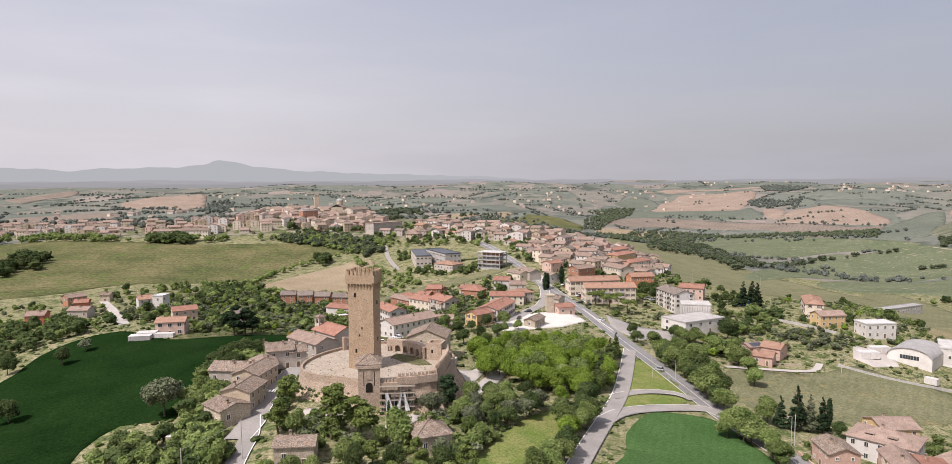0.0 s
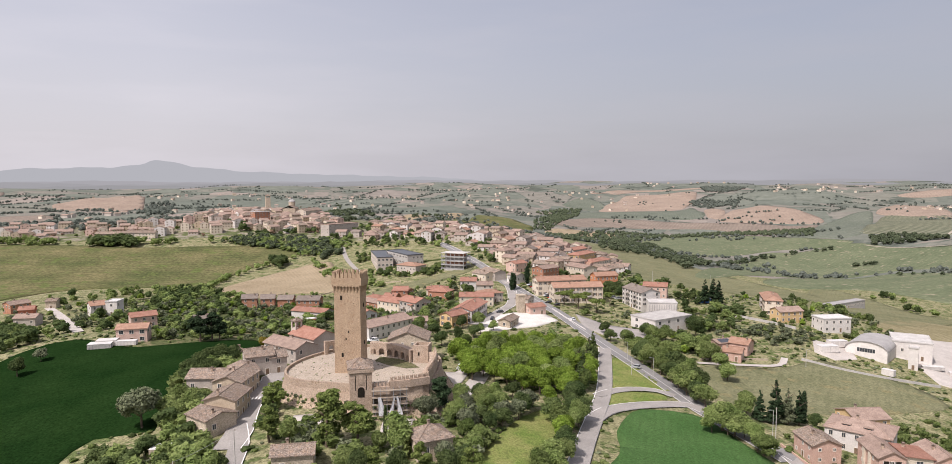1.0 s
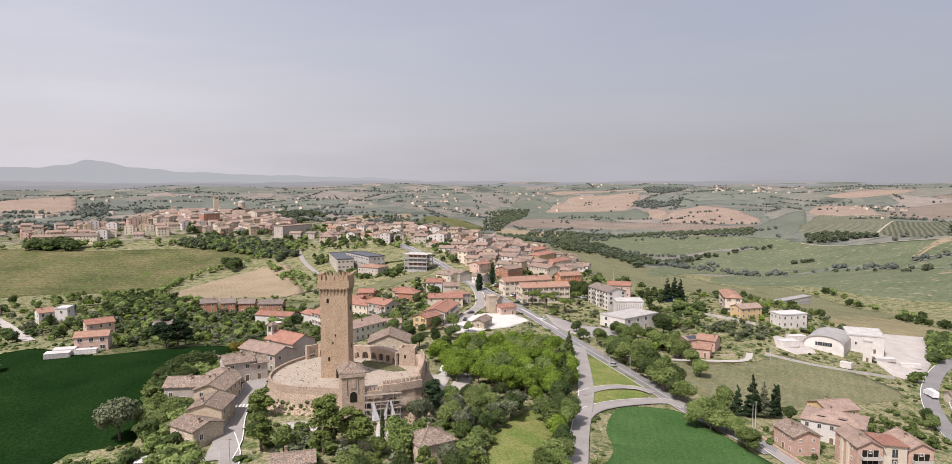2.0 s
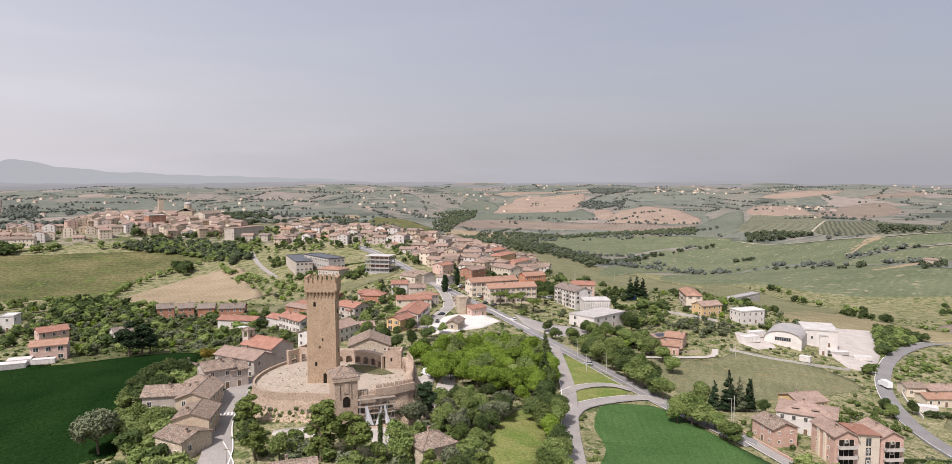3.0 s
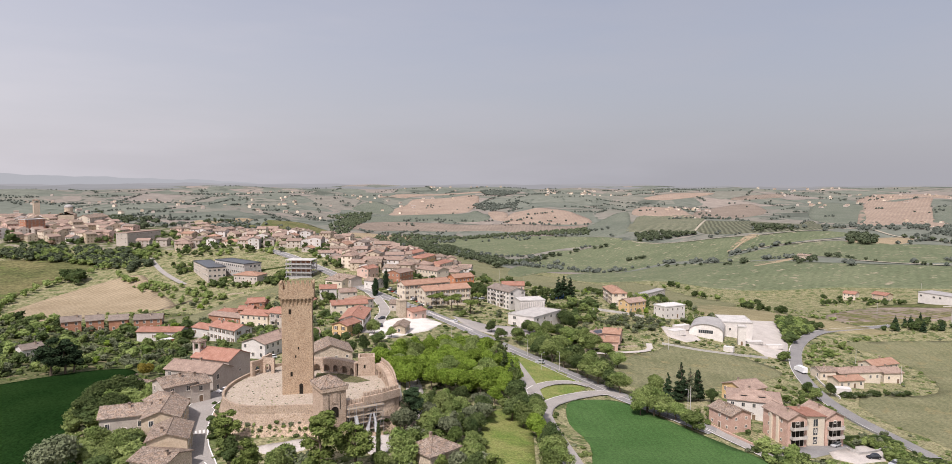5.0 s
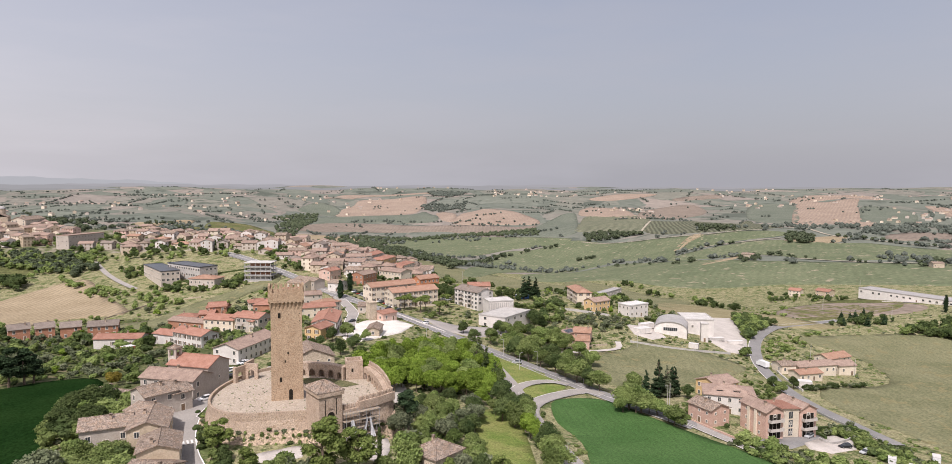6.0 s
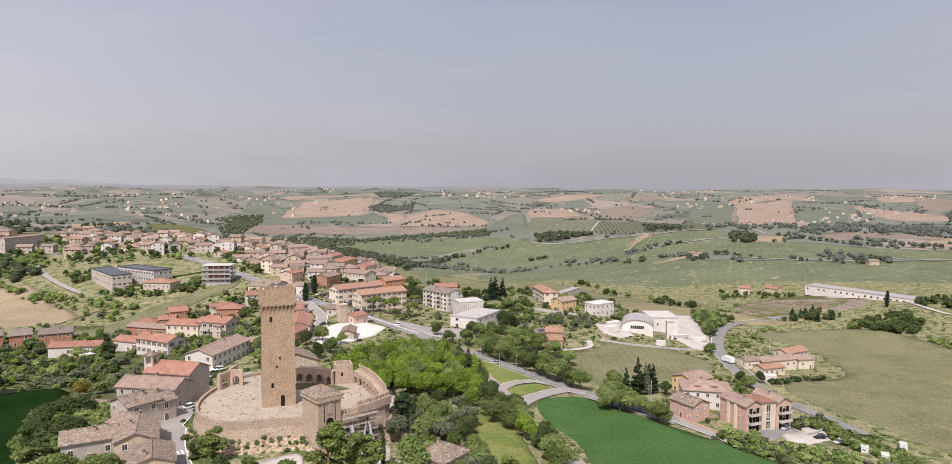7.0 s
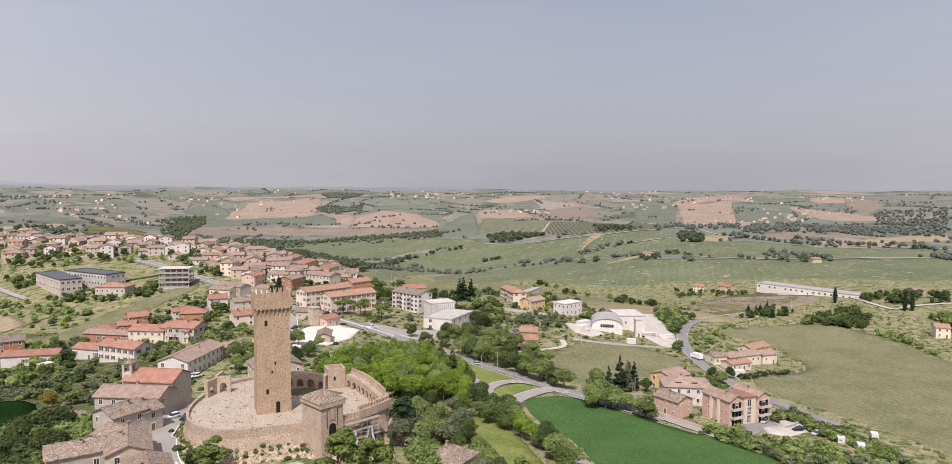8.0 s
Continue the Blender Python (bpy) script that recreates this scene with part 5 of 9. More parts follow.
sheet("far_field", [(2702, 1448), (2661, 1314), (2547, 1137), (2429, 998), (2321, 966), (2274, 1103), (2452, 1274)], "plough", "tan far field", 0.35, 30)
sheet("far_field", [(3388, 1498), (3174, 1283), (2692, 1088), (2705, 1210)], "plough_dull", "dull brown far field", 0.35, 30)
sheet("far_field", [(3049, 1509), (3095, 1377), (2916, 1317), (2896, 1442)], "plough", "tan far field", 0.35, 30)
sheet("far_field", [(1149, 709), (1286, 685), (1158, 625), (1054, 652)], "plough_dull", "dull brown strip below the ridge", 0.35, 30)
sheet("far_field", [(1241, 655), (1532, 676), (1316, 581), (1144, 608)], "plough_dull", "dull brown strip below the ridge", 0.35, 30)
sheet("far_field", [(1134, 540), (1506, 605), (1633, 553), (1444, 507), (1116, 504)], "straw", "straw-coloured field below the ridge", 0.35, 30)
sheet("far_field", [(1471, 2042), (1790, 2390), (1757, 2144), (1551, 1826), (1526, 1742), (1402, 1907)], "plough", "tan far field dotted with bushes", 0.35, 30)
sheet("far_field", [(1973, 2163), (2210, 2183), (1955, 1862), (1644, 1716), (1522, 1773)], "plough_dull", "dull brown far field", 0.35, 30)
sheet("far_field", [(1965, 2608), (2183, 2627), (2331, 2531), (2180, 2485), (1988, 2495)], "plough", "tan field on a far ridge", 0.35, 30)
sheet("far_field", [(2301, 2371), (2516, 2301), (2432, 2227), (2262, 2312)], "plough_dull", "dull brown far field", 0.35, 30)
sheet("far_field", [(2668, 1988), (3209, 2076), (2767, 1665), (2762, 1770), (2516, 1864)], "plough", "tan field behind the long brown one", 0.35, 30)
sheet("far_field", [(-1012, 1402), (-1014, 1502), (-877, 1605), (-711, 1300), (-748, 1121), (-792, 1096)], "plough_dull", "dull brown field left of the town", 0.35, 30)
sheet("far_field", [(-1171, 2182), (-1189, 2403), (-1315, 3157), (-977, 2395), (-803, 1805)], "plough", "tan field on the hill beyond the town", 0.35, 30)
sheet("far_field", [(-1853, 2606), (-1820, 2944), (-1750, 2916), (-1653, 2419)], "plough_dull", "tan strip field", 0.35, 30)
# zebra crossing below the castle
bm = bmesh.new()
for k in range(7):
    box(bm, -62.9 - 3.0 + k * 1.0, 202.5, ground(-62.9, 202.5) + 0.38, 0.5, 2.6, 0.03)
tagged(part("zebra_crossing", bm, ["line"]), "white zebra crossing on the village road", "road marking", kind="structure")


# ---- roads ----
LINE = [(0.3, 620.3), (20.3, 551.1), (34.5, 504.1), (44.3, 451.9), (52.4, 406.9), (59.6, 364.9), (65.2, 324.5), (70.6, 295.6), (75.3, 272.1), (79.5, 244.9), (83.2, 217.8), (88.6, 197.2), (93.1, 180.0)]
ribbon("main_road", LINE, 8.0, "dark_asphalt", "grey asphalt main road through the village", 0.25)
ribbon("edge_line", LINE, 0.28, "line", "pale kerb strip along the road", 0.31, shift=-3.90, category="road marking")
ribbon("edge_line", LINE, 0.28, "line", "pale kerb strip along the road", 0.31, shift=3.90, category="road marking")
ribbon("centre_line", LINE, 0.22, "line", "white centre line", 0.33, category="road marking")
LINE = [(44.8, 458.1), (44.3, 421.3), (38.5, 381.0), (30.2, 358.5), (20.3, 332.4), (10.4, 315.1)]
ribbon("street", LINE, 6.0, "asphalt", "pale asphalt street curving past houses", 0.27)
ribbon("edge_line", LINE, 0.28, "line", "pale kerb strip along the road", 0.33, shift=-2.90, category="road marking")
ribbon("edge_line", LINE, 0.28, "line", "pale kerb strip along the road", 0.33, shift=2.90, category="road marking")
LINE = [(68.7, 290.7), (60.8, 261.7), (51.2, 229.5), (41.4, 204.3), (33.5, 183.9), (24.7, 159.4), (17.4, 139.6)]
ribbon("side_road", LINE, 5.5, "asphalt", "asphalt side road past the green field", 0.3)
ribbon("edge_line", LINE, 0.28, "line", "pale kerb strip along the road", 0.36, shift=-2.65, category="road marking")
ribbon("edge_line", LINE, 0.28, "line", "pale kerb strip along the road", 0.36, shift=2.65, category="road marking")
LINE = [(38.4, 198.3), (46.1, 209.3), (55.3, 215.8), (67.7, 220.7), (79.3, 222.8), (83.5, 217.2)]
ribbon("slip_road", LINE, 5.5, "asphalt", "curved slip road between grass islands", 0.32)
ribbon("edge_line", LINE, 0.28, "line", "pale kerb strip along the road", 0.38, shift=-2.65, category="road marking")
ribbon("edge_line", LINE, 0.28, "line", "pale kerb strip along the road", 0.38, shift=2.65, category="road marking")
LINE = [(47.4, 224.0), (53.7, 229.7), (62.5, 234.6), (72.6, 236.2), (77.8, 231.4)]
ribbon("slip_road", LINE, 4.0, "asphalt", "narrow curved slip road", 0.34)
ribbon("edge_line", LINE, 0.28, "line", "pale kerb strip along the road", 0.40, shift=-1.90, category="road marking")
ribbon("edge_line", LINE, 0.28, "line", "pale kerb strip along the road", 0.40, shift=1.90, category="road marking")
LINE = [(381.7, 313.8), (347.4, 315.9), (313.3, 313.6), (281.2, 300.7), (251.0, 281.9), (220.7, 256.3), (199.0, 232.8), (180.9, 207.2), (170.0, 186.5), (163.8, 170.3), (155.1, 148.3)]
ribbon("valley_road", LINE, 6.5, "dark_asphalt", "asphalt road bending down past the farm", 0.25)
ribbon("edge_line", LINE, 0.28, "line", "pale kerb strip along the road", 0.31, shift=-3.15, category="road marking")
ribbon("edge_line", LINE, 0.28, "line", "pale kerb strip along the road", 0.31, shift=3.15, category="road marking")
LINE = [(-63.7, 170.7), (-63.1, 180.0), (-64.7, 193.8), (-64.4, 206.5), (-62.2, 217.4), (-59.3, 226.9), (-24.4, 277.5)]
ribbon("castle_road", LINE, 7.6, "asphalt", "pale village road round the castle", 0.27)
ribbon("edge_line", LINE, 0.28, "line", "pale kerb strip along the road", 0.33, shift=-3.70, category="road marking")
ribbon("edge_line", LINE, 0.28, "line", "pale kerb strip along the road", 0.33, shift=3.70, category="road marking")
LINE = [(-64.6, 184.7), (-61.0, 172.8), (-60.0, 162.2), (-58.6, 150.2)]
ribbon("lower_lane", LINE, 5.0, "asphalt", "lane leading down from the castle", 0.27)
ribbon("edge_line", LINE, 0.28, "line", "pale kerb strip along the road", 0.33, shift=-2.40, category="road marking")
ribbon("edge_line", LINE, 0.28, "line", "pale kerb strip along the road", 0.33, shift=2.40, category="road marking")
LINE = [(487.7, 344.1), (497.7, 316.3), (500.0, 289.5), (475.2, 258.4), (465.3, 239.6), (484.8, 235.9), (523.6, 219.9)]
ribbon("field_track", LINE, 4.0, "pale_paving", "pale gravel farm track", 0.4)
LINE = [(108.0, 280.7), (119.8, 280.6), (135.3, 279.8), (146.5, 281.2), (154.2, 290.9)]
ribbon("villa_drive", LINE, 3.0, "pale_paving", "pale drive to the villa", 0.25)
LINE = [(93.9, 188.4), (93.6, 178.0), (94.6, 167.4), (94.7, 156.9)]
ribbon("front_lane", LINE, 4.5, "asphalt", "lane in front of the flats", 0.27)
ribbon("edge_line", LINE, 0.28, "line", "pale kerb strip along the road", 0.33, shift=-2.15, category="road marking")
ribbon("edge_line", LINE, 0.28, "line", "pale kerb strip along the road", 0.33, shift=2.15, category="road marking")
LINE = [(-93.9, 680.6), (-86.2, 636.5), (-77.7, 600.2), (-66.2, 558.0)]
ribbon("hill_track", LINE, 4.0, "asphalt", "narrow asphalt road climbing the bank", 0.4)
LINE = [(-249.8, 437.2), (-223.4, 398.3), (-199.5, 363.1), (-180.2, 333.3)]
ribbon("farm_lane", LINE, 5.0, "pale_paving", "pale lane among the houses", 0.3)

ribbon("field_track", [(1107, 1274), (956, 1145)], 5.0, "track", "pale farm track along the hilltop", 0.6, 10.0)
ribbon("field_track", [(1197, 1002), (1071, 870), (1134, 877), (1032, 748), (1025, 659), (1020, 570), (1056, 500), (1120, 401)], 6.0, "track", "pale farm track along the hilltop", 0.6, 10.0)
ribbon("field_track", [(853, 1225), (858, 1144), (887, 1024), (912, 914), (1020, 856)], 5.0, "track", "pale track along the field edge", 0.6, 10.0)
ribbon("field_track", [(790, 864), (827, 832), (874, 795), (931, 771)], 5.0, "track", "pale track below the hill farms", 0.6, 10.0)
ribbon("field_track", [(714, 601), (722, 518), (772, 460), (902, 414), (986, 361)], 5.0, "track", "pale track between green fields", 0.6, 10.0)

# ---- the castle ----
YARD = 14.5
OUTLINE = [(-34.5, 193.6), (-42, 196.2), (-49, 198.8), (-54, 203), (-56.3, 209), (-56, 216), (-53, 224), (-48, 231), (-41, 237.5),
           (-33, 240), (-25, 238.5), (-17, 234), (-10, 226.5), (-7.6, 217), (-9, 204), (-12.2, 191.8), (-20, 189), (-28.5, 188.4)]


def arch_panel(bm, p, q, z0, z1, opening, spring, thick, mi=0):
    """A wall bay from p to q with a round-headed opening through it."""
    p, q = Vector((*p, 0)), Vector((*q, 0))
    d = (q - p).normalized()
    out = Vector((d.y, -d.x, 0)) * thick / 2
    w = (q - p).length
    a, b, r = (w - opening) / 2, (w + opening) / 2, opening / 2
    curve = [(a, z0), (a, z0 + spring)] + [(w / 2 - r * math.cos(math.pi * k / 8), z0 + spring + r * math.sin(math.pi * k / 8)) for k in range(1, 8)] + [(b, z0 + spring), (b, z0)]
    top = [(0, z0), (0, z1)] + [(w * k / 8, z1) for k in range(1, 8)] + [(w, z1), (w, z0)]
    rows = []
    for s in (-1, 1):
        rows.append(([bm.verts.new(p + d * u + out * s + Vector((0, 0, z))) for u, z in curve],
                     [bm.verts.new(p + d * u + out * s + Vector((0, 0, z))) for u, z in top]))
    for lo, hi in rows:
        for k in range(len(curve) - 1):
            bm.faces.new((lo[k], lo[k + 1], hi[k + 1], hi[k])).material_index = mi
    for j in (0, 1):
        f, g = rows[0][j], rows[1][j]
        for k in range(len(f) - 1):
            bm.faces.new((f[k], f[k + 1], g[k + 1], g[k])).material_index = mi


def merlon_mesh(w, t, hgt, tail=True):
    """A swallow-tailed merlon."""
    bm = bmesh.new()
    if tail:
        line = [(-w / 2, 0), (w / 2, 0), (w / 2, hgt), (w * 0.22, hgt * 0.86), (0, hgt * 0.62), (-w * 0.22, hgt * 0.86), (-w / 2, hgt)]
    else:
        line = [(-w / 2, 0), (w / 2, 0), (w / 2, hgt), (-w / 2, hgt)]
    solid(bm, [(u, -t / 2, z) for u, z in line], (0, t, 0))
    return bm


def merlons(parent, me, p, q, z, count):
    p, q = Vector((*p, z)), Vector((*q, z))
    a = math.degrees(math.atan2(q.y - p.y, q.x - p.x))
    for k in range(count):
        c = p.lerp(q, (k + 0.5) / count)
        set_on_wall("merlon", me, parent, c.x, c.y, c.z, a)


def build_mound():
    """The castle hill's slopes, from the foot of the wall down to the land."""
    line = smooth_line([(*p, 0) for p in OUTLINE], 1.6, True)
    cen = Vector((-33, 214, 0))
    rings, rng = [], random.Random(4)
    n = len(line)
    for k in range(n):
        p = line[k]
        o = (line[(k + 1) % n] - line[k - 1]).normalized()
        o = Vector((-o.y, o.x, 0))
        if o.dot(p - cen) < 0:
            o = -o
        steps = []
        west = 0.55 if p.x < -45 and p.y > 205 else 0.85
        foot = ground(*(p + o * 7 * west).xy)
        for d, u in ((1.3, 0.0), (1.3 + 0.7 * west, 0.14), (1.3 + 2.0 * west, 0.42), (1.3 + 3.8 * west, 0.8), (1.3 + 6.0 * west, 1.0)):
            z = 10.6 * (1 - u) + (foot - 0.6) * u
            q = p + o * d
            steps.append((q.x + rng.uniform(-0.25, 0.25), q.y + rng.uniform(-0.25, 0.25), z + rng.uniform(-0.3, 0.3)))
        rings.append(steps)
    bm = bmesh.new()
    vs = [[bm.verts.new(s) for s in r] for r in rings]
    for k in range(n):
        j = (k + 1) % n
        for i in range(4):
            bm.faces.new((vs[k][i], vs[j][i], vs[j][i + 1], vs[k][i + 1])).smooth = True
    tagged(part("castle_slope", bm, ["slope_earth"]), "bare earth and dry grass slope under the castle wall", "slope", kind="structure")
    # shrubs rooted in the slope
    for leaf, count in (("leaf", 120), ("leaf_dark", 110), ("olive", 130)):
        vs, fs = [], []
        while count > 0:
            i = rng.randrange(n)
            if line[i].y > 228 or line[i].x > -14:
                continue
            count -= 1
            s = rings[i][rng.choice((0, 1, 1, 2, 2, 3))]
            cv, cf, top = low_crown("bush", rng.randrange(3))
            k, o = rng.uniform(0.25, 1.0) ** 1.6 * 1.25 / top, len(vs)
            vs.extend((s[0] + p[0] * k, s[1] + p[1] * k, s[2] - 0.1 + p[2] * k) for p in cv)
            fs.extend(tuple(o + j for j in f) for f in cf)
        me = bpy.data.meshes.new("bushes")
        me.from_pydata(vs, [], fs)
        me.materials.append(M[leaf])
        tagged(new("bushes", me), "small shrubs and weeds on the castle slope", "bushes", kind="stuff")


def build_castle():
    castle = thing("castle", 0, 0, 0, 0, "medieval brick castle with a tall crenellated tower and round walled yard", "castle")
    # yard
    line = smooth_line([(*p, 0) for p in OUTLINE], 2.0, True)
    bm = bmesh.new()
    bm.faces.new([bm.verts.new((p.x, p.y, YARD)) for p in line])
    bmesh.ops.triangulate(bm, faces=bm.faces)
    part("yard", bm, ["rubble"], castle, "uneven pale rubble and dry grass courtyard")
    # battered rampart wall with its parapet
    n = len(line)
    bm = bmesh.new()
    rows = []
    cen = Vector((-33, 214, 0))
    for k in range(n):
        p = line[k]
        o = (line[(k + 1) % n] - line[k - 1]).normalized()
        o = Vector((-o.y, o.x, 0))
        if o.dot(p - cen) < 0:
            o = -o
        rows.append([bm.verts.new(v) for v in ((p.x - o.x * 0.3, p.y - o.y * 0.3, YARD - 0.5), (p.x - o.x * 0.3, p.y - o.y * 0.3, YARD + 0.9),
                                               (p.x + o.x * 0.35, p.y + o.y * 0.35, YARD + 0.9), (p.x + o.x * 0.5, p.y + o.y * 0.5, YARD - 1.2),
                                               (p.x + o.x * 1.7, p.y + o.y * 1.7, YARD - 5.2))])
    for k in range(n):
        j = (k + 1) % n
        for i in range(4):
            bm.faces.new((rows[k][i], rows[j][i], rows[j][i + 1], rows[k][i + 1]))
    part("rampart", bm, ["rampart"], castle, "battered pinkish brick rampart with low parapet")

    # main tower
    tower = part("tower", tower_body(), None, castle, "tall plain brick keep with putlog holes")
    tower.matrix_basis = pose(-36.05, 210.2, YARD - 0.4, 0, 0, -12.7)
    W, D, H = 8.3, 6.0, 26.0
    bm = bmesh.new()
    for sx, sy, lx, ly in ((0, -1, W + 1.3, 0.5), (0, 1, W + 1.3, 0.5), (-1, 0, 0.5, D + 0.3), (1, 0, 0.5, D + 0.3)):
        box(bm, sx * (W / 2 + 0.4), sy * (D / 2 + 0.4), H + 2.3, lx, ly, 2.3)
    box(bm, 0, 0, H + 2.3, W + 0.4, D + 0.4, 0.4)
    part("parapet", bm, ["brick"], tower)
    bm = bmesh.new()
    solid(bm, [(-0.19, 0, -0.4), (-0.19, -0.18, 0.3), (-0.19, -0.34, 1.2), (-0.19, -0.62, 2.3), (-0.19, 0, 2.3)], (0.38, 0, 0))
    corbel = meshed("corbel", bm, ["brick"])
    bm = bmesh.new()
    r, half = 0.36, 0.56
    curve = [(-half, 0), (-r, 0)] + [(-r * math.cos(math.pi * k / 6), r * math.sin(math.pi * k / 6)) for k in range(1, 6)] + [(r, 0), (half, 0), (half, 0.7), (-half, 0.7)]
    solid(bm, [(u, -0.64, z) for u, z in curve], (0, 0.3, 0))
    little_arch = meshed("corbel_arch", bm, ["brick"])
    for side, run, out in ((0, W, D / 2), (90, D, W / 2), (180, W, D / 2), (270, D, W / 2)):
        a = radians(side)
        cnt = round(run / 1.02)
        for k in range(cnt + 1):
            u = -run / 2 + run * k / cnt
            set_on_wall("corbel", corbel, tower, u * math.cos(a) + out * math.sin(a), u * math.sin(a) - out * math.cos(a), H, side)
            if k < cnt:
                u += run / cnt / 2
                set_on_wall("corbel_arch", little_arch, tower, u * math.cos(a) + out * math.sin(a), u * math.sin(a) - out * math.cos(a), H + 1.62, side)
    mer = meshed("merlon", merlon_mesh(0.82, 0.48, 1.85), ["brick"])
    for p, q, c in (((-W / 2 - 0.6, -D / 2 - 0.4), (W / 2 + 0.6, -D / 2 - 0.4), 7), ((W / 2 + 0.4, -D / 2 - 0.2), (W / 2 + 0.4, D / 2 + 0.2), 5),
                    ((-W / 2 - 0.6, D / 2 + 0.4), (W / 2 + 0.6, D / 2 + 0.4), 7), ((-W / 2 - 0.4, -D / 2 - 0.2), (-W / 2 - 0.4, D / 2 + 0.2), 5)):
        merlons(tower, mer, p, q, H + 4.6, c)
    # solid near-black boxes paint the shade inside the window slits
    bm = bmesh.new()
    box(bm, 0, 0, 0, 0.62, 0.3, 1.3)
    slit = meshed("tower_window", bm, ["dark"])
    for x, z in ((-1.9, 23.6), (-1.7, 5.6), (0.3, 13.3), (-0.5, 11.0)):
        w = set_on_wall("tower_window", slit, tower, x, -D / 2 - 0.01, z, 0)
        if 10 < z < 20:
            w.scale = (0.6, 1, 0.5)
    for x, z in ((0.2, 21.0), (0.4, 9.0)):
        set_on_wall("tower_window", slit, tower, W / 2 + 0.01, x, z, 90)
    # doorway as a near-black panel, its inner shade painted on
    bm = bmesh.new()
    solid(bm, [(-0.5, 0, 0)] + [(-0.5 * math.cos(math.pi * k / 8), 0, 2.5 + 0.5 * math.sin(math.pi * k / 8)) for k in range(9)] + [(0.5, 0, 0)], (0, 0.14, 0))
    door = part("tower_door", bm, ["dark"], tower, "narrow round-headed doorway")
    door.location = (0.9, -D / 2 - 0.24, 0.45)
    # small dark boxes proud of the brick, painted shade of putlog holes
    bm = bmesh.new()
    rng = random.Random(8)
    for row in range(13):
        for k in range(6):
            u, z = -W / 2 + 0.7 + k * 1.38 + rng.uniform(-0.12, 0.12), 1.6 + row * 1.9 + rng.uniform(-0.15, 0.15)
            if rng.random() < 0.75:
                box(bm, u, -D / 2, z, 0.2, 0.05, 0.22)
            if k < 4 and rng.random() < 0.75:
                for s in (-1, 1):
                    box(bm, s * W / 2, -D / 2 + 0.8 + k * 1.4, z, 0.05, 0.2, 0.22)
    tagged(part("putlog_holes", bm, ["dark"], tower), kind="stuff")

    # gatehouse
    gate = part("gatehouse", gate_body(), None, castle, "square brick gatehouse with a tiled hip roof")
    gate.matrix_basis = pose(-31.4, 189.6, 6.0, 0, 0, 8)
    r = part("gatehouse_roof", roof_mesh("hip", 6.6, 8.4, 1.9, 0.4, "tile_old"), None, gate, "weathered tile roof")
    r.location = (0, 0, 16.1)
    # gateway and slots are dark panels; no hollow lies behind them
    bm = bmesh.new()
    solid(bm, [(-0.95, 0, 0)] + [(-0.95 * math.cos(math.pi * k / 8), 0, 1.9 + 0.95 * math.sin(math.pi * k / 8)) for k in range(9)] + [(0.95, 0, 0)], (0, 0.3, 0))
    d = part("gate_opening", bm, ["dark"], gate, "arched gateway, its shade painted near-black")
    d.location = (0, -4.32, 8.0)
    bm = bmesh.new()
    box(bm, 0, -4.27, 11.6, 1.5, 0.16, 3.1)
    box(bm, 0, -4.33, 11.9, 0.9, 0.1, 2.5, 1)
    part("gate_panel", bm, ["rampart", "brick_pale"], gate, "tall recessed stone panel")
    for sx in (-1, 1):
        bm = bmesh.new()
        box(bm, sx * 1.5, -4.2, 9.9, 0.2, 0.06, 4.2)
        part("drawbridge_slot", bm, ["dark"], gate)
    gc = meshed("corbel", corbel_small(), ["brick_pale"])
    for k in range(7):
        set_on_wall("corbel", gc, gate, -2.85 + k * 0.95, -4.25, 14.4, 0)
    for k in range(8):
        set_on_wall("corbel", gc, gate, -3.15, -3.6 + k * 1.03, 14.4, 270)
    # arcade round the yard's far side
    arc = smooth_line([(-31.5, 229.5, 0), (-26, 227.5, 0), (-21, 223.5, 0), (-17.5, 217.5, 0)], 2.6)
    for p, q in zip(arc, arc[1:]):
        bm = bmesh.new()
        arch_panel(bm, p.xy, q.xy, YARD - 0.3, YARD + 4.2, (q - p).length * 0.62, 1.7, 0.7)
        part("arcade_bay", bm, ["brick_pale"], castle, "bay of the curved brick arcade")
    bm = bmesh.new()
    for p, q in zip(arc, arc[1:]):
        o = (q - p).normalized()
        o = Vector((-o.y, o.x, 0)) * 1.6
        m = (p + q) / 2 + o
        box(bm, m.x, m.y, YARD - 0.2, (q - p).length + 0.5, 0.5, 4.1, 0, math.atan2(q.y - p.y, q.x - p.x))
        box(bm, m.x - o.x / 2, m.y - o.y / 2, YARD + 3.9, (q - p).length + 0.2, 2.0, 0.35, 0, math.atan2(q.y - p.y, q.x - p.x))
    part("arcade_back", bm, ["brick_pale"], castle)
    # second tower
    bm = bmesh.new()
    hw = 2.6
    for sx, sy, lx, ly in ((0, -1, 2 * hw, 0.6), (0, 1, 2 * hw, 0.6), (-1, 0, 0.6, 2 * hw - 1.2), (1, 0, 0.6, 2 * hw - 1.2)):
        box(bm, sx * (hw - 0.3), sy * (hw - 0.3), -3, lx, ly, 9.2)
    box(bm, 0, 0, 4.2, 2 * hw - 1.0, 2 * hw - 1.0, 0.3)
    t2 = part("corner_tower", bm, ["brick_pale"], castle, "roofless square brick corner tower")
    t2.matrix_basis = pose(-13.6, 219.6, YARD - 0.4, 0, 0, -14)
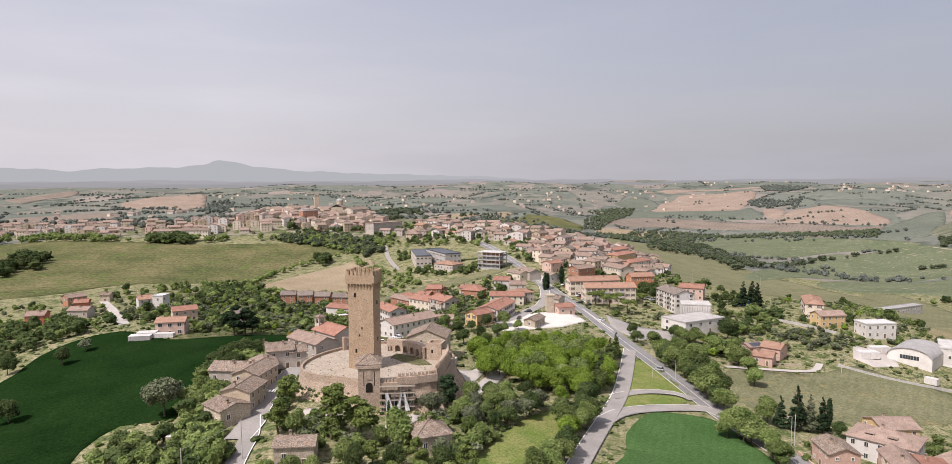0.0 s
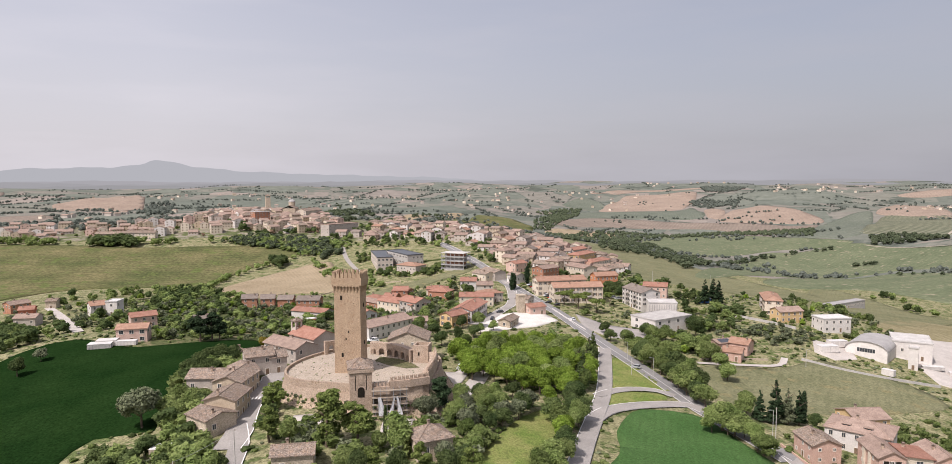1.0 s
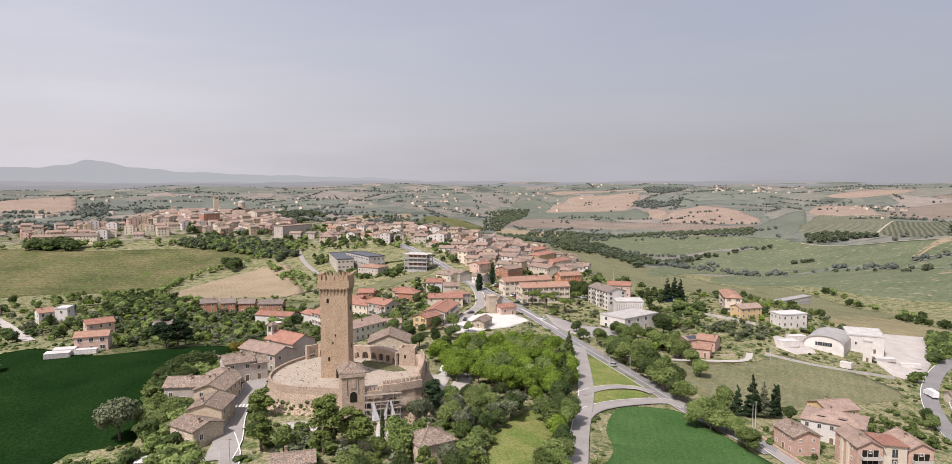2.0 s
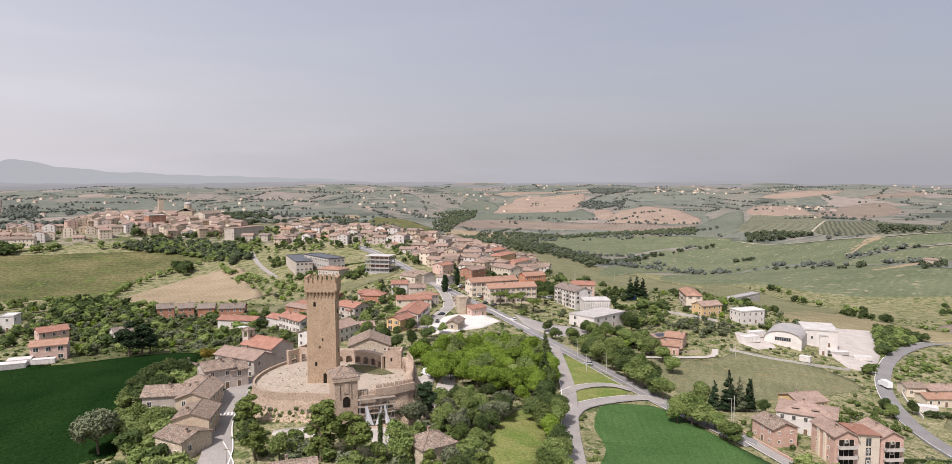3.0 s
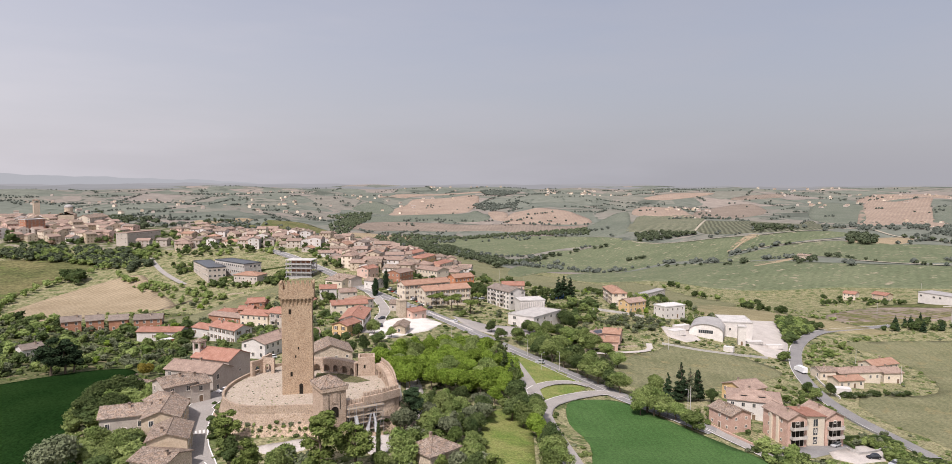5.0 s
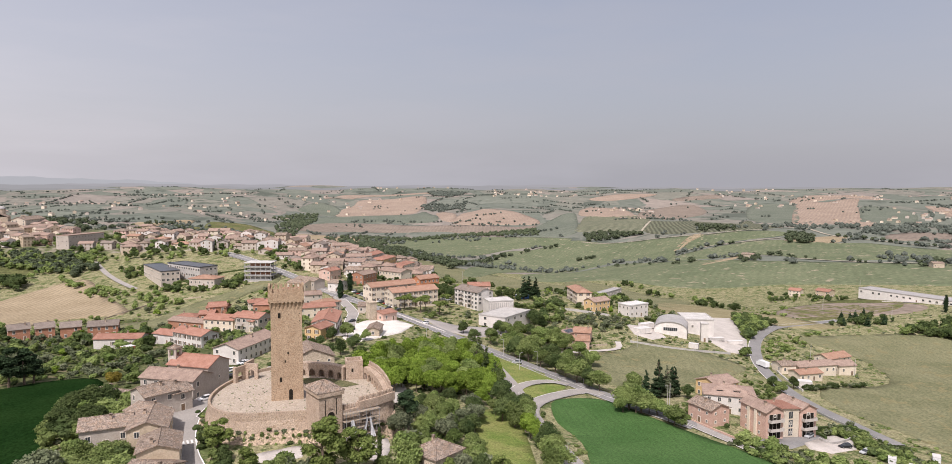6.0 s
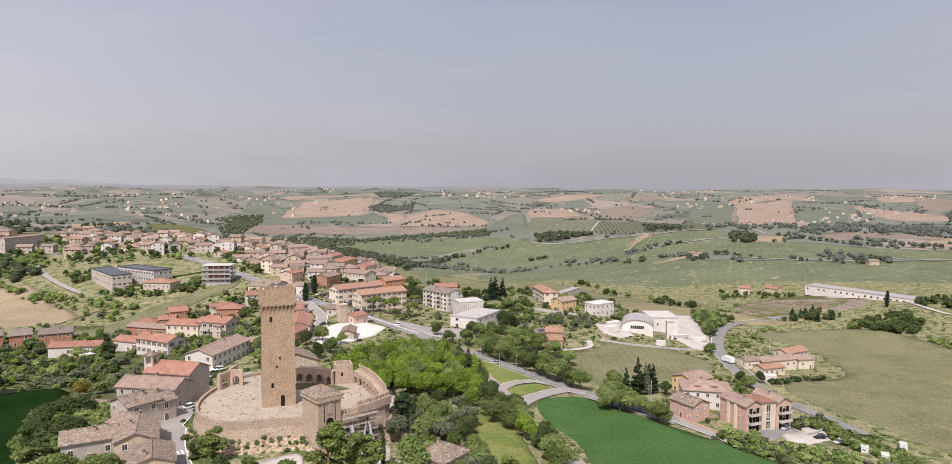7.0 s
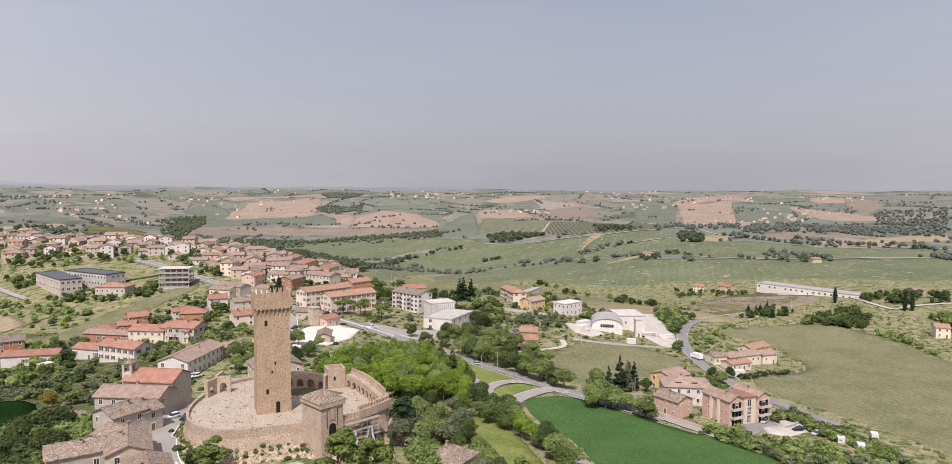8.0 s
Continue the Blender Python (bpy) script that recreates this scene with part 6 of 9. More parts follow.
    # openings drawn as near-black boxes in place of shaded holes
    for spec in ((-0.6, -hw - 0.01, 2.8, 0.6, 0.1, 1.1), (hw + 0.01, 0.2, 2.2, 0.1, 0.9, 1.9)):
        bm = bmesh.new()
        box(bm, *spec)
        part("opening", bm, ["dark"], t2)
    # right-hand curtain wall with merlons, arcaded inside
    east = [(-9.6, 216.5), (-9.2, 210.5), (-9.8, 204.5), (-10.8, 198.5), (-12.2, 192.3)]
    bm = bmesh.new()
    for p, q in zip(east, east[1:]):
        d = Vector((q[0] - p[0], q[1] - p[1], 0)).normalized()
        o = Vector((-d.y, d.x, 0))
        m = Vector(((p[0] + q[0]) / 2, (p[1] + q[1]) / 2, 0))
        box(bm, m.x, m.y, 6.5, (Vector(q) - Vector(p)).length + 0.3, 0.9, 12.3, 0, math.atan2(d.y, d.x))
    part("curtain_wall", bm, ["brick_pale"], castle, "high brick curtain wall with merlons")
    for p, q in zip(east, east[1:]):
        for k in range(2):
            bm = bmesh.new()
            a = Vector((*p, 0)).lerp(Vector((*q, 0)), k / 2) + Vector((-1.7, 0, 0))
            b = Vector((*p, 0)).lerp(Vector((*q, 0)), (k + 1) / 2) + Vector((-1.7, 0, 0))
            arch_panel(bm, a.xy, b.xy, YARD - 0.2, YARD + 3.7, 2.0, 1.5, 0.5)
            part("arcade_bay", bm, ["brick_pale"], castle, "bay carrying the wall walk")
        bm = bmesh.new()
        m = Vector(((p[0] + q[0]) / 2 - 0.9, (p[1] + q[1]) / 2, 0))
        box(bm, m.x, m.y, YARD + 3.5, (Vector(q) - Vector(p)).length + 0.1, 1.5, 0.3, 0, math.atan2(q[1] - p[1], q[0] - p[0]))
        part("wall_walk", bm, ["brick_pale"], castle)
    em = meshed("merlon", merlon_mesh(0.75, 0.42, 1.25), ["brick_pale"])
    for p, q in zip(east, east[1:]):
        merlons(castle, em, p, q, 18.75, 5)
    # front wall between gatehouse and corner
    front = [(-28.3, 187.4), (-23, 188.0), (-17.5, 189.4), (-12.0, 191.6)]
    bm = bmesh.new()
    for k, (p, q) in enumerate(zip(front, front[1:])):
        m = ((p[0] + q[0]) / 2, (p[1] + q[1]) / 2)
        a = math.atan2(q[1] - p[1], q[0] - p[0])
        box(bm, m[0], m[1], 4.5, (Vector(q) - Vector(p)).length + 0.2, 1.1, 12.8 if k else 11.0, 0, a)
        box(bm, m[0] + 0.5 * math.sin(a), m[1] - 0.5 * math.cos(a), 15.6 if k else 14.2, (Vector(q) - Vector(p)).length + 0.2, 1.3, 2.2, 0, a)
    part("front_wall", bm, ["brick_pale"], castle, "damaged front curtain wall on corbels")
    # solid dark panel before the wall; its colour paints the breach's shade
    bm = bmesh.new()
    solid(bm, [(-27.6, 186.75, 5.0), (-17.9, 188.4, 5.0), (-17.7, 188.45, 12.0), (-19.5, 188.1, 14.0), (-22.6, 187.6, 13.2), (-25.2, 187.2, 13.4), (-27.8, 186.75, 12.8)], (-0.02, 0.5, 0))
    part("breach_panel", bm, ["breach_shade"], castle, "dark panel painted as the shaded breach in the front wall")
    # grass by the arcade, the shade there painted into its darker colour
    bm = bmesh.new()
    bm.faces.new([bm.verts.new((x, y, YARD + 0.04)) for x, y in ((-28, 226), (-29.5, 221), (-25, 215.5), (-19, 211), (-14.5, 211.5), (-17, 217.0), (-21.5, 222.5))])
    part("yard_shade_grass", bm, ["shaded_grass"], castle, "patch of dull green yard grass, darkened for the arcade's shade")
    small = meshed("corbel", corbel_small(), ["brick_pale"])
    for k, (p, q) in enumerate(zip(front, front[1:])):
        a = math.degrees(math.atan2(q[1] - p[1], q[0] - p[0]))
        for i in range(6):
            u = (i + 0.5) / 6
            set_on_wall("corbel", small, castle, p[0] + (q[0] - p[0]) * u + 0.5 * math.sin(radians(a)), p[1] + (q[1] - p[1]) * u - 0.5 * math.cos(radians(a)), 14.5 if k else 13.1, a)
        merlons(castle, em, (p[0] + 0.5 * math.sin(radians(a)), p[1] - 0.5 * math.cos(radians(a))), (q[0] + 0.5 * math.sin(radians(a)), q[1] - 0.5 * math.cos(radians(a))), 17.8 if k else 16.4, 5)
    # battered foot of the front and right-hand walls
    bm = bmesh.new()
    foot = [(-28.3, 187.0), (-23, 187.2), (-17.5, 188.6), (-11.4, 190.6), (-9.6, 198), (-8.6, 204.5), (-8.2, 211)]
    lo, hi = [], []
    for k, p in enumerate(foot):
        o = Vector((p[0] + 26, p[1] - 212, 0)).normalized()
        hi.append(bm.verts.new((p[0], p[1], 13.0 if k > 2 else 6.6)))
        q = Vector((*p, 0)) + o * (5.0 if k > 2 else 2.4)
        lo.append(bm.verts.new((q.x, q.y, ground(q.x, q.y) - 0.5)))
    for k in range(len(foot) - 1):
        bm.faces.new((lo[k], lo[k + 1], hi[k + 1], hi[k]))
    part("wall_foot", bm, ["rampart"], castle, "sloping rough masonry foot")
    # ruined chamber at the yard's left back
    bm = bmesh.new()
    arch_panel(bm, (-47.2, 231.0), (-43.6, 233.6), YARD - 0.2, YARD + 4.4, 2.0, 2.0, 0.7)
    arch_panel(bm, (-43.6, 233.6), (-40.2, 231.5), YARD - 0.2, YARD + 4.8, 1.9, 2.2, 0.7)
    arch_panel(bm, (-43.6, 233.6), (-40.5, 237.6), YARD - 0.2, YARD + 5.0, 2.2, 2.4, 0.7)
    box(bm, -46.9, 230.8, YARD - 0.3, 1.1, 1.1, 5.0, 0, 0.6)
    part("ruin", bm, ["brick_pale"], castle, "ruined vaulted chamber with broken arches")


def tower_body():
    W, D, H = 8.3, 6.0, 26.0
    bm = bmesh.new()
    # slightly tapered shaft in courses, so that the corners stay uneven
    rng = random.Random(5)
    rings = []
    for k in range(14):
        z = H * k / 13 + (2.4 if k == 13 else 0)
        g = 0.16 * (1 - k / 13)
        rings.append([bm.verts.new((sx * (W / 2 + g + rng.uniform(-0.02, 0.02)), sy * (D / 2 + g + rng.uniform(-0.02, 0.02)), z)) for sx, sy in ((-1, -1), (1, -1), (1, 1), (-1, 1))])
    for a, b in zip(rings, rings[1:]):
        for k in range(4):
            j = (k + 1) % 4
            bm.faces.new((a[k], a[j], b[j], b[k]))
    bm.faces.new(rings[-1])
    return meshed("tower", bm, ["brick"])


def corbel_small():
    bm = bmesh.new()
    solid(bm, [(-0.16, 0, 0), (-0.16, -0.2, 0.5), (-0.16, -0.42, 1.2), (-0.16, 0, 1.2)], (0.32, 0, 0))
    return bm


def gate_body():
    bm = bmesh.new()
    box(bm, 0, 0, -2, 6.2, 8.4, 17.0)
    box(bm, 0, 0, 15.0, 7.1, 9.2, 1.1)
    return meshed("gatehouse", bm, ["brick_pale"])


def build_scaffold():
    """Repair scaffold with sheets before the broken wall."""
    sc = thing("scaffold", -22.8, 186.0, ground(-22.8, 186), 6, "steel scaffold with grey sheets against the castle wall", "scaffold")
    z0 = 7.0 - ground(-22.8, 186)
    for i in range(6):
        for j in range(2):
            bm = bmesh.new()
            tube(bm, (-4.6 + i * 1.85, -1.4 + j * 1.5, z0 - 2), (-4.6 + i * 1.85, -1.4 + j * 1.5, z0 + 9.5), 0.06, n=6)
            part("pole", bm, ["steel"], sc)
    for k in range(5):
        bm = bmesh.new()
        for j in range(2):
            tube(bm, (-5, -1.4 + j * 1.5, z0 + 0.8 + k * 2), (5, -1.4 + j * 1.5, z0 + 0.8 + k * 2), 0.045, n=6)
        part("ledger", bm, ["steel"], sc)
        bm = bmesh.new()
        for q in range(3):
            box(bm, 0, -1.25 + q * 0.45, z0 + 0.86 + k * 2, 10.2, 0.4, 0.05)
        part("plank_deck", bm, ["plank"], sc)
    bm = bmesh.new()
    for i in range(5):
        s = -1 if i % 2 else 1
        tube(bm, (-4.6 + i * 1.85, -1.45, z0 + (0.8 if s > 0 else 6.8)), (-2.75 + i * 1.85, -1.45, z0 + (6.8 if s > 0 else 0.8)), 0.04, n=6)
    part("brace", bm, ["steel"], sc)
    for x, w, lean in ((-2.6, 2.2, 0.9), (0.6, 1.2, -1.2), (2.4, 1.3, 1.0)):
        bm = bmesh.new()
        vs = []
        for r in range(7):
            for c in range(5):
                u = c / 4 - 0.5
                vs.append(bm.verts.new((x + u * w * (0.35 + 0.65 * r / 6) + lean * (r / 6 - 0.5), -1.6 - 0.18 * math.sin(c * 2.2 + r * 0.8), z0 + 7.2 - r * 0.9)))
        for r in range(6):
            for c in range(4):
                bm.faces.new((vs[r * 5 + c], vs[r * 5 + c + 1], vs[r * 5 + c + 6], vs[r * 5 + c + 5])).smooth = True
        part("sheet", bm, ["tarp"], sc, "hanging grey-white sheet")


def yard_weeds():
    """Dry tufts and rubble heaps over the castle yard."""
    rng = random.Random(31)
    for leaf, count in (("olive", 320), ("leaf", 110)):
        vs, fs = [], []
        while count:
            x, y = rng.uniform(-56, -8), rng.uniform(190, 238)
            if not inside(x, y, OUTLINE) or abs(x + 36) < 6 and abs(y - 210) < 5 or (x > -30 and y < 205 and leaf == "leaf"):
                continue
            count -= 1
            cv, cf, top = low_crown("tuft", rng.randrange(3))
            k, o = rng.uniform(0.10, 0.34), len(vs)
            vs.extend((x + p[0] * k, y + p[1] * k, YARD + p[2] * k * 0.7) for p in cv)
            fs.extend(tuple(o + j for j in f) for f in cf)
        me = bpy.data.meshes.new("weeds")
        me.from_pydata(vs, [], fs)
        me.materials.append(M[leaf])
        tagged(new("weeds", me), "dry weeds scattered over the castle yard", "weeds", kind="stuff")


build_mound()
build_castle()
yard_weeds()
build_scaffold()


# ---- houses ----
church = house(-54.9, 252.8, -44.0, 15.0, 10.5, 9.4, 2.3, "gable", "beige", "tile_red", "plain beige plaster church with a faded red-brown tile roof", "church", "old houses below the castle", "small", rows=1, gap=9.0, chimney=0, name="church")
house(-62.2, 245.8, -42.0, 18.5, 9.0, 6.6, 1.9, "gable", "beige", "tile_brown", "beige parsonage with weathered tile roof beside the church", "house", "old houses below the castle", "plain", name="house")
house(-69.2, 227.8, 22.0, 9.0, 9.0, 6.6, 1.8, "gable", "beige", "tile_old", "two-storey beige plaster house with weathered tile roof", "house", "old houses below the castle", "plain", name="house")
house(-63.4, 229.2, 22.0, 5.6, 7.5, 5.6, 1.5, "gable", "beige", "tile_old", "two-storey beige plaster house with weathered tile roof", "house", "old houses below the castle", "plain", name="house")
house(-71.3, 216.9, -65.4, 8.0, 8.0, 5.2, 1.3, "gable", "ochre", "tile_old", "one-storey ochre plaster house with weathered tile roof", "house", "old houses below the castle", "plain", name="house")
house(-71.0, 207.8, 80.0, 13.0, 9.0, 5.9, 1.7, "gable", "ochre", "tile_old", "two-storey ochre plaster house with weathered tile roof", "house", "old houses below the castle", "plain", name="house")
house(-69.7, 193.6, 82.8, 10.9, 9.0, 6.0, 1.5, "gable", "ochre", "tile_old", "two-storey ochre plaster house with weathered tile roof", "house", "old houses below the castle", "plain", name="house")
house(-80.8, 214.2, -4.0, 11.5, 9.0, 5.2, 1.7, "gable", "beige", "tile_old", "one-storey beige plaster house with weathered tile roof", "house", "old houses below the castle", "plain", name="house")
house(-71.6, 184.8, -41.3, 9.7, 9.0, 4.7, 1.3, "gable", "stone", "tile_old", "one-storey old stone house with weathered tile roof", "house", "old houses below the castle", "plain", name="house")
house(-44.0, 156.3, 5.2, 9.4, 7.0, 5.3, 1.2, "gable", "stone", "tile_old", "old stone house with low weathered tile roof", "house", "old houses below the castle", "plain", name="house")
house(-12.0, 162.7, 20.6, 9.1, 8.5, 5.2, 2.2, "hip", "stone", "tile_old", "square stone house with weathered hip roof", "house", "old houses below the castle", "plain", name="house")
house(-81.9, 244.4, -45.3, 10.9, 9.0, 4.3, 1.7, "hip", "stone", "tile_old", "one-storey old stone house with weathered tile roof", "house", "old houses below the castle", "plain", name="house")
house(-18.5, 254.0, 84.0, 13.0, 15.0, 9.6, 3.0, "gable", "stone", "tile_old", "broad stone house with weathered roof behind the castle", "house", "old houses below the castle", "small", chimney=0)


def bell_tower(x, y, turn, wall, side, height, label, z=None):
    ob = thing("bell_tower", x, y, ground(x, y) if z is None else z, turn, label, "bell tower")
    bm = bmesh.new()
    box(bm, 0, 0, -3, side, side, height)
    for sx in (-1, 1):
        for sy in (-1, 1):
            box(bm, sx * (side / 2 - 0.3), sy * (side / 2 - 0.3), height - 3, 0.6, 0.6, 2.2)
    box(bm, 0, 0, height - 0.8, side, side, 0.5)
    part("shaft", bm, [wall], ob)
    r = part("roof", roof_mesh("hip", side, side, side * 0.28, 0.25, "tile_old"), None, ob)
    r.location = (0, 0, height - 0.3)
    bm = bmesh.new()
    tube(bm, (0, 0, height - 2.4), (0, 0, height - 1.5), 0.45, 0.25, 10)
    part("bell", bm, ["steel"], ob, "small bronze bell")
    return ob


bell_tower(-61.6, 256.8, -44.0, "beige", 3.0, 14.5, "square beige bell tower with arched top")
house(-31.8, 304.1, -134.1, 26.5, 11.5, 6.2, 2.0, "gable", "white", "tile_brown", "long white house with brown-red tile roof", "house", "houses along the street", "plain", name="house")
house(-46.3, 351.6, -58.4, 20.0, 9.5, 6.4, 1.8, "gable", "white", "tile_red", "two-storey white plaster house with red tile roof", "house", "houses along the street", "shuttered", name="house")
house(-55.0, 375.0, -51.8, 14.3, 9.0, 4.8, 1.4, "gable", "white", "tile_red", "one-storey white plaster house with red tile roof", "house", "houses along the street", "shuttered", name="house")
house(-76.6, 384.1, -23.9, 21.5, 10.0, 5.0, 1.4, "gable", "white", "tile_red", "one-storey white plaster house with red tile roof", "house", "houses along the street", "shuttered", name="house")
house(-122.5, 427.2, 9.4, 9.1, 10.5, 5.9, 1.9, "gable", "redbrick", "tile_grey", "brick row house with dark roof and balcony", "house", "brick row houses", "plain", name="house")
house(-111.4, 428.2, 7.3, 8.4, 10.5, 5.9, 1.9, "gable", "redbrick", "tile_grey", "brick row house with dark roof and balcony", "house", "brick row houses", "plain", name="house")
house(-99.5, 426.0, 0.1, 9.2, 10.5, 5.9, 1.9, "gable", "redbrick", "tile_grey", "brick row house with dark roof and balcony", "house", "brick row houses", "plain", name="house")
house(-84.4, 422.2, -5.3, 14.0, 10.5, 5.9, 1.9, "gable", "redbrick", "tile_grey", "brick row house with dark roof and balcony", "house", "brick row houses", "plain", name="house")
house(-26.2, 429.9, -25.0, 10.8, 10.0, 5.6, 1.6, "gable", "redbrick", "tile_red", "two-storey red brick house with red tile roof", "house", "houses along the street", "plain", name="house")
house(-43.2, 423.5, -29.7, 12.3, 10.0, 4.2, 1.4, "hip", "beige", "tile_red", "one-storey beige plaster house with red tile roof", "house", "houses along the street", "plain", name="house")
house(-32.9, 421.8, -18.8, 8.0, 9.0, 4.4, 1.4, "gable", "redbrick", "tile_red", "one-storey red brick house with red tile roof", "house", "houses along the street", "plain", name="house")
house(-42.1, 406.5, -47.3, 25.8, 9.0, 4.3, 1.3, "gable", "redbrick", "tile_brown", "one-storey red brick house with brown tile roof", "house", "houses along the street", "plain", name="house")
house(-26.1, 391.2, -32.4, 17.2, 9.0, 4.3, 1.3, "gable", "redbrick", "tile_brown", "one-storey red brick house with brown tile roof", "house", "houses along the street", "plain", name="house")
flat_house = house(-17.5, 365.7, -49.4, 13.7, 11.0, 7.2, 2.0, "gable", "beige", "tile_red", "two-storey beige plaster house with red tile roof", "house", "houses along the street", "wide", name="house")
add_balconies(flat_house, 0, [-4, 3.5], [3.0])
house(-1.7, 414.9, -24.7, 13.2, 10.0, 5.4, 1.8, "hip", "redbrick", "tile_red", "two-storey red brick house with red tile roof", "house", "houses along the street", "plain", name="house")
house(1.5, 315.0, 44.2, 11.1, 8.0, 5.6, 1.4, "gable", "yellow", "tile_red", "yellow two-storey house with red tile roof", "house", "houses along the street", "shuttered", name="house")
house(10.3, 332.9, 67.6, 26.3, 11.0, 6.4, 1.8, "gable", "white", "tile_red", "two-storey white plaster house with red tile roof", "house", "houses along the street", "shuttered", name="house")
house(18.1, 382.3, -5.1, 19.5, 11.0, 5.6, 1.6, "gable", "cream", "tile_red", "two-storey cream plaster house with red tile roof", "house", "houses along the street", "plain", name="house")
house(26.7, 392.9, 18.8, 13.0, 10.0, 5.6, 1.6, "hip", "beige", "tile_orange", "two-storey beige plaster house with orange tile roof", "house", "houses along the street", "plain", name="house")
house(17.7, 438.4, -10.0, 10.3, 10.0, 6.4, 1.8, "gable", "white", "tile_red", "two-storey white plaster house with red tile roof", "house", "houses along the street", "plain", name="house")
house(26.9, 424.4, -4.2, 10.2, 11.0, 5.6, 1.6, "gable", "beige", "tile_brown", "two-storey beige plaster house with brown tile roof", "house", "houses along the street", "plain", name="house")
house(-3.7, 424.7, -6.0, 13.4, 10.0, 5.6, 1.4, "hip", "cream", "tile_red", "two-storey cream plaster house with red tile roof", "house", "houses along the street", "plain", name="house")
house(-27.1, 428.4, -2.1, 9.1, 10.0, 6.6, 1.9, "gable", "redbrick", "tile_red", "two-storey red brick house with red tile roof", "house", "houses along the street", "plain", name="house")
house(-29.5, 382.2, -41.8, 16.9, 11.0, 6.7, 1.8, "gable", "cream", "tile_red", "two-storey cream plaster house with red tile roof", "house", "houses along the street", "plain", name="house")
house(-19.4, 369.0, -66.7, 19.8, 9.0, 6.2, 1.8, "gable", "cream", "tile_red", "two-storey cream plaster house with red tile roof", "house", "houses along the street", "plain", name="house")
house(-15.7, 315.6, 1.7, 8.8, 9.0, 3.8, 1.2, "gable", "beige", "tile_brown", "one-storey beige plaster house with brown tile roof", "house", "houses along the street", "plain", name="house")
house(45.9, 378.8, -33.5, 8.0, 8.0, 4.2, 1.4, "gable", "beige", "tile_old", "one-storey beige plaster house with weathered tile roof", "house", "houses along the street", "plain", name="house")
house(46.9, 353.3, 21.6, 9.7, 9.0, 4.2, 1.2, "gable", "pink", "tile_red", "low salmon building with orange tile roof", "house", "houses along the street", "plain", name="house")
house(28.2, 316.3, 61.7, 11.9, 6.0, 3.4, 1.2, "gable", "stone", "tile_old", "small roofless-looking stone hut with old tiles", "hut", "houses along the street", "plain", chimney=0, name="hut")
tower_stub = thing("water_tower", 39.6, 352.9, ground(39.6, 352.9), 12, "square pale stone water tower", "tower")
stub = bmesh.new()
box(stub, 0, 0, -1, 4.0, 4.0, 10.5)
box(stub, 0, 0, 9.5, 4.5, 4.5, 0.5)
part("shaft", stub, ["stone"], tower_stub)
house(37.3, 469.9, -65.6, 20.4, 9.0, 5.5, 1.5, "gable", "beige", "tile_old", "two-storey beige plaster house with weathered tile roof", "house", "houses along the street", "plain", name="house")
house(30.1, 466.7, -54.2, 14.8, 9.0, 5.0, 1.5, "gable", "cream", "tile_old", "one-storey cream plaster house with weathered tile roof", "house", "houses along the street", "plain", name="house")
arcade_block = house(79.4, 392.7, 2.9, 30.2, 12.0, 9.4, 2.1, "gable", "cream", "tile_orange", "cream apartment block with orange roofs and arcade", "apartment block", "blocks by the main road", "shuttered", rows=3, name="apartment_block")
add_balconies(arcade_block, 0, [-9, -2, 6], [3.4, 6.4])
house(73.5, 413.3, 8.7, 32.1, 11.0, 9.4, 2.1, "gable", "cream", "tile_orange", "cream apartment block with orange tile roof", "apartment block", "blocks by the main road", "shuttered", rows=3, name="apartment_block")
house(110.0, 439.5, 11.7, 16.1, 9.0, 8.2, 2.0, "gable", "orange", "tile_orange", "orange-red block of flats", "apartment block", "blocks by the main road", "plain", name="apartment_block")
tall_block = house(115.8, 380.5, -79.3, 22.6, 12.0, 10.4, 2.1, "gable", "white", "tile_grey", "tall white block of flats with balconies", "apartment block", "blocks by the main road", "wide", rows=4, name="apartment_block")
add_balconies(tall_block, 0, [-5, 4], [2.8, 5.4, 8.0])
add_balconies(tall_block, 180, [-5, 4], [2.8, 5.4, 8.0])
house(134.8, 408.4, -24.2, 14.4, 12.0, 7.8, 1.7, "gable", "pink", "tile_red", "pink-roofed house behind the block", "apartment block", "blocks by the main road", "plain", name="apartment_block")
ribbed = house(119.8, 357.1, -12.7, 15.0, 12.0, 9.0, 0.0, "flat", "white", "flat_roof", "white ribbed industrial building", "silo building", "blocks by the main road", "small", rows=1, gap=30, door=False, name="silo_building")
for k in range(12):
    bm = bmesh.new()
    box(bm, 0, 0, 1.0, 0.35, 0.3, 7.2)
    rib = part("rib", bm, ["concrete"], ribbed)
    rib.location = (-7.2 + k * 1.3, -6.1, 0)
house(111.9, 336.6, 27.3, 26.8, 17.0, 6.5, 0.0, "flat", "white", "concrete", "white two-storey workshop with flat roof", "workshop", "blocks by the main road", "wide", rows=2, gap=5.5, name="workshop")
house(75.2, 468.9, 36.9, 16.7, 11.0, 7.2, 1.8, "gable", "redbrick", "tile_brown", "two-storey red brick house with brown tile roof", "house", "blocks by the main road", "plain", name="house")
house(57.4, 490.9, 36.3, 12.4, 10.0, 6.4, 1.6, "gable", "pink", "tile_red", "narrow pink plaster terrace house", "house", "blocks by the main road", "plain", name="house")
house(51.5, 451.9, -56.3, 9.6, 9.0, 5.5, 1.5, "gable", "white", "tile_old", "two-storey white plaster house with weathered tile roof", "house", "blocks by the main road", "plain", name="house")
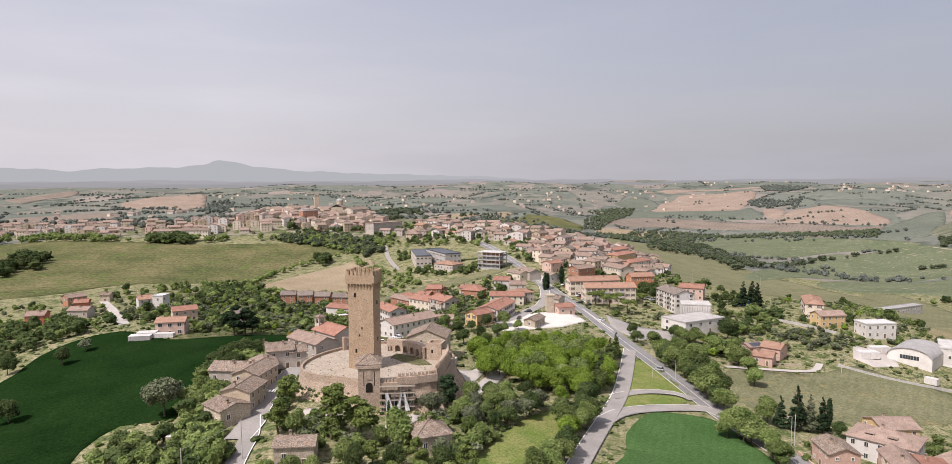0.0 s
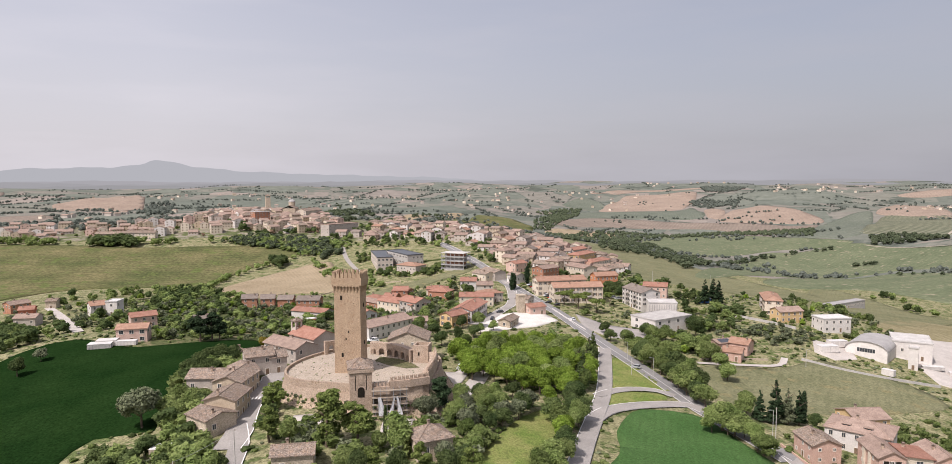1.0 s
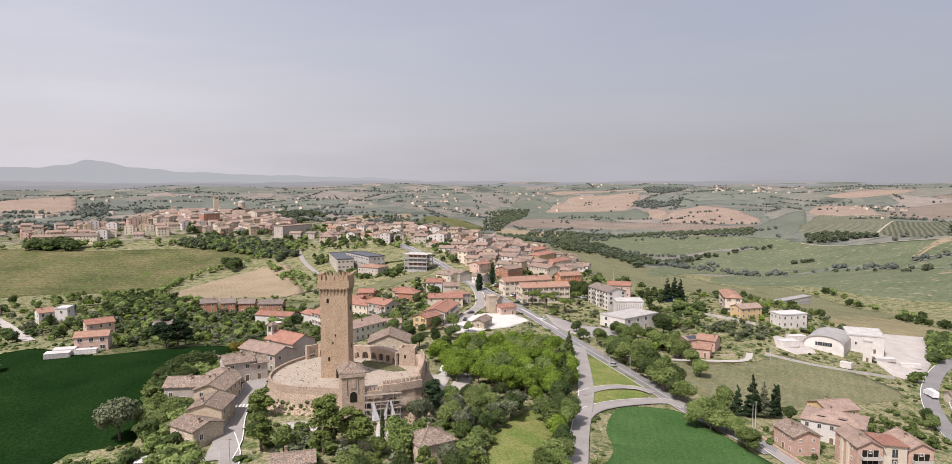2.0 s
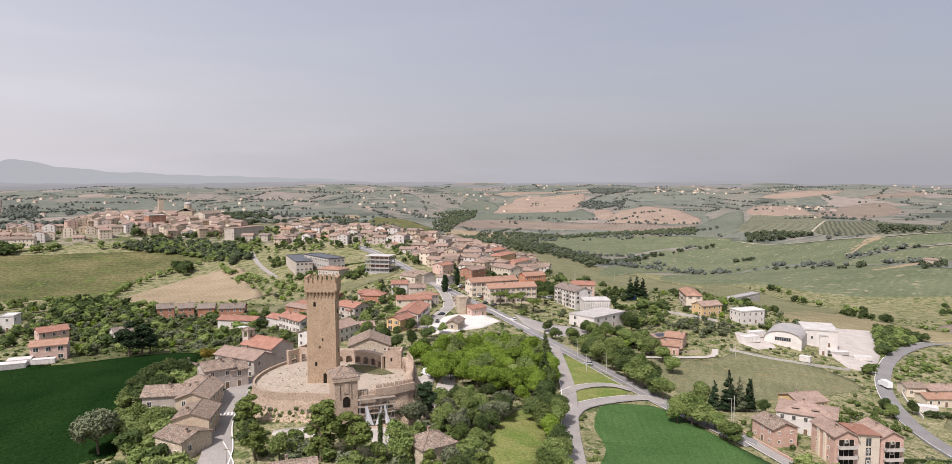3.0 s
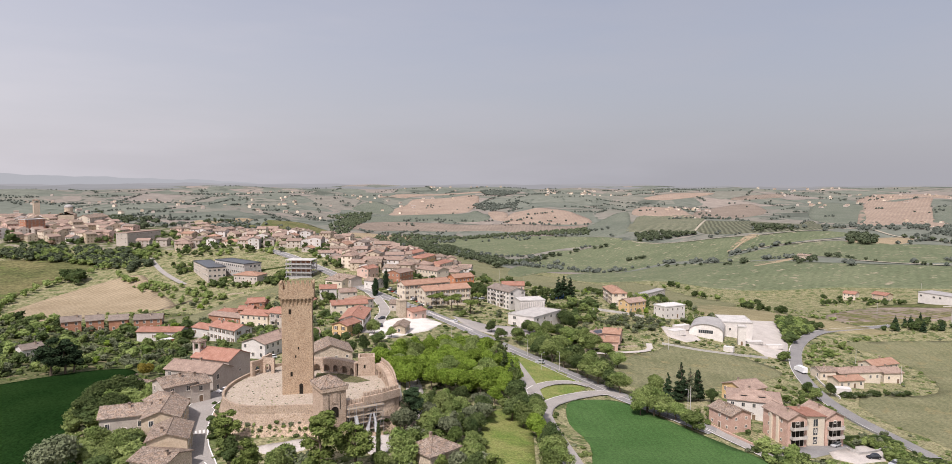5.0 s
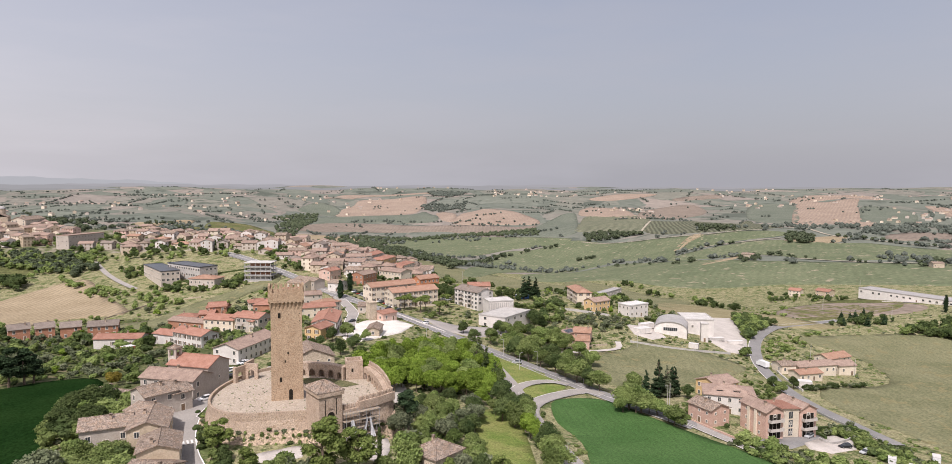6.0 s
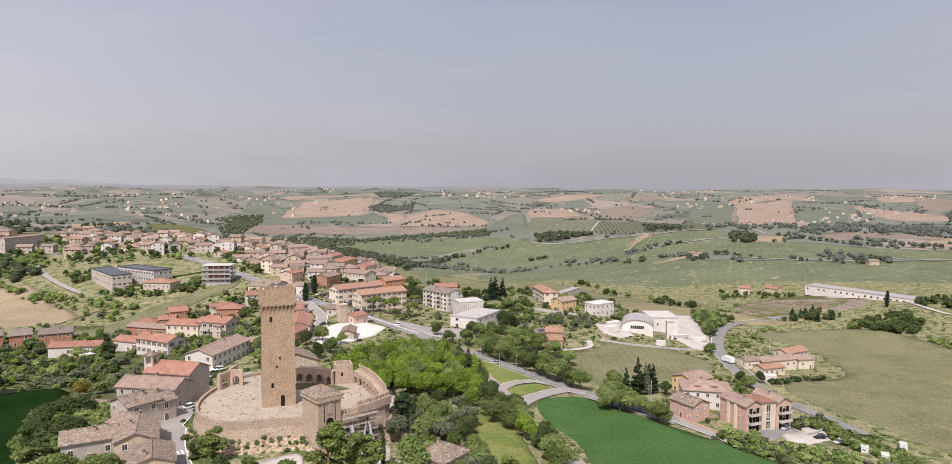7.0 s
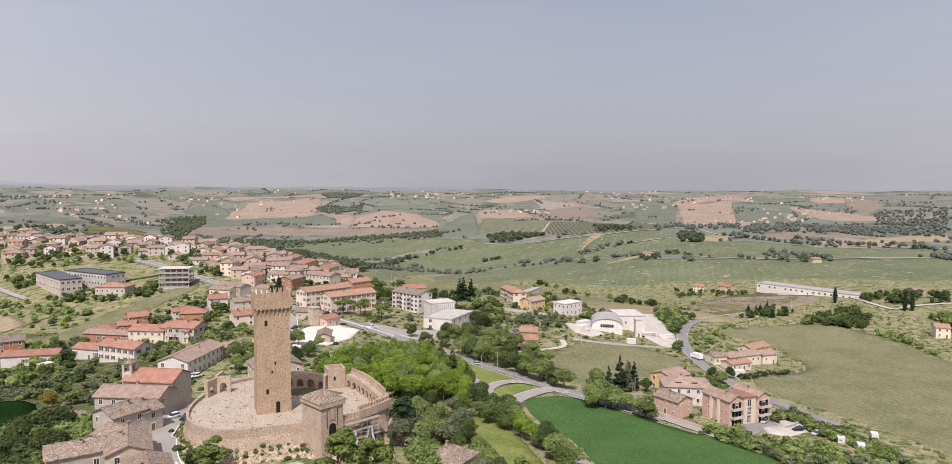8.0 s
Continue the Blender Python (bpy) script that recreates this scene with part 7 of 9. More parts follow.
house(122.4, 555.9, 47.5, 29.7, 12.0, 7.2, 1.8, "hip", "yellow", "tile_red", "two-storey yellow plaster house with red tile roof", "house", "blocks by the main road", "plain", name="house")
house(128.1, 527.6, 43.7, 27.9, 11.0, 6.8, 1.7, "hip", "cream", "tile_red", "two-storey cream plaster house with red tile roof", "house", "blocks by the main road", "plain", name="house")
house(104.2, 480.8, -66.6, 22.3, 12.0, 7.2, 1.8, "gable", "cream", "tile_brown", "two-storey cream plaster house with brown tile roof", "house", "blocks by the main road", "plain", name="house")
house(126.3, 592.9, 47.4, 25.1, 11.0, 6.8, 1.7, "gable", "beige", "tile_red", "two-storey beige plaster house with red tile roof", "house", "blocks by the main road", "plain", name="house")
house(-48.2, 573.7, -80.2, 53.3, 13.0, 8.5, 0.0, "flat", "beige", "solar", "school wing in brick and plaster with dark panel roof", "school", "school and villas below the town", "wide", rows=2, name="school")
house(-28.0, 558.4, -64.8, 43.7, 14.0, 8.5, 0.0, "flat", "concrete", "solar", "long school wing with glazed front and panel roof", "school", "school and villas below the town", "wide", rows=2, name="school")
house(-21.9, 522.2, -38.3, 19.1, 13.0, 5.4, 1.8, "hip", "beige", "tile_orange", "beige villa with broad orange hip roof", "villa", "school and villas below the town", "plain", name="villa")


def open_frame_block(x, y, turn, L, D, floors):
    ob = thing("unfinished_building", x, y, ground(x, y), turn, "unfinished concrete frame building with open floors", "building", "school and villas below the town")
    FOOT.append((x, y, max(L, D) / 2))
    for f in range(floors + 1):
        bm = bmesh.new()
        box(bm, 0, 0, f * 3.1 - 0.3 if f else -3, L + 0.8, D + 0.8, 0.35 if f else 3.0)
        part("floor_slab", bm, ["concrete" if f < floors else "flat_roof"], ob)
    for f in range(floors):
        for i in range(6):
            for j in range(3):
                bm = bmesh.new()
                box(bm, (i / 5 - 0.5) * (L - 0.6), (j / 2 - 0.5) * (D - 0.6), f * 3.1, 0.4, 0.4, 2.85)
                part("column", bm, ["concrete"], ob)
        bm = bmesh.new()
        box(bm, 0, 0, f * 3.1, L * 0.7, D * 0.55, 2.85)
        part("core_wall", bm, ["redbrick" if f % 2 else "concrete"], ob)
        bm = bmesh.new()
        box(bm, 0, -D / 2 - 0.3, f * 3.1, L + 0.6, 0.08, 0.9)
        part("railing", bm, ["steel"], ob)
    return ob


open_frame_block(12.9, 511.2, -28.4, 18.8, 13.0, 4)
slope_house = house(193.7, 376.0, -112.1, 26.8, 9.5, 8.4, 1.8, "hip", "cream", "tile_orange", "cream three-storey house with orange hip roof", "house", "houses on the right-hand slope", "shuttered", rows=3, name="house")
add_balconies(slope_house, 0, [0], [3.0, 5.8])
house(190.1, 352.6, 8.6, 14.5, 9.0, 6.0, 1.8, "gable", "yellow", "tile_brown", "yellow house with brown roof", "house", "houses on the right-hand slope", "plain", name="house")
house(330.6, 510.5, 24.5, 46.7, 8.0, 4.5, 0.0, "flat", "concrete", "metal_roof", "long low grey shed", "shed", "houses on the right-hand slope", "plain", name="shed")
house(207.0, 337.8, 2.9, 15.9, 10.0, 7.2, 0.0, "flat", "white", "white_roof", "white house with flat white roof", "house", "houses on the right-hand slope", "plain", name="house")
house(136.8, 298.4, -44.2, 8.7, 9.0, 5.0, 1.8, "gable", "pinkbrick", "tile_orange", "villa with stepped tan tile roofs", "villa", "houses on the right-hand slope", "plain", name="villa")
house(128.3, 288.9, -35.4, 8.2, 8.0, 4.0, 1.6, "gable", "pinkbrick", "tile_orange", "low wing of the villa with tan tile roof", "villa", "houses on the right-hand slope", "plain", name="villa")
solar_wing = house(128.5, 301.8, 13.9, 9.0, 8.0, 4.2, 1.0, "gable", "pinkbrick", "tile_brown", "villa wing carrying solar panels", "villa", "houses on the right-hand slope", "plain", name="villa")
add_solar(solar_wing, 0, -2.3, 4.95, 6.0, 3.4, 14)
house(228.8, 307.1, -33.0, 16.5, 20.0, 8.5, 0.0, "flat", "white", "flat_roof", "white industrial works with flat roof", "works", "houses on the right-hand slope", "plain", rows=1, gap=7.0, name="works")
house(216.0, 288.5, -40.2, 3.9, 5.0, 10.0, 0.0, "flat", "white", "flat_roof", "white tower of the works", "works", "houses on the right-hand slope", "plain", rows=1, gap=7.0, name="works")


def barrel_hall(x, y, turn, width, length, spring, rise, label):
    ob = thing("barrel_hall", x, y, ground(x, y), turn, label, "hall")
    n = 16
    arc = [(width / 2 * math.cos(math.pi * k / n), spring + rise * math.sin(math.pi * k / n)) for k in range(n + 1)]
    bm = bmesh.new()
    solid(bm, [(-length / 2, width / 2, -2)] + [(-length / 2, u, z - 0.1) for u, z in arc] + [(-length / 2, -width / 2, -2)], (length, 0, 0))
    part("wall", bm, ["white"], ob)
    bm = bmesh.new()
    arc2 = [(u * 1.03, z + 0.25) for u, z in arc]
    solid(bm, [(-length / 2 - 0.5, u, z) for u, z in arc] + [(-length / 2 - 0.5, u, z) for u, z in reversed(arc2)], (length + 1, 0, 0))
    part("roof", bm, ["metal_roof"], ob, "curved grey sheet roof")
    for k in range(7):
        bm = bmesh.new()
        box(bm, -length / 2 - 0.05, -3.3 + k * 1.1, spring * 0.75, 0.12, 1.0, 1.8)
        part("window", bm, ["glass"], ob)
    return ob


barrel_hall(207.0, 305.0, 42.0, 18.0, 22.0, 3.6, 4.2, "white hall with curved grey barrel roof")
house(102.9, 183.6, -93.1, 10.6, 8.5, 5.8, 1.6, "gable", "pinkbrick", "tile_old", "pink brick house with old tile roof and porch", "house", "flats and villas by the lane", "small", name="house")
hip_villa = house(122.3, 191.8, -44.3, 17.8, 13.0, 7.0, 2.0, "hip", "white", "tile_pink", "pale villa with pinkish tan hip roof", "villa", "flats and villas by the lane", "plain", name="villa")
for u in (-3.4, 2.6):
    bm = bmesh.new()
    box(bm, 0, 0, 0, 2.4, 0.9, 0.75)
    box(bm, 0, -0.02, 0.75, 2.7, 1.5, 0.12, 1)
    box(bm, 0, -0.47, 0.15, 2.0, 0.06, 0.5, 2)
    dormer = set_on_wall("dormer", meshed("dormer", bm, ["white", "tile_pink", "glass"]), hip_villa, u, -3.9, 7.55, 0)
house(133.0, 206.5, 0.6, 11.7, 11.0, 6.6, 1.8, "gable", "yellow", "tile_pink", "yellow villa with tan roofs", "villa", "flats and villas by the lane", "plain", name="villa")
flats = house(112.8, 169.8, 78.0, 12.5, 6.9, 9.2, 1.7, "gable", "pinkbrick", "tile_pink", "pink brick flats with gabled tile roof and curved balconies", "apartment block", "flats and villas by the lane", "small", rows=3, gap=4.0, chimney=1, door=False, name="apartment_block")
add_balconies(flats, 270, [0], [2.9, 5.9], BALCONY_WIDE)
add_balcony_doors(flats, 270, [0.1, 3.0, 6.0], 4.6)
for k in range(2):
    bm = bmesh.new()
    box(bm, -1.5 + k * 3.4, 0, 0, 1.1, 0.5, 8.8)
    pilaster = part('pilaster', bm, ['cream'], flats)
    pilaster.location = (0, DIMS[flats.name][1] / 2 + 0.2, 0)
stair_block = house(119.8, 167.4, 78.0, 8.6, 6.8, 9.6, 0.6, "shed", "cream", "tile_red", "cream stair block with red roof between the flats", "apartment block", "flats and villas by the lane", "small", rows=3, gap=4.0, chimney=1, door=False, name="apartment_block")
bm = bmesh.new()
for k in range(3):
    box(bm, 0, 0, 0.8 + k * 2.9, 1.7, 0.14, 2.3)
    for u in (-0.85, 0.0, 0.85):
        box(bm, u, -0.08, 0.8 + k * 2.9, 0.08, 0.06, 2.3, 1)
set_on_wall("stair_window", meshed("stair_window", bm, ["glass", "frame"]), stair_block, -DIMS[stair_block.name][0] / 2, 0, 0, 270)
flats = house(127.4, 167.6, 78.0, 11.7, 6.9, 9.6, 1.7, "gable", "pinkbrick", "tile_pink", "pink brick flats with gabled tile roof and balconies", "apartment block", "flats and villas by the lane", "small", rows=3, gap=4.0, chimney=1, door=False, name="apartment_block")
add_balconies(flats, 270, [0], [2.9, 5.9], BALCONY_WIDE)
add_balcony_doors(flats, 270, [0.1, 3.0, 6.0], 4.6)
house(262.0, 241.1, -4.1, 17.3, 9.0, 5.6, 1.8, "gable", "cream", "tile_orange", "two-storey cream plaster house with orange tile roof", "house", "farm houses", "plain", name="house")
house(232.1, 232.8, -15.7, 21.9, 9.0, 4.9, 1.5, "gable", "cream", "tile_brown", "one-storey cream plaster house with brown tile roof", "house", "farm houses", "plain", name="house")
house(251.3, 229.0, -19.2, 9.7, 9.0, 5.2, 1.6, "gable", "cream", "tile_brown", "one-storey cream plaster house with brown tile roof", "house", "farm houses", "plain", name="house")
house(215.7, 236.7, -19.8, 7.8, 8.0, 4.4, 1.2, "gable", "cream", "tile_old", "one-storey cream plaster house with weathered tile roof", "house", "farm houses", "plain", name="house")
house(216.5, 225.4, -14.4, 13.0, 8.0, 3.6, 1.2, "gable", "cream", "tile_orange", "one-storey cream plaster house with orange tile roof", "house", "farm houses", "plain", name="house")
house(503.4, 435.3, -73.9, 10.6, 10.0, 5.6, 1.8, "gable", "cream", "tile_red", "two-storey cream plaster house with red tile roof", "house", "farm houses", "plain", name="house")
house(505.1, 406.4, -86.1, 12.8, 10.0, 5.6, 1.8, "gable", "ochre", "tile_red", "two-storey ochre plaster house with red tile roof", "house", "farm houses", "plain", name="house")
house(403.3, 191.0, -57.7, 8.1, 11.0, 6.6, 1.8, "gable", "cream", "tile_orange", "two-storey cream plaster house with orange tile roof", "house", "farm houses", "plain", name="house")
house(544.2, 251.8, -40.6, 9.1, 10.0, 5.5, 1.5, "gable", "stone", "tile_old", "two-storey old stone house with weathered tile roof", "house", "farm houses", "plain", name="house")
house(505.2, 323.7, -90.5, 91.6, 18.0, 5.2, 0.0, "flat", "white", "metal_roof", "long white warehouse with grey roof", "warehouse", "farm houses", "wide", rows=1, gap=5.0, name="warehouse")
house(709.3, 657.1, -72.4, 16.7, 10.0, 5.5, 1.5, "gable", "stone", "tile_old", "two-storey old stone house with weathered tile roof", "house", "farm houses", "plain", name="house")
house(741.7, 429.0, -36.4, 11.6, 10.0, 5.5, 1.5, "gable", "stone", "tile_old", "two-storey old stone house with weathered tile roof", "house", "farm houses", "plain", name="house")
house(-198.9, 391.4, 36.2, 7.6, 9.0, 6.4, 1.8, "gable", "white", "tile_orange", "white house with orange roof and modern wing", "house", "houses beside the dark field", "plain", name="house")
house(-189.2, 392.0, -2.3, 6.3, 8.0, 8.0, 0.0, "flat", "white", "white_roof", "white modern wing with flat roof", "house", "houses beside the dark field", "plain", name="house")
house(-140.6, 301.1, 10.0, 12.4, 8.5, 6.2, 1.4, "gable", "pink", "tile_orange", "pink house with orange tile roof", "house", "houses beside the dark field", "wide", name="house")
house(-155.4, 346.9, 30.8, 11.9, 9.0, 6.0, 1.6, "gable", "pink", "tile_red", "two-storey pink plaster house with red tile roof", "house", "houses beside the dark field", "plain", name="house")
house(-262.7, 426.6, 54.0, 11.4, 10.0, 5.8, 1.6, "gable", "redbrick", "tile_brown", "two-storey red brick house with brown tile roof", "house", "houses beside the dark field", "plain", name="house")
house(-241.1, 399.5, 18.3, 7.5, 9.0, 5.0, 1.4, "gable", "red", "tile_red", "red plaster house with red tile roof", "house", "houses beside the dark field", "plain", name="house")
house(-222.2, 366.6, 5.9, 10.4, 9.0, 4.8, 1.4, "gable", "beige", "tile_brown", "one-storey beige plaster house with brown tile roof", "house", "houses beside the dark field", "plain", name="house")
house(-238.5, 354.3, 15.0, 9.0, 10.0, 5.2, 1.6, "gable", "red", "tile_brown", "red plaster house with brown roof", "house", "houses beside the dark field", "plain", name="house")
house(-248.4, 439.5, 10.9, 6.0, 8.0, 4.8, 1.2, "gable", "stone", "tile_old", "one-storey old stone house with weathered tile roof", "house", "houses beside the dark field", "plain", name="house")
panel_house = house(-127.3, 350.7, 27.2, 8.0, 9.0, 4.8, 1.4, "gable", "white", "tile_grey", "white house with dark grey roof", "house", "houses beside the dark field", "plain", name="house")
add_solar(panel_house, 0, -2.4, 5.4, 9.0, 3.6, 16)

# ---- the hill town ----
def town(poly, count, spacing, base_turn, tall, seed, group, joined=None):
    """Close-set houses over a quarter of the town; joined: far ones go into that mesh."""
    rng = random.Random(seed)
    x0, x1 = min(p[0] for p in poly), max(p[0] for p in poly)
    y0, y1 = min(p[1] for p in poly), max(p[1] for p in poly)
    made = 0
    for _ in range(count * 40):
        x, y = rng.uniform(x0, x1), rng.uniform(y0, y1)
        if made >= count or not inside(x, y, poly):
            continue
        L, D = rng.uniform(9, 15), rng.uniform(8, 11)
        if any((x - a) ** 2 + (y - b) ** 2 < max(spacing, r + 2.8) ** 2 for a, b, r in FOOT) or any((x - a) ** 2 + (y - b) ** 2 < (r + 7) ** 2 for a, b, r in ROADS):
            continue
        made += 1
        storeys = rng.choice(tall)
        wall = rng.choice(("cream", "beige", "ochre", "pink", "white", "beige", "stone", "white", "beige"))
        tile = rng.choice(("tile_old", "tile_brown", "tile_pink", "tile_grey", "tile_brown", "tile_old", "tile_pink", "tile_orange"))
        if joined is not None:
            FOOT.append((x, y, L / 2))
            e, rise = storeys * 3.0, rng.uniform(1.5, 2.2)
            m = Matrix.Translation((x, y, ground(x, y))) @ Matrix.Rotation(radians(base_turn + rng.choice((0, 90)) + rng.uniform(-14, 14)), 4, "Z")
            run = m.to_3x3() @ Vector((L, 0, 0))
            solid(joined, [m @ Vector(p) for p in ((-L / 2, -D / 2, -3), (-L / 2, D / 2, -3), (-L / 2, D / 2, e), (-L / 2, 0, e + rise), (-L / 2, -D / 2, e))], run, rng.randrange(6))
            solid(joined, [m @ Vector(p) for p in ((-L / 2, -D / 2 - 0.5, e - 0.2), (-L / 2, 0, e + rise), (-L / 2, D / 2 + 0.5, e - 0.2), (-L / 2, D / 2 + 0.5, e + 0.15), (-L / 2, 0, e + rise + 0.35), (-L / 2, -D / 2 - 0.5, e + 0.15))], run, 6 + rng.randrange(4))
            for s in range(storeys):
                for side in (-1, 1):
                    for j in range(int(L / 3.2)):
                        solid(joined, [m @ Vector((-L / 2 + 1.3 + j * 3.2 + u, side * (D / 2 + 0.04), s * 3 + v)) for u, v in ((0, 0.9), (1.0, 0.9), (1.0, 2.3), (0, 2.3))], m.to_3x3() @ Vector((0, -side * 0.1, 0)), 10)
                    for j in range(2):
                        solid(joined, [m @ Vector((side * (L / 2 + 0.04), -D / 4 + j * D / 2 - 0.5 + u, s * 3 + v)) for u, v in ((0, 0.9), (1.0, 0.9), (1.0, 2.3), (0, 2.3))], m.to_3x3() @ Vector((-side * 0.1, 0, 0)), 10)
            continue
        words = {"cream": "cream plaster", "beige": "beige plaster", "ochre": "ochre plaster", "pink": "pink plaster", "white": "white plaster", "redbrick": "red brick", "stone": "old stone"}
        roofs = {"tile_old": "weathered tile", "tile_grey": "grey-brown tile", "tile_pink": "pinkish tile", "tile_brown": "brown tile", "tile_red": "red tile", "tile_orange": "orange tile"}
        house(x, y, base_turn + rng.choice((0, 90)) + rng.uniform(-14, 14), L, D, storeys * 3.0, rng.uniform(1.5, 2.2), rng.choice(("gable", "gable", "hip")), wall, tile,
              f"{words[wall]} town house with {roofs[tile]} roof", "house", group, "plain", storeys, gap=3.4, chimney=rng.choice((0, 1)), door=False, far=True)


sheet("town_ground", [(-700, 800), (-480, 760), (-300, 745), (-200, 770), (-120, 730), (-60, 690), (30, 600), (60, 520), (130, 500), (170, 560), (200, 700), (160, 860), (60, 980), (-100, 960), (-220, 1000), (-420, 930), (-640, 980)],
      "town_ground", "gardens, yards and lanes between the town houses", 0.08, 20, category="ground")
CLEAR.pop()
far_town = bmesh.new()
town([(-742, 953), (-670, 1004), (-483, 897), (-314, 844), (-261, 848), (-230, 767), (-240, 755), (-339, 760), (-407, 755), (-513, 767), (-606, 778)], 150, 9, 20, (1, 2, 2, 3), 1, "houses at the edge of the hill town", far_town)
town([(-300, 860), (-239, 795), (-148, 781), (-116, 830), (-141, 882), (-230, 990), (-320, 950)], 150, 7, 35, (2, 2, 3, 3), 2, "old houses on the hilltop", far_town)
town([(-131, 768), (-92, 774), (-26, 1162), (79, 1125), (46, 605), (44, 561), (24, 573), (2, 626), (-28, 658), (-63, 684), (-96, 709)], 120, 8, -25, (1, 2, 2, 3), 3, "houses along the town road")
town([(38, 566), (48, 600), (110, 660), (160, 600), (150, 520), (112, 468), (91, 480), (60, 500)], 95, 8, -30, (1, 2, 2, 3), 4, "houses along the town road")
town([(-70, 723), (-45, 900), (60, 900), (140, 760), (160, 640), (110, 570), (71, 575), (24, 600), (-30, 675)], 110, 9, -25, (1, 2, 2, 3), 5, "houses along the town road", far_town)
tagged(part("hill_town_houses", far_town, ["cream", "beige", "ochre", "pink", "white", "stone", "tile_old", "tile_pink", "tile_pink", "tile_brown", "shutter"]), "close-set cream and beige houses of the far hill town", "houses", kind="stuff")

bell_tower(-219.0, 909.0, 20.0, "stone", 6.0, 27.0, "tall stone bell tower on the hilltop")


def dome_church(x, y):
    ob = thing("domed_church", x, y, ground(x, y), 0, "stone church with a round drum and dome", "church")
    bm = bmesh.new()
    box(bm, 0, 0, -3, 16, 24, 15)
    part("nave", bm, ["stone"], ob)
    r = part("roof", roof_mesh("gable", 24, 16, 3.5, 0.5, "tile_old"), None, ob)
    r.matrix_basis = pose(0, 0, 12, 0, 0, 90)
    bm = bmesh.new()
    tube(bm, (0, 8, 10), (0, 8, 20), 4.4, n=16)
    part("drum", bm, ["stone"], ob)
    bm = bmesh.new()
    bmesh.ops.create_uvsphere(bm, u_segments=16, v_segments=8, radius=4.7)
    for v in bm.verts:
        v.co.z = max(v.co.z, 0) * 0.7
    d = part("dome", bm, ["metal_roof"], ob, "low grey dome")
    d.location = (0, 8, 20)
    return ob


dome_church(-187.8, 903.4)

house(-207.5, 817.9, 39.1, 19.2, 12.0, 17.0, 0.0, "flat", "redbrick", "flat_roof", "tall brick block of flats with balconies", "apartment block", "houses on the hilltop", "plain", rows=6, gap=3.5, name="apartment_block")
house(-107.9, 773.6, 49.8, 44.7, 14.0, 11.0, 0.0, "flat", "beige", "tile_brown", "long beige town building in rows of windows", "town hall", "houses on the hilltop", "plain", rows=3, gap=3.5, name="town_hall")
house(-160.2, 884.0, 68.9, 41.6, 14.0, 12.0, 3.0, "gable", "cream", "tile_old", "four-storey cream plaster house with weathered tile roof", "house", "houses on the hilltop", "plain", name="house")
house(-348.6, 746.5, 1.1, 30.7, 11.0, 8.0, 2.0, "gable", "ochre", "tile_old", "long ochre apartment block at the town edge", "apartment block", "houses on the hilltop", "plain", name="apartment_block")
house(-318.2, 747.9, 4.1, 30.2, 11.0, 8.0, 2.0, "gable", "cream", "tile_old", "long cream apartment block at the town edge", "apartment block", "houses on the hilltop", "plain", name="apartment_block")

# ---- trees ----
tree("pine", "pine", -56.9, 193.9, 9.0, 1, "pines before the castle", wide=1.35)
tree("pine", "pine", -53.3, 172.8, 10.0, 2, "pines before the castle", wide=1.35)
tree("broad", "leaf", -47.7, 169.6, 8.0, 3, "pines before the castle")
tree("pine", "pine", -37.9, 167.6, 15.0, 0, "pines before the castle", wide=1.35)
tree("pine", "pine", -30.1, 166.2, 12.5, 1, "pines before the castle", wide=1.35)
tree("broad", "leaf", -24.6, 163.3, 6.0, 2, "pines before the castle")
tree("broad", "leaf", -19.8, 163.3, 11.0, 3, "pines before the castle")
tree("pine", "needle", -9.2, 189.4, 11.5, 0, "pines before the castle", wide=1.35)
tree("cypress", "leaf_dark", -23.3, 170.7, 9.0, 1, "pines before the castle", wide=0.8)
tree("broad", "olive", -12.7, 183.3, 8.5, 2, "pines before the castle")
tree("broad", "olive", -9.2, 191.4, 9.0, 3, "pines before the castle")
tree("broad", "olive", -8.5, 156.4, 7.0, 0, "pines before the castle")
tree("broad", "olive", -12.7, 195.1, 6.0, 1, "pines before the castle")
tree("broad", "olive", -93.5, 193.1, 13.5, 2, "trees by the dark field", wide=1.1)
tree("broad", "leaf_dark", -165.6, 259.1, 8.0, 3, "trees in the dark field", wide=1.15)
tree("olive", "olive", -166.2, 275.9, 6.5, 0, "trees in the dark field", wide=1.15)
tree("broad", "leaf_dark", -147.6, 202.7, 8.5, 1, "trees in the dark field", wide=1.15)
tree("broad", "leaf_dark", -185.6, 255.9, 8.0, 2, "trees in the dark field", wide=1.15)
tree("pine", "needle", -111.6, 299.1, 14.0, 3, "dark pines in the gardens", wide=1.35)
tree("pine", "needle", -107.5, 302.0, 13.0, 0, "dark pines in the gardens", wide=1.35)
tree("pine", "needle", -104.9, 304.0, 11.0, 1, "dark pines in the gardens", wide=1.35)
tree("broad", "autumn", -80.4, 281.8, 6.0, 2, "garden trees")
tree("broad", "autumn", -78.3, 288.9, 4.5, 3, "garden trees")
tree("conifer", "needle", 159.9, 391.4, 15.0, 0, "pines above the slope", wide=1.15)
tree("conifer", "needle", 167.2, 388.3, 15.0, 1, "pines above the slope", wide=1.15)
tree("conifer", "needle", 168.2, 398.0, 15.0, 2, "pines above the slope", wide=1.15)
tree("stone_pine", "pine", 76.0, 388.9, 9.5, 3, "umbrella pines by the road")
tree("stone_pine", "pine", 82.0, 377.6, 9.5, 0, "umbrella pines by the road")
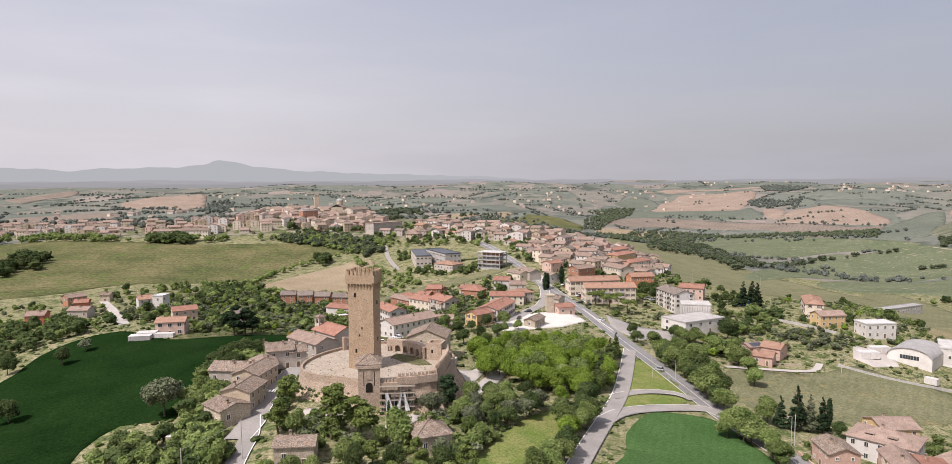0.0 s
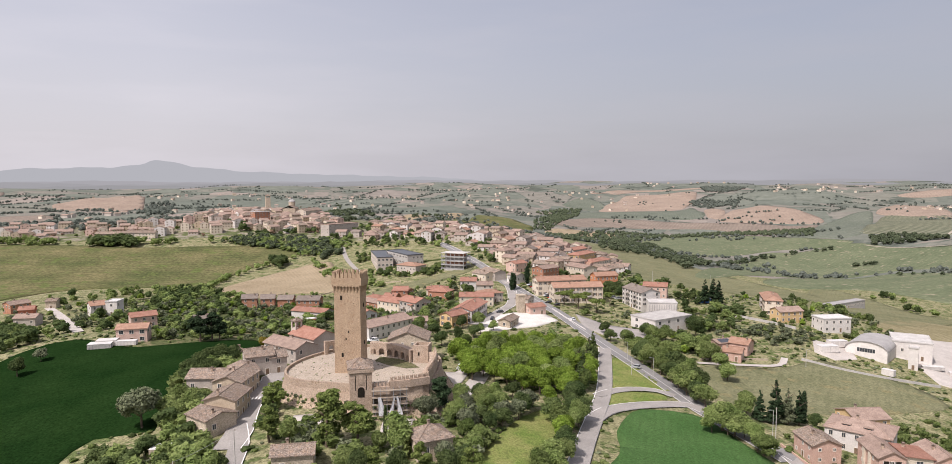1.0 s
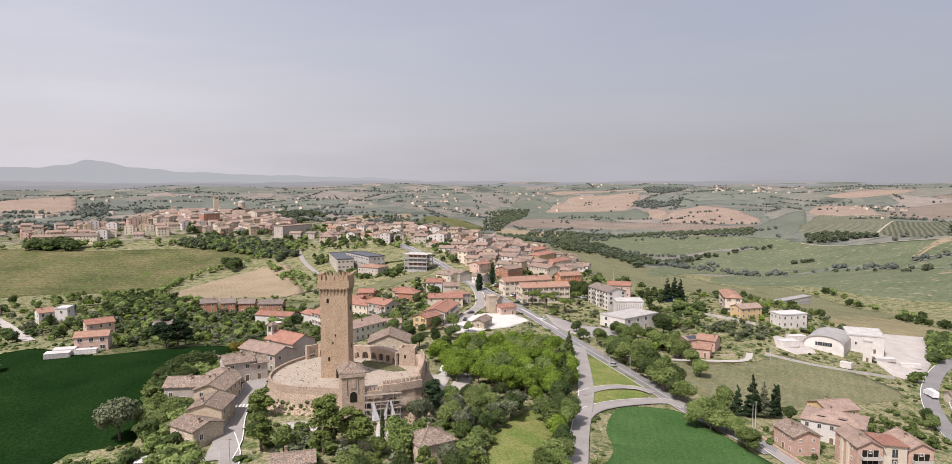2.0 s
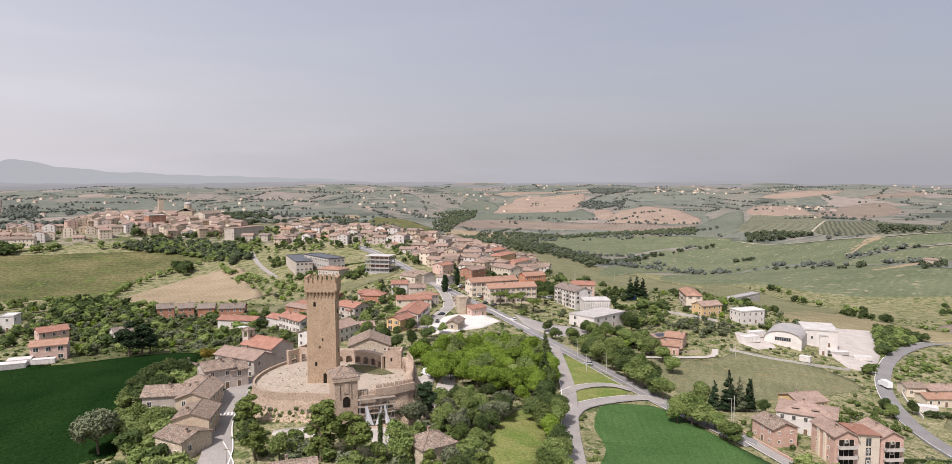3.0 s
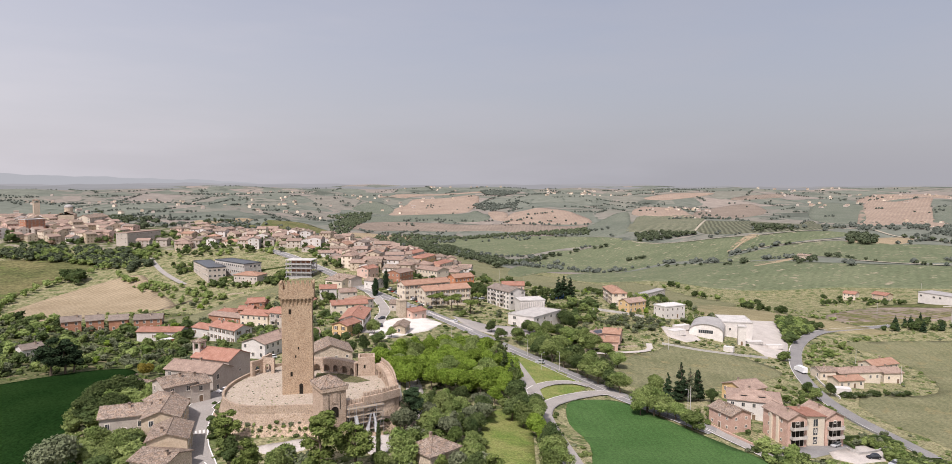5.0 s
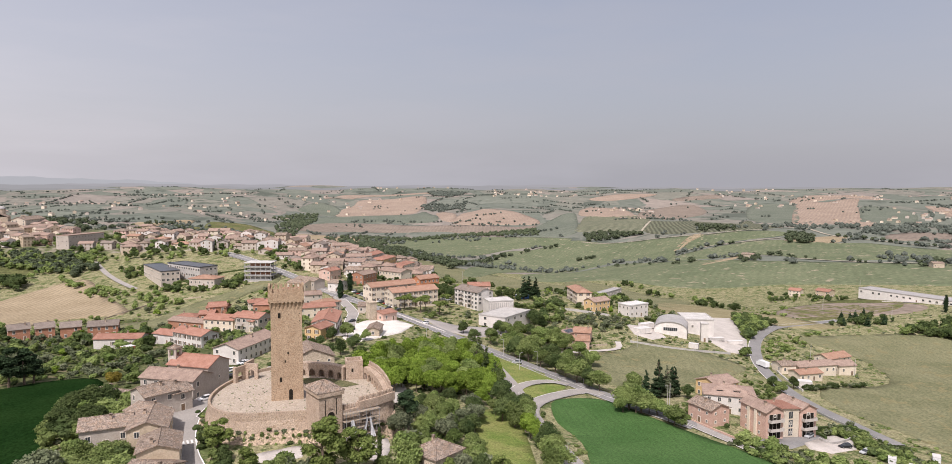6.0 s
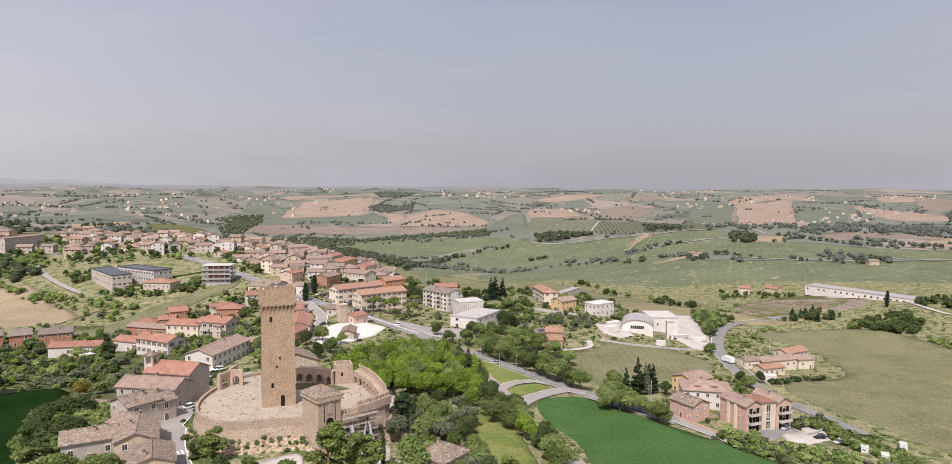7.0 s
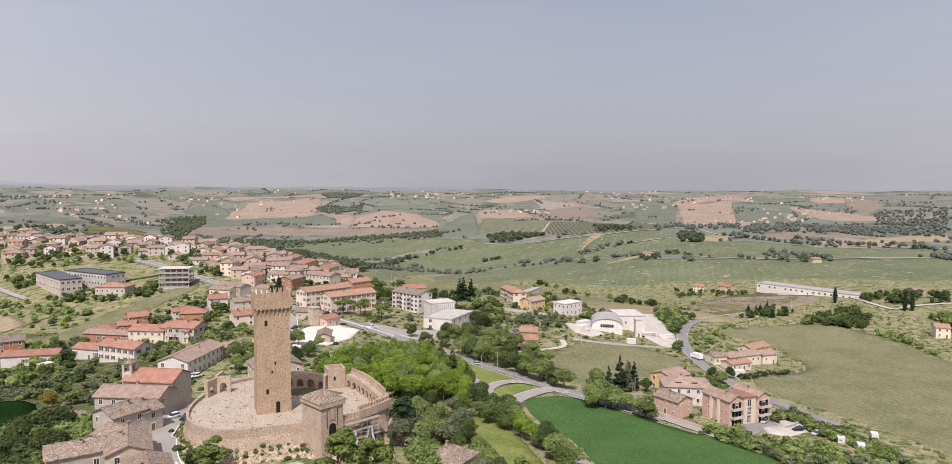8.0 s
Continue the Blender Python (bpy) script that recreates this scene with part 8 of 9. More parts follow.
tree("stone_pine", "pine", 97.0, 379.9, 9.5, 1, "umbrella pines by the road")
tree("broad", "leaf_dark", 102.4, 401.3, 9.0, 2, "trees by the blocks")
tree("broad", "leaf_dark", 108.8, 400.5, 9.0, 3, "trees by the blocks")
tree("broad", "leaf_dark", 117.0, 407.9, 9.0, 0, "trees by the blocks")
tree("broad", "leaf_dark", 113.5, 417.2, 9.0, 1, "trees by the blocks")
tree("cypress", "needle", 44.9, 425.5, 11.5, 2, "cypresses by the road", wide=1.7)
tree("cypress", "needle", 47.0, 429.7, 10.5, 3, "cypresses by the road", wide=1.6)
tree("cypress", "needle", 58.4, 447.1, 12.0, 0, "cypresses by the road", wide=1.9)
tree("broad", "leaf", 97.1, 214.7, 10.0, 1, "conifers by the lane")
tree("conifer", "needle", 100.1, 211.6, 11.0, 2, "conifers by the lane")
tree("conifer", "needle", 104.6, 209.7, 15.0, 3, "conifers by the lane")
tree("conifer", "olive", 108.6, 209.3, 12.5, 0, "conifers by the lane")
tree("conifer", "needle", 112.5, 209.0, 12.0, 1, "conifers by the lane")
tree("broad", "leaf", 82.2, 197.6, 9.5, 2, "conifers by the lane")
tree("broad", "leaf", 77.7, 199.2, 9.0, 3, "conifers by the lane")
tree("broad", "leaf", 86.8, 195.9, 8.0, 0, "conifers by the lane")
tree("broad", "leaf", 85.6, 185.5, 7.5, 1, "conifers by the lane")
tree("broad", "leaf_dark", 116.2, 206.0, 6.0, 2, "conifers by the lane")
tree("broad", "leaf", 109.7, 195.0, 5.0, 3, "conifers by the lane")
tree("cypress", "needle", 118.8, 216.8, 9.5, 0, "conifers by the lane", wide=1.3)
tree("broad", "leaf", 81.4, 299.3, 9.0, 1, "trees along the main road", wide=1.15)
tree("broad", "leaf", 81.7, 283.9, 9.7, 2, "trees along the main road", wide=1.15)
tree("broad", "leaf_dark", 80.9, 274.9, 10.5, 3, "trees along the main road", wide=1.15)
tree("broad", "leaf", 82.5, 267.6, 11.3, 0, "trees along the main road", wide=1.15)
tree("broad", "leaf", 82.9, 258.4, 9.0, 1, "trees along the main road", wide=1.15)
tree("broad", "leaf_dark", 83.3, 247.8, 9.7, 2, "trees along the main road", wide=1.15)
tree("broad", "leaf", 83.6, 241.2, 10.5, 3, "trees along the main road", wide=1.15)
tree("broad", "leaf", 83.5, 233.2, 11.3, 0, "trees along the main road", wide=1.15)
tree("broad", "leaf_dark", 84.6, 227.1, 9.0, 1, "trees along the main road", wide=1.15)
tree("broad", "leaf", 85.1, 221.3, 9.7, 2, "trees along the main road", wide=1.15)
tree("broad", "leaf", 91.1, 250.4, 10.5, 3, "trees along the main road", wide=1.15)
tree("broad", "leaf_dark", 89.4, 261.1, 11.3, 0, "trees along the main road", wide=1.15)
tree("broad", "leaf", 89.0, 274.2, 9.0, 1, "trees along the main road", wide=1.15)
tree("broad", "leaf", 89.4, 289.9, 9.7, 2, "trees along the main road", wide=1.15)
tree("broad", "leaf_dark", 90.3, 238.3, 10.5, 3, "trees along the main road", wide=1.15)
tree("broad", "leaf_dark", 75.5, 304.9, 6.7, 0, "trees along the main road", wide=1.15)
tree("broad", "leaf_dark", 76.9, 318.9, 6.7, 1, "trees along the main road", wide=1.15)
tree("conifer", "leaf_dark", 47.4, 251.3, 10.0, 2, "dark firs by the side road", wide=1.2)
tree("conifer", "leaf_dark", 46.5, 241.9, 11.0, 3, "dark firs by the side road", wide=1.2)
tree("conifer", "leaf_dark", 42.9, 229.0, 11.0, 0, "dark firs by the side road", wide=1.2)
tree("conifer", "leaf_dark", 53.4, 260.5, 9.0, 1, "dark firs by the side road", wide=1.2)
tree("broad", "leaf_dark", -90.6, 235.3, 8.5, 1, "trees behind the old houses", wide=1.30)
tree("broad", "leaf_dark", -87.4, 237.7, 9.0, 2, "trees behind the old houses", wide=1.30)
tree("broad", "leaf_dark", -83.8, 238.4, 9.0, 3, "trees behind the old houses", wide=1.30)
tree("broad", "leaf_dark", -80.9, 239.9, 8.0, 0, "trees behind the old houses", wide=1.30)
tree("broad", "leaf_dark", -91.9, 229.7, 7.5, 1, "trees behind the old houses", wide=1.30)
tree("broad", "leaf_dark", -85.2, 225.9, 7.5, 2, "trees behind the old houses", wide=1.30)
tree("broad", "leaf", -86.3, 204.4, 7.5, 3, "trees behind the old houses", wide=1.25)
tree("broad", "leaf", -80.7, 198.0, 8.0, 0, "trees behind the old houses", wide=1.25)
tree("broad", "leaf", -78.1, 199.8, 7.0, 1, "trees behind the old houses", wide=1.25)
tree("broad", "leaf", -83.1, 194.7, 7.0, 2, "trees behind the old houses", wide=1.25)
tree("broad", "leaf", 81.9, 200.9, 10.5, 3, "conifers by the lane", wide=1.55)
tree("broad", "leaf", 84.1, 197.0, 9.5, 0, "conifers by the lane", wide=1.55)
tree("broad", "leaf", 86.2, 183.2, 7.5, 1, "conifers by the lane", wide=1.55)
tree("broad", "leaf", 87.2, 192.6, 7.0, 2, "conifers by the lane", wide=1.55)
tree("broad", "leaf", 117.6, 296.2, 9.0, 3, "trees along the main road", wide=1.30)
tree("broad", "leaf", 115.4, 284.5, 10.0, 0, "trees along the main road", wide=1.30)
tree("broad", "leaf", 109.3, 297.0, 10.0, 1, "trees along the main road", wide=1.30)
tree("broad", "leaf", 95.7, 282.3, 10.0, 2, "trees along the main road", wide=1.30)
tree("broad", "leaf", 104.5, 310.1, 9.0, 3, "trees along the main road", wide=1.30)
tree("broad", "leaf", 99.4, 313.7, 8.0, 0, "trees along the main road", wide=1.30)
tree("broad", "leaf", 114.1, 272.1, 9.0, 1, "trees along the main road", wide=1.30)
tree("broad", "leaf", 111.2, 258.2, 8.0, 2, "trees along the main road", wide=1.30)
tree("conifer", "leaf_dark", 53.8, 260.5, 12.0, 3, "dark firs by the side road", wide=1.10)
tree("conifer", "leaf_dark", 49.6, 247.4, 12.0, 0, "dark firs by the side road", wide=1.10)
tree("conifer", "leaf_dark", 59.1, 275.4, 11.0, 1, "dark firs by the side road", wide=1.10)
tree("broad", "leaf_dark", 128.0, 331.8, 9.0, 2, "trees by the workshop", wide=1.30)
tree("broad", "leaf_dark", 123.9, 320.4, 9.5, 3, "trees by the workshop", wide=1.30)
tree("broad", "leaf_dark", 97.7, 317.1, 8.0, 0, "trees by the workshop", wide=1.30)
tree("stone_pine", "pine", 69.6, 379.9, 9.5, 1, "umbrella pines by the road", wide=1.50)
tree("stone_pine", "pine", 75.8, 370.9, 9.5, 2, "umbrella pines by the road", wide=1.50)
tree("stone_pine", "pine", 83.9, 362.5, 9.0, 3, "umbrella pines by the road", wide=1.50)
tree("stone_pine", "pine", 70.8, 394.3, 9.0, 0, "umbrella pines by the road", wide=1.50)
tree("broad", "leaf_dark", 106.7, 418.2, 9.0, 1, "trees by the blocks", wide=1.40)
tree("broad", "leaf_dark", 111.3, 413.6, 9.0, 2, "trees by the blocks", wide=1.40)
scatter([(2, 265), (21, 276), (45, 283), (56, 270), (51, 244), (43, 222), (34, 216), (23, 220), (3, 228), (-1, 240)], 85, 5.2, [("broad", "leaf_bright"), ("broad", "leaf_bright"), ("broad", "leaf_bright"), ("broad", "leaf")], 8, 10.5, 70, "park trees", 2.0)
scatter([(28, 215), (40, 219), (35, 198), (25, 170), (17, 148), (11, 145), (24, 180), (25, 197)], 30, 4.2, [("broad", "leaf"), ("broad", "leaf"), ("broad", "leaf_dark"), ("broad", "leaf_bright")], 6, 9, 71, "trees along the side road", 1.0)
scatter([(-0, 210), (13, 217), (25, 210), (16, 194), (5, 174), (-3, 153), (-9, 154), (-5, 173), (-5, 189)], 30, 4.6, [("broad", "leaf"), ("broad", "leaf_dark"), ("olive", "olive"), ("broad", "leaf")], 5, 8, 72, "trees beside the lawn", 2.0)
scatter([(-52, 153), (-38, 152), (-27, 154), (-18, 153), (-1, 149), (-1, 130), (-45, 132)], 26, 5, [("broad", "leaf"), ("broad", "leaf"), ("broad", "leaf_dark"), ("pine", "pine")], 6, 8.5, 73, "trees below the castle", 2.0)
mass([(-101, 162), (-100, 174), (-89, 173), (-81, 177), (-82, 188), (-69, 181), (-61, 166), (-59, 150), (-70, 137), (-89, 141)], [('broad', 'leaf', 44, 5, 8), ('broad', 'leaf_dark', 28, 5, 7.5), ('bush', 'leaf', 55, 1.5, 3)], 74, "dense green thicket of trees and shrubs", 1.0)
mass([(-86, 189), (-91, 204), (-88, 208), (-79, 202), (-73, 190), (-80, 187)], [('broad', 'leaf', 8, 5, 8), ('broad', 'leaf_dark', 5, 5, 7.5), ('bush', 'leaf', 10, 1.5, 3)], 75, "dense green thicket of trees and shrubs", 1.0)
mass([(-93, 265), (-85, 259), (-78, 245), (-73, 232), (-77, 222), (-82, 220), (-88, 212), (-94, 219)], [('broad', 'leaf', 10, 5, 7.5), ('broad', 'leaf_dark', 9, 5, 7.5), ('bush', 'leaf', 24, 1.2, 2.5)], 76, "dense green trees round the old houses", 1.5)
mass([(-207, 515), (-133, 455), (-76, 453), (-47, 407), (-35, 322), (-40, 276), (-56, 237), (-66, 212), (-75, 238), (-104, 294), (-143, 302)], [('broad', 'leaf_bright', 9, 3, 5.5), ('broad', 'leaf', 42, 3.5, 6.5), ('broad', 'leaf_dark', 30, 4, 7), ('olive', 'olive', 40, 3, 4.5), ('bush', 'leaf_dark', 45, 1, 2.4)], 77, "dense garden trees and hedges between the houses", 0.5)
mass([(-189, 237), (-193, 262), (-188, 277), (-185, 298), (-178, 309), (-190, 333), (-219, 342), (-240, 341), (-251, 318)], [('broad', 'leaf_dark', 50, 6, 9), ('broad', 'leaf', 20, 5, 8)], 78, "dark hedge of broadleaf trees beside the field", 1.0)
mass([(-188, 452), (-159, 474), (-125, 425), (-79, 395), (-68, 303), (-83, 294), (-105, 299), (-123, 305), (-131, 305), (-143, 305)], [('olive', 'olive', 42, 3, 5), ('broad', 'leaf_bright', 5, 3, 5.5), ('broad', 'leaf', 24, 4, 7), ('broad', 'leaf_dark', 12, 4, 7.5), ('bush', 'leaf', 63, 1.2, 2.6), ('bush', 'olive', 28, 1, 2)], 79, "mixed green garden trees, olives and shrubs", 1.0)
mass([(-234, 423), (-200, 444), (-135, 410), (-85, 409), (-67, 321), (-100, 312), (-129, 304), (-155, 367), (-188, 345)], [('olive', 'olive', 48, 3, 5), ('broad', 'leaf_bright', 6, 3, 5.5), ('broad', 'leaf', 28, 4, 7), ('broad', 'leaf_dark', 13, 4, 7.5), ('bush', 'leaf', 72, 1.2, 2.6), ('bush', 'olive', 32, 1, 2)], 80, "mixed green garden trees, olives and shrubs", 1.0)
mass([(-281, 493), (-221, 523), (-148, 464), (-132, 411), (-196, 436), (-234, 423)], [('broad', 'leaf_dark', 15, 5, 9), ('broad', 'leaf_bright', 4, 3, 5.5), ('broad', 'leaf', 18, 5, 8), ('bush', 'leaf', 27, 1.5, 3)], 81, "dark green trees behind the gardens", 1.0)
mass([(-148, 438), (-183, 438), (-208, 521), (-172, 516)], [('broad', 'leaf_dark', 7, 5, 9), ('broad', 'leaf_bright', 1, 3, 5.5), ('broad', 'leaf', 9, 5, 8), ('bush', 'leaf', 13, 1.5, 3)], 82, "dark green trees behind the gardens", 1.0)
mass([(-216, 548), (-172, 499), (-134, 459), (-126, 416), (-150, 409), (-168, 387)], [('broad', 'leaf_dark', 10, 5, 9), ('broad', 'leaf_bright', 2, 3, 5.5), ('broad', 'leaf', 12, 5, 8), ('bush', 'leaf', 18, 1.5, 3)], 83, "dark green trees behind the gardens", 1.0)
mass([(-57, 420), (-10, 407), (15, 382), (-7, 301), (-36, 309)], [('olive', 'olive', 18, 3, 5), ('broad', 'leaf_bright', 2, 3, 5.5), ('broad', 'leaf', 10, 4, 7), ('broad', 'leaf_dark', 5, 4, 7.5), ('bush', 'leaf', 27, 1.2, 2.6), ('bush', 'olive', 12, 1, 2)], 84, "mixed green garden trees, olives and shrubs", 1.0)
mass([(-21, 468), (6, 475), (24, 488), (30, 445), (1, 388), (-25, 404)], [('olive', 'olive', 13, 3, 5), ('broad', 'leaf_bright', 1, 3, 5.5), ('broad', 'leaf', 7, 4, 7), ('broad', 'leaf_dark', 4, 4, 7.5), ('bush', 'leaf', 20, 1.2, 2.6), ('bush', 'olive', 9, 1, 2)], 85, "mixed green garden trees, olives and shrubs", 1.0)
scatter([(-27, 306), (-4, 314), (22, 309), (12, 286), (-6, 275), (-23, 286)], 14, 6, [("broad", "leaf"), ("broad", "leaf_dark")], 5, 8, 86, "trees behind the castle", 2.0)
mass([(155, 335), (180, 339), (190, 326), (175, 310), (148, 315)], [('olive', 'olive', 31, 3, 4.5), ('bush', 'olive', 13, 1, 2)], 87, "grey-green olive trees on the slope", 1.0)
mass([(224, 374), (335, 478), (311, 418), (234, 324), (197, 312), (181, 315)], [('olive', 'olive', 18, 3, 4.5), ('bush', 'leaf', 30, 1.2, 2.6), ('broad', 'leaf', 9, 4, 6)], 88, "mixed shrubs on the dry slope", 1.0)
mass([(163, 380), (174, 369), (155, 335), (134, 327), (137, 345)], [('broad', 'leaf_dark', 8, 5, 8), ('broad', 'leaf', 8, 5, 8), ('bush', 'leaf', 11, 1.2, 2.6)], 89, "green trees between the slope houses", 1.0)
mass([(124, 322), (129, 316), (118, 291), (105, 277), (102, 292)], [('broad', 'leaf_dark', 6, 5, 8), ('broad', 'leaf', 6, 5, 8), ('bush', 'leaf', 8, 1.2, 2.6)], 90, "green trees between the slope houses", 1.0)
mass([(220, 267), (248, 296), (284, 314), (326, 324), (298, 309), (262, 292), (218, 258)], [('broad', 'leaf_dark', 24, 4, 7), ('broad', 'leaf', 24, 4, 7), ('bush', 'leaf', 24, 1.5, 3)], 91, "bushy green bank beside the road", 1.0)
mass([(245, 272), (283, 292), (330, 295), (296, 276), (249, 264), (228, 254)], [('bush', 'leaf', 24, 1.5, 3), ('broad', 'leaf', 7, 3, 5)], 92, "green bushes around the farm", 1.0)
scatter([(192, 225), (191, 211), (171, 205), (178, 218)], 9, 5, [("broad", "leaf"), ("broad", "leaf_dark")], 5, 7, 93, "trees behind the villas", 2.0)
mass([(192, 212), (214, 212), (253, 202), (241, 198), (202, 205)], [('olive', 'leaf_dark', 42, 2.2, 3), ('olive', 'olive', 13, 2, 3)], 94, "grey-green clipped hedge by the farm", 1.0)
mass([(96, 151), (107, 143), (132, 134), (135, 117), (113, 110), (79, 128)], [('bush', 'leaf', 72, 1, 2.6), ('bush', 'leaf_dark', 30, 1, 2.4), ('olive', 'olive', 18, 2, 3.5)], 95, "low green garden shrubs and beds", 1.0)
mass([(135, 163), (164, 171), (156, 158), (151, 142), (144, 124), (137, 133), (141, 151)], [('bush', 'leaf', 48, 1, 2.6), ('bush', 'leaf_dark', 20, 1, 2.4), ('olive', 'olive', 12, 2, 3.5)], 96, "low green garden shrubs and beds", 1.0)
mass([(364, 267), (402, 272), (436, 260), (427, 240), (396, 236), (376, 251)], [('broad', 'leaf_dark', 50, 6, 9), ('broad', 'leaf', 20, 5, 8)], 97, "small dark wood beside the road", 1.0)
mass([(363, 316), (396, 317), (425, 302), (402, 286), (361, 302)], [('conifer', 'needle', 9, 6, 9), ('broad', 'leaf_dark', 15, 4, 7)], 98, "mixed trees beside the bare plot", 1.0)
mass([(396, 228), (385, 202), (330, 163), (279, 140), (291, 152), (356, 199)], [('bush', 'leaf', 78, 1.5, 3.2), ('broad', 'leaf', 24, 3, 5)], 99, "green scrub along the meadow edge", 1.0)
mass([(334, 420), (371, 425), (364, 380), (316, 362), (275, 351)], [('broad', 'leaf_dark', 14, 5, 8)], 100, "green trees beside the works", 1.0)
mass([(412, 652), (439, 597), (412, 496), (408, 452), (367, 412), (294, 404), (327, 457), (213, 369)], [('broad', 'leaf_dark', 20, 5, 8), ('broad', 'leaf', 20, 5, 8), ('bush', 'leaf', 27, 1.2, 2.6)], 101, "green trees between the slope houses", 1.0)
mass([(483, 283), (529, 279), (561, 262), (566, 232), (524, 220), (487, 245)], [('broad', 'leaf_dark', 32, 5, 9), ('conifer', 'needle', 8, 7, 10), ('broad', 'leaf', 12, 4, 7)], 102, "dark farm trees beside the track", 1.0)
tree("cypress", "needle", 463.9, 283.8, 13.0, 3, "cypresses at the farm", wide=1.4)
tree("cypress", "needle", 465.0, 233.2, 13.0, 0, "cypresses at the farm", wide=1.4)
tree("cypress", "needle", 468.3, 229.5, 13.0, 1, "cypresses at the farm", wide=1.4)
mass([(502, 464), (507, 384), (475, 363), (445, 421)], [('broad', 'leaf_dark', 24, 3, 6), ('bush', 'leaf', 18, 1.5, 3)], 106, "trees and hedges round far farmhouses", 1.0)
mass([(430, 334), (407, 378), (340, 351), (342, 326)], [('bush', 'leaf', 16, 1.5, 3.5)], 107, "low scrub beside the plot", 1.0)
mass([(-315, 431), (-249, 428), (-200, 444), (-164, 484), (-101, 479), (-39, 479), (19, 479), (26, 381), (4, 307), (-24, 298), (-62, 295), (-97, 293), (-106, 310), (-127, 298), (-171, 313), (-204, 320), (-224, 305)], [('broad', 'leaf_bright', 13, 3, 5.5), ('broad', 'leaf', 62, 3.5, 6.5), ('broad', 'leaf_dark', 30, 4, 7), ('olive', 'olive', 60, 3, 5), ('bush', 'leaf', 200, 1, 2.5), ('bush', 'leaf_dark', 38, 1, 2.5)], 108, "mixed green garden trees and shrubs between houses", 0.6)
mass([(-105, 244), (-88, 246), (-70, 249), (-58, 205), (-55, 182), (-66, 180), (-82, 188), (-96, 210)], [('broad', 'leaf', 22, 4, 6.5), ('bush', 'leaf', 60, 1, 2.5), ('broad', 'leaf_dark', 14, 4, 6)], 109, "green shrubs between the old houses", 3.0)
mass([(47, 442), (99, 514), (146, 524), (183, 435), (307, 543), (305, 421), (238, 324), (183, 319), (144, 297), (111, 285), (93, 316), (78, 327), (70, 385)], [('broad', 'leaf_bright', 9, 3, 5.5), ('broad', 'leaf', 42, 3.5, 6.5), ('broad', 'leaf_dark', 22, 4, 7), ('olive', 'olive', 40, 3, 4.5), ('bush', 'leaf', 160, 1, 2.5), ('bush', 'olive', 90, 1, 2)], 110, "mixed trees and shrubs between the slope houses", 0.6)
mass([(104, 202), (116, 195), (180, 233), (193, 225), (174, 197), (145, 178), (135, 195), (97, 171), (92, 182)], [('broad', 'leaf', 14, 3, 5.5), ('bush', 'leaf', 70, 1, 2.2), ('bush', 'leaf_dark', 30, 1, 2)], 111, "garden hedges and shrubs round the flats", 0.6)
mass([(167, 443), (388, 692), (352, 568), (159, 345), (135, 355), (124, 378)], [('broad', 'leaf_dark', 22, 4, 8), ('bush', 'leaf', 40, 1, 2.2)], 112, "green trees beside the blocks", 0.6)
mass([(-162, 776), (-93, 787), (-26, 1189), (46, 614), (106, 626), (160, 612), (114, 513), (76, 516), (47, 503), (25, 546), (-18, 614), (-95, 696)], [("far", 'leaf', 130, 4, 8), ("far", 'leaf_dark', 150, 5, 9)], 113, "garden trees between town houses", -2.5)
mass([(-716, 920), (-467, 868), (-296, 838), (-649, 2247), (-408, 2416), (-142, 1152), (-131, 764), (-240, 755), (-402, 746), (-595, 764)], [('far', 'leaf', 160, 4, 7), ('far', 'wood', 420, 4, 8)], 114, "garden trees between town houses", 0.3)
mass([(-76, 636), (-54, 620), (-38, 566), (-15, 529), (5, 518), (27, 501), (-4, 492), (-35, 510), (-61, 542)], [('broad', 'leaf', 30, 3, 6), ('broad', 'leaf_dark', 30, 3, 7), ('bush', 'leaf', 70, 1.2, 2.6)], 115, "shrubs and trees round the school", 0.4)
mass([(-7, 189), (2, 195), (14, 195), (2, 162), (-4, 150), (-35, 158), (-45, 165), (-45, 178), (-33, 170), (-21, 165)], [('broad', 'leaf', 26, 3.5, 6.5), ('bush', 'leaf', 70, 1, 2.4), ('olive', 'olive', 16, 3, 5)], 116, "undergrowth below the castle", 0.5)

mass([(332, 370), (345, 357), (325, 319), (271, 296), (249, 285), (269, 318)], [("broad", "leaf_dark", 30, 5, 8), ("broad", "leaf", 30, 5, 8), ("bush", "leaf", 30, 1.5, 3)], 401, "dense green trees on the bank behind the works", 0.5)
mass([(101, 168), (107, 158), (109, 143), (119, 129), (122, 123), (90, 138), (90, 153), (91, 165)], [("broad", "leaf", 22, 3, 5.5), ("bush", "leaf", 50, 1.2, 2.8), ("bush", "olive", 60, 1, 2.5), ("bush", "leaf_dark", 60, 1.2, 2.8)], 402, "garden shrubs and small trees along the field edge", 0.3)
mass([(138, 163), (150, 159), (143, 143), (140, 123), (130, 124), (132, 140)], [("bush", "leaf", 60, 1.2, 3), ("bush", "leaf_dark", 40, 1.2, 3), ("broad", "leaf", 10, 3, 5)], 403, "green garden hedges beside the road", 0.3)
mass([(20, 600), (60, 480), (100, 430), (170, 480), (200, 600), (140, 700), (60, 700)], [("far", "leaf_dark", 90, 4, 8), ("far", "leaf", 80, 4, 7), ("bush", "leaf", 90, 1.5, 3)], 404, "garden trees between town houses", -2.2)
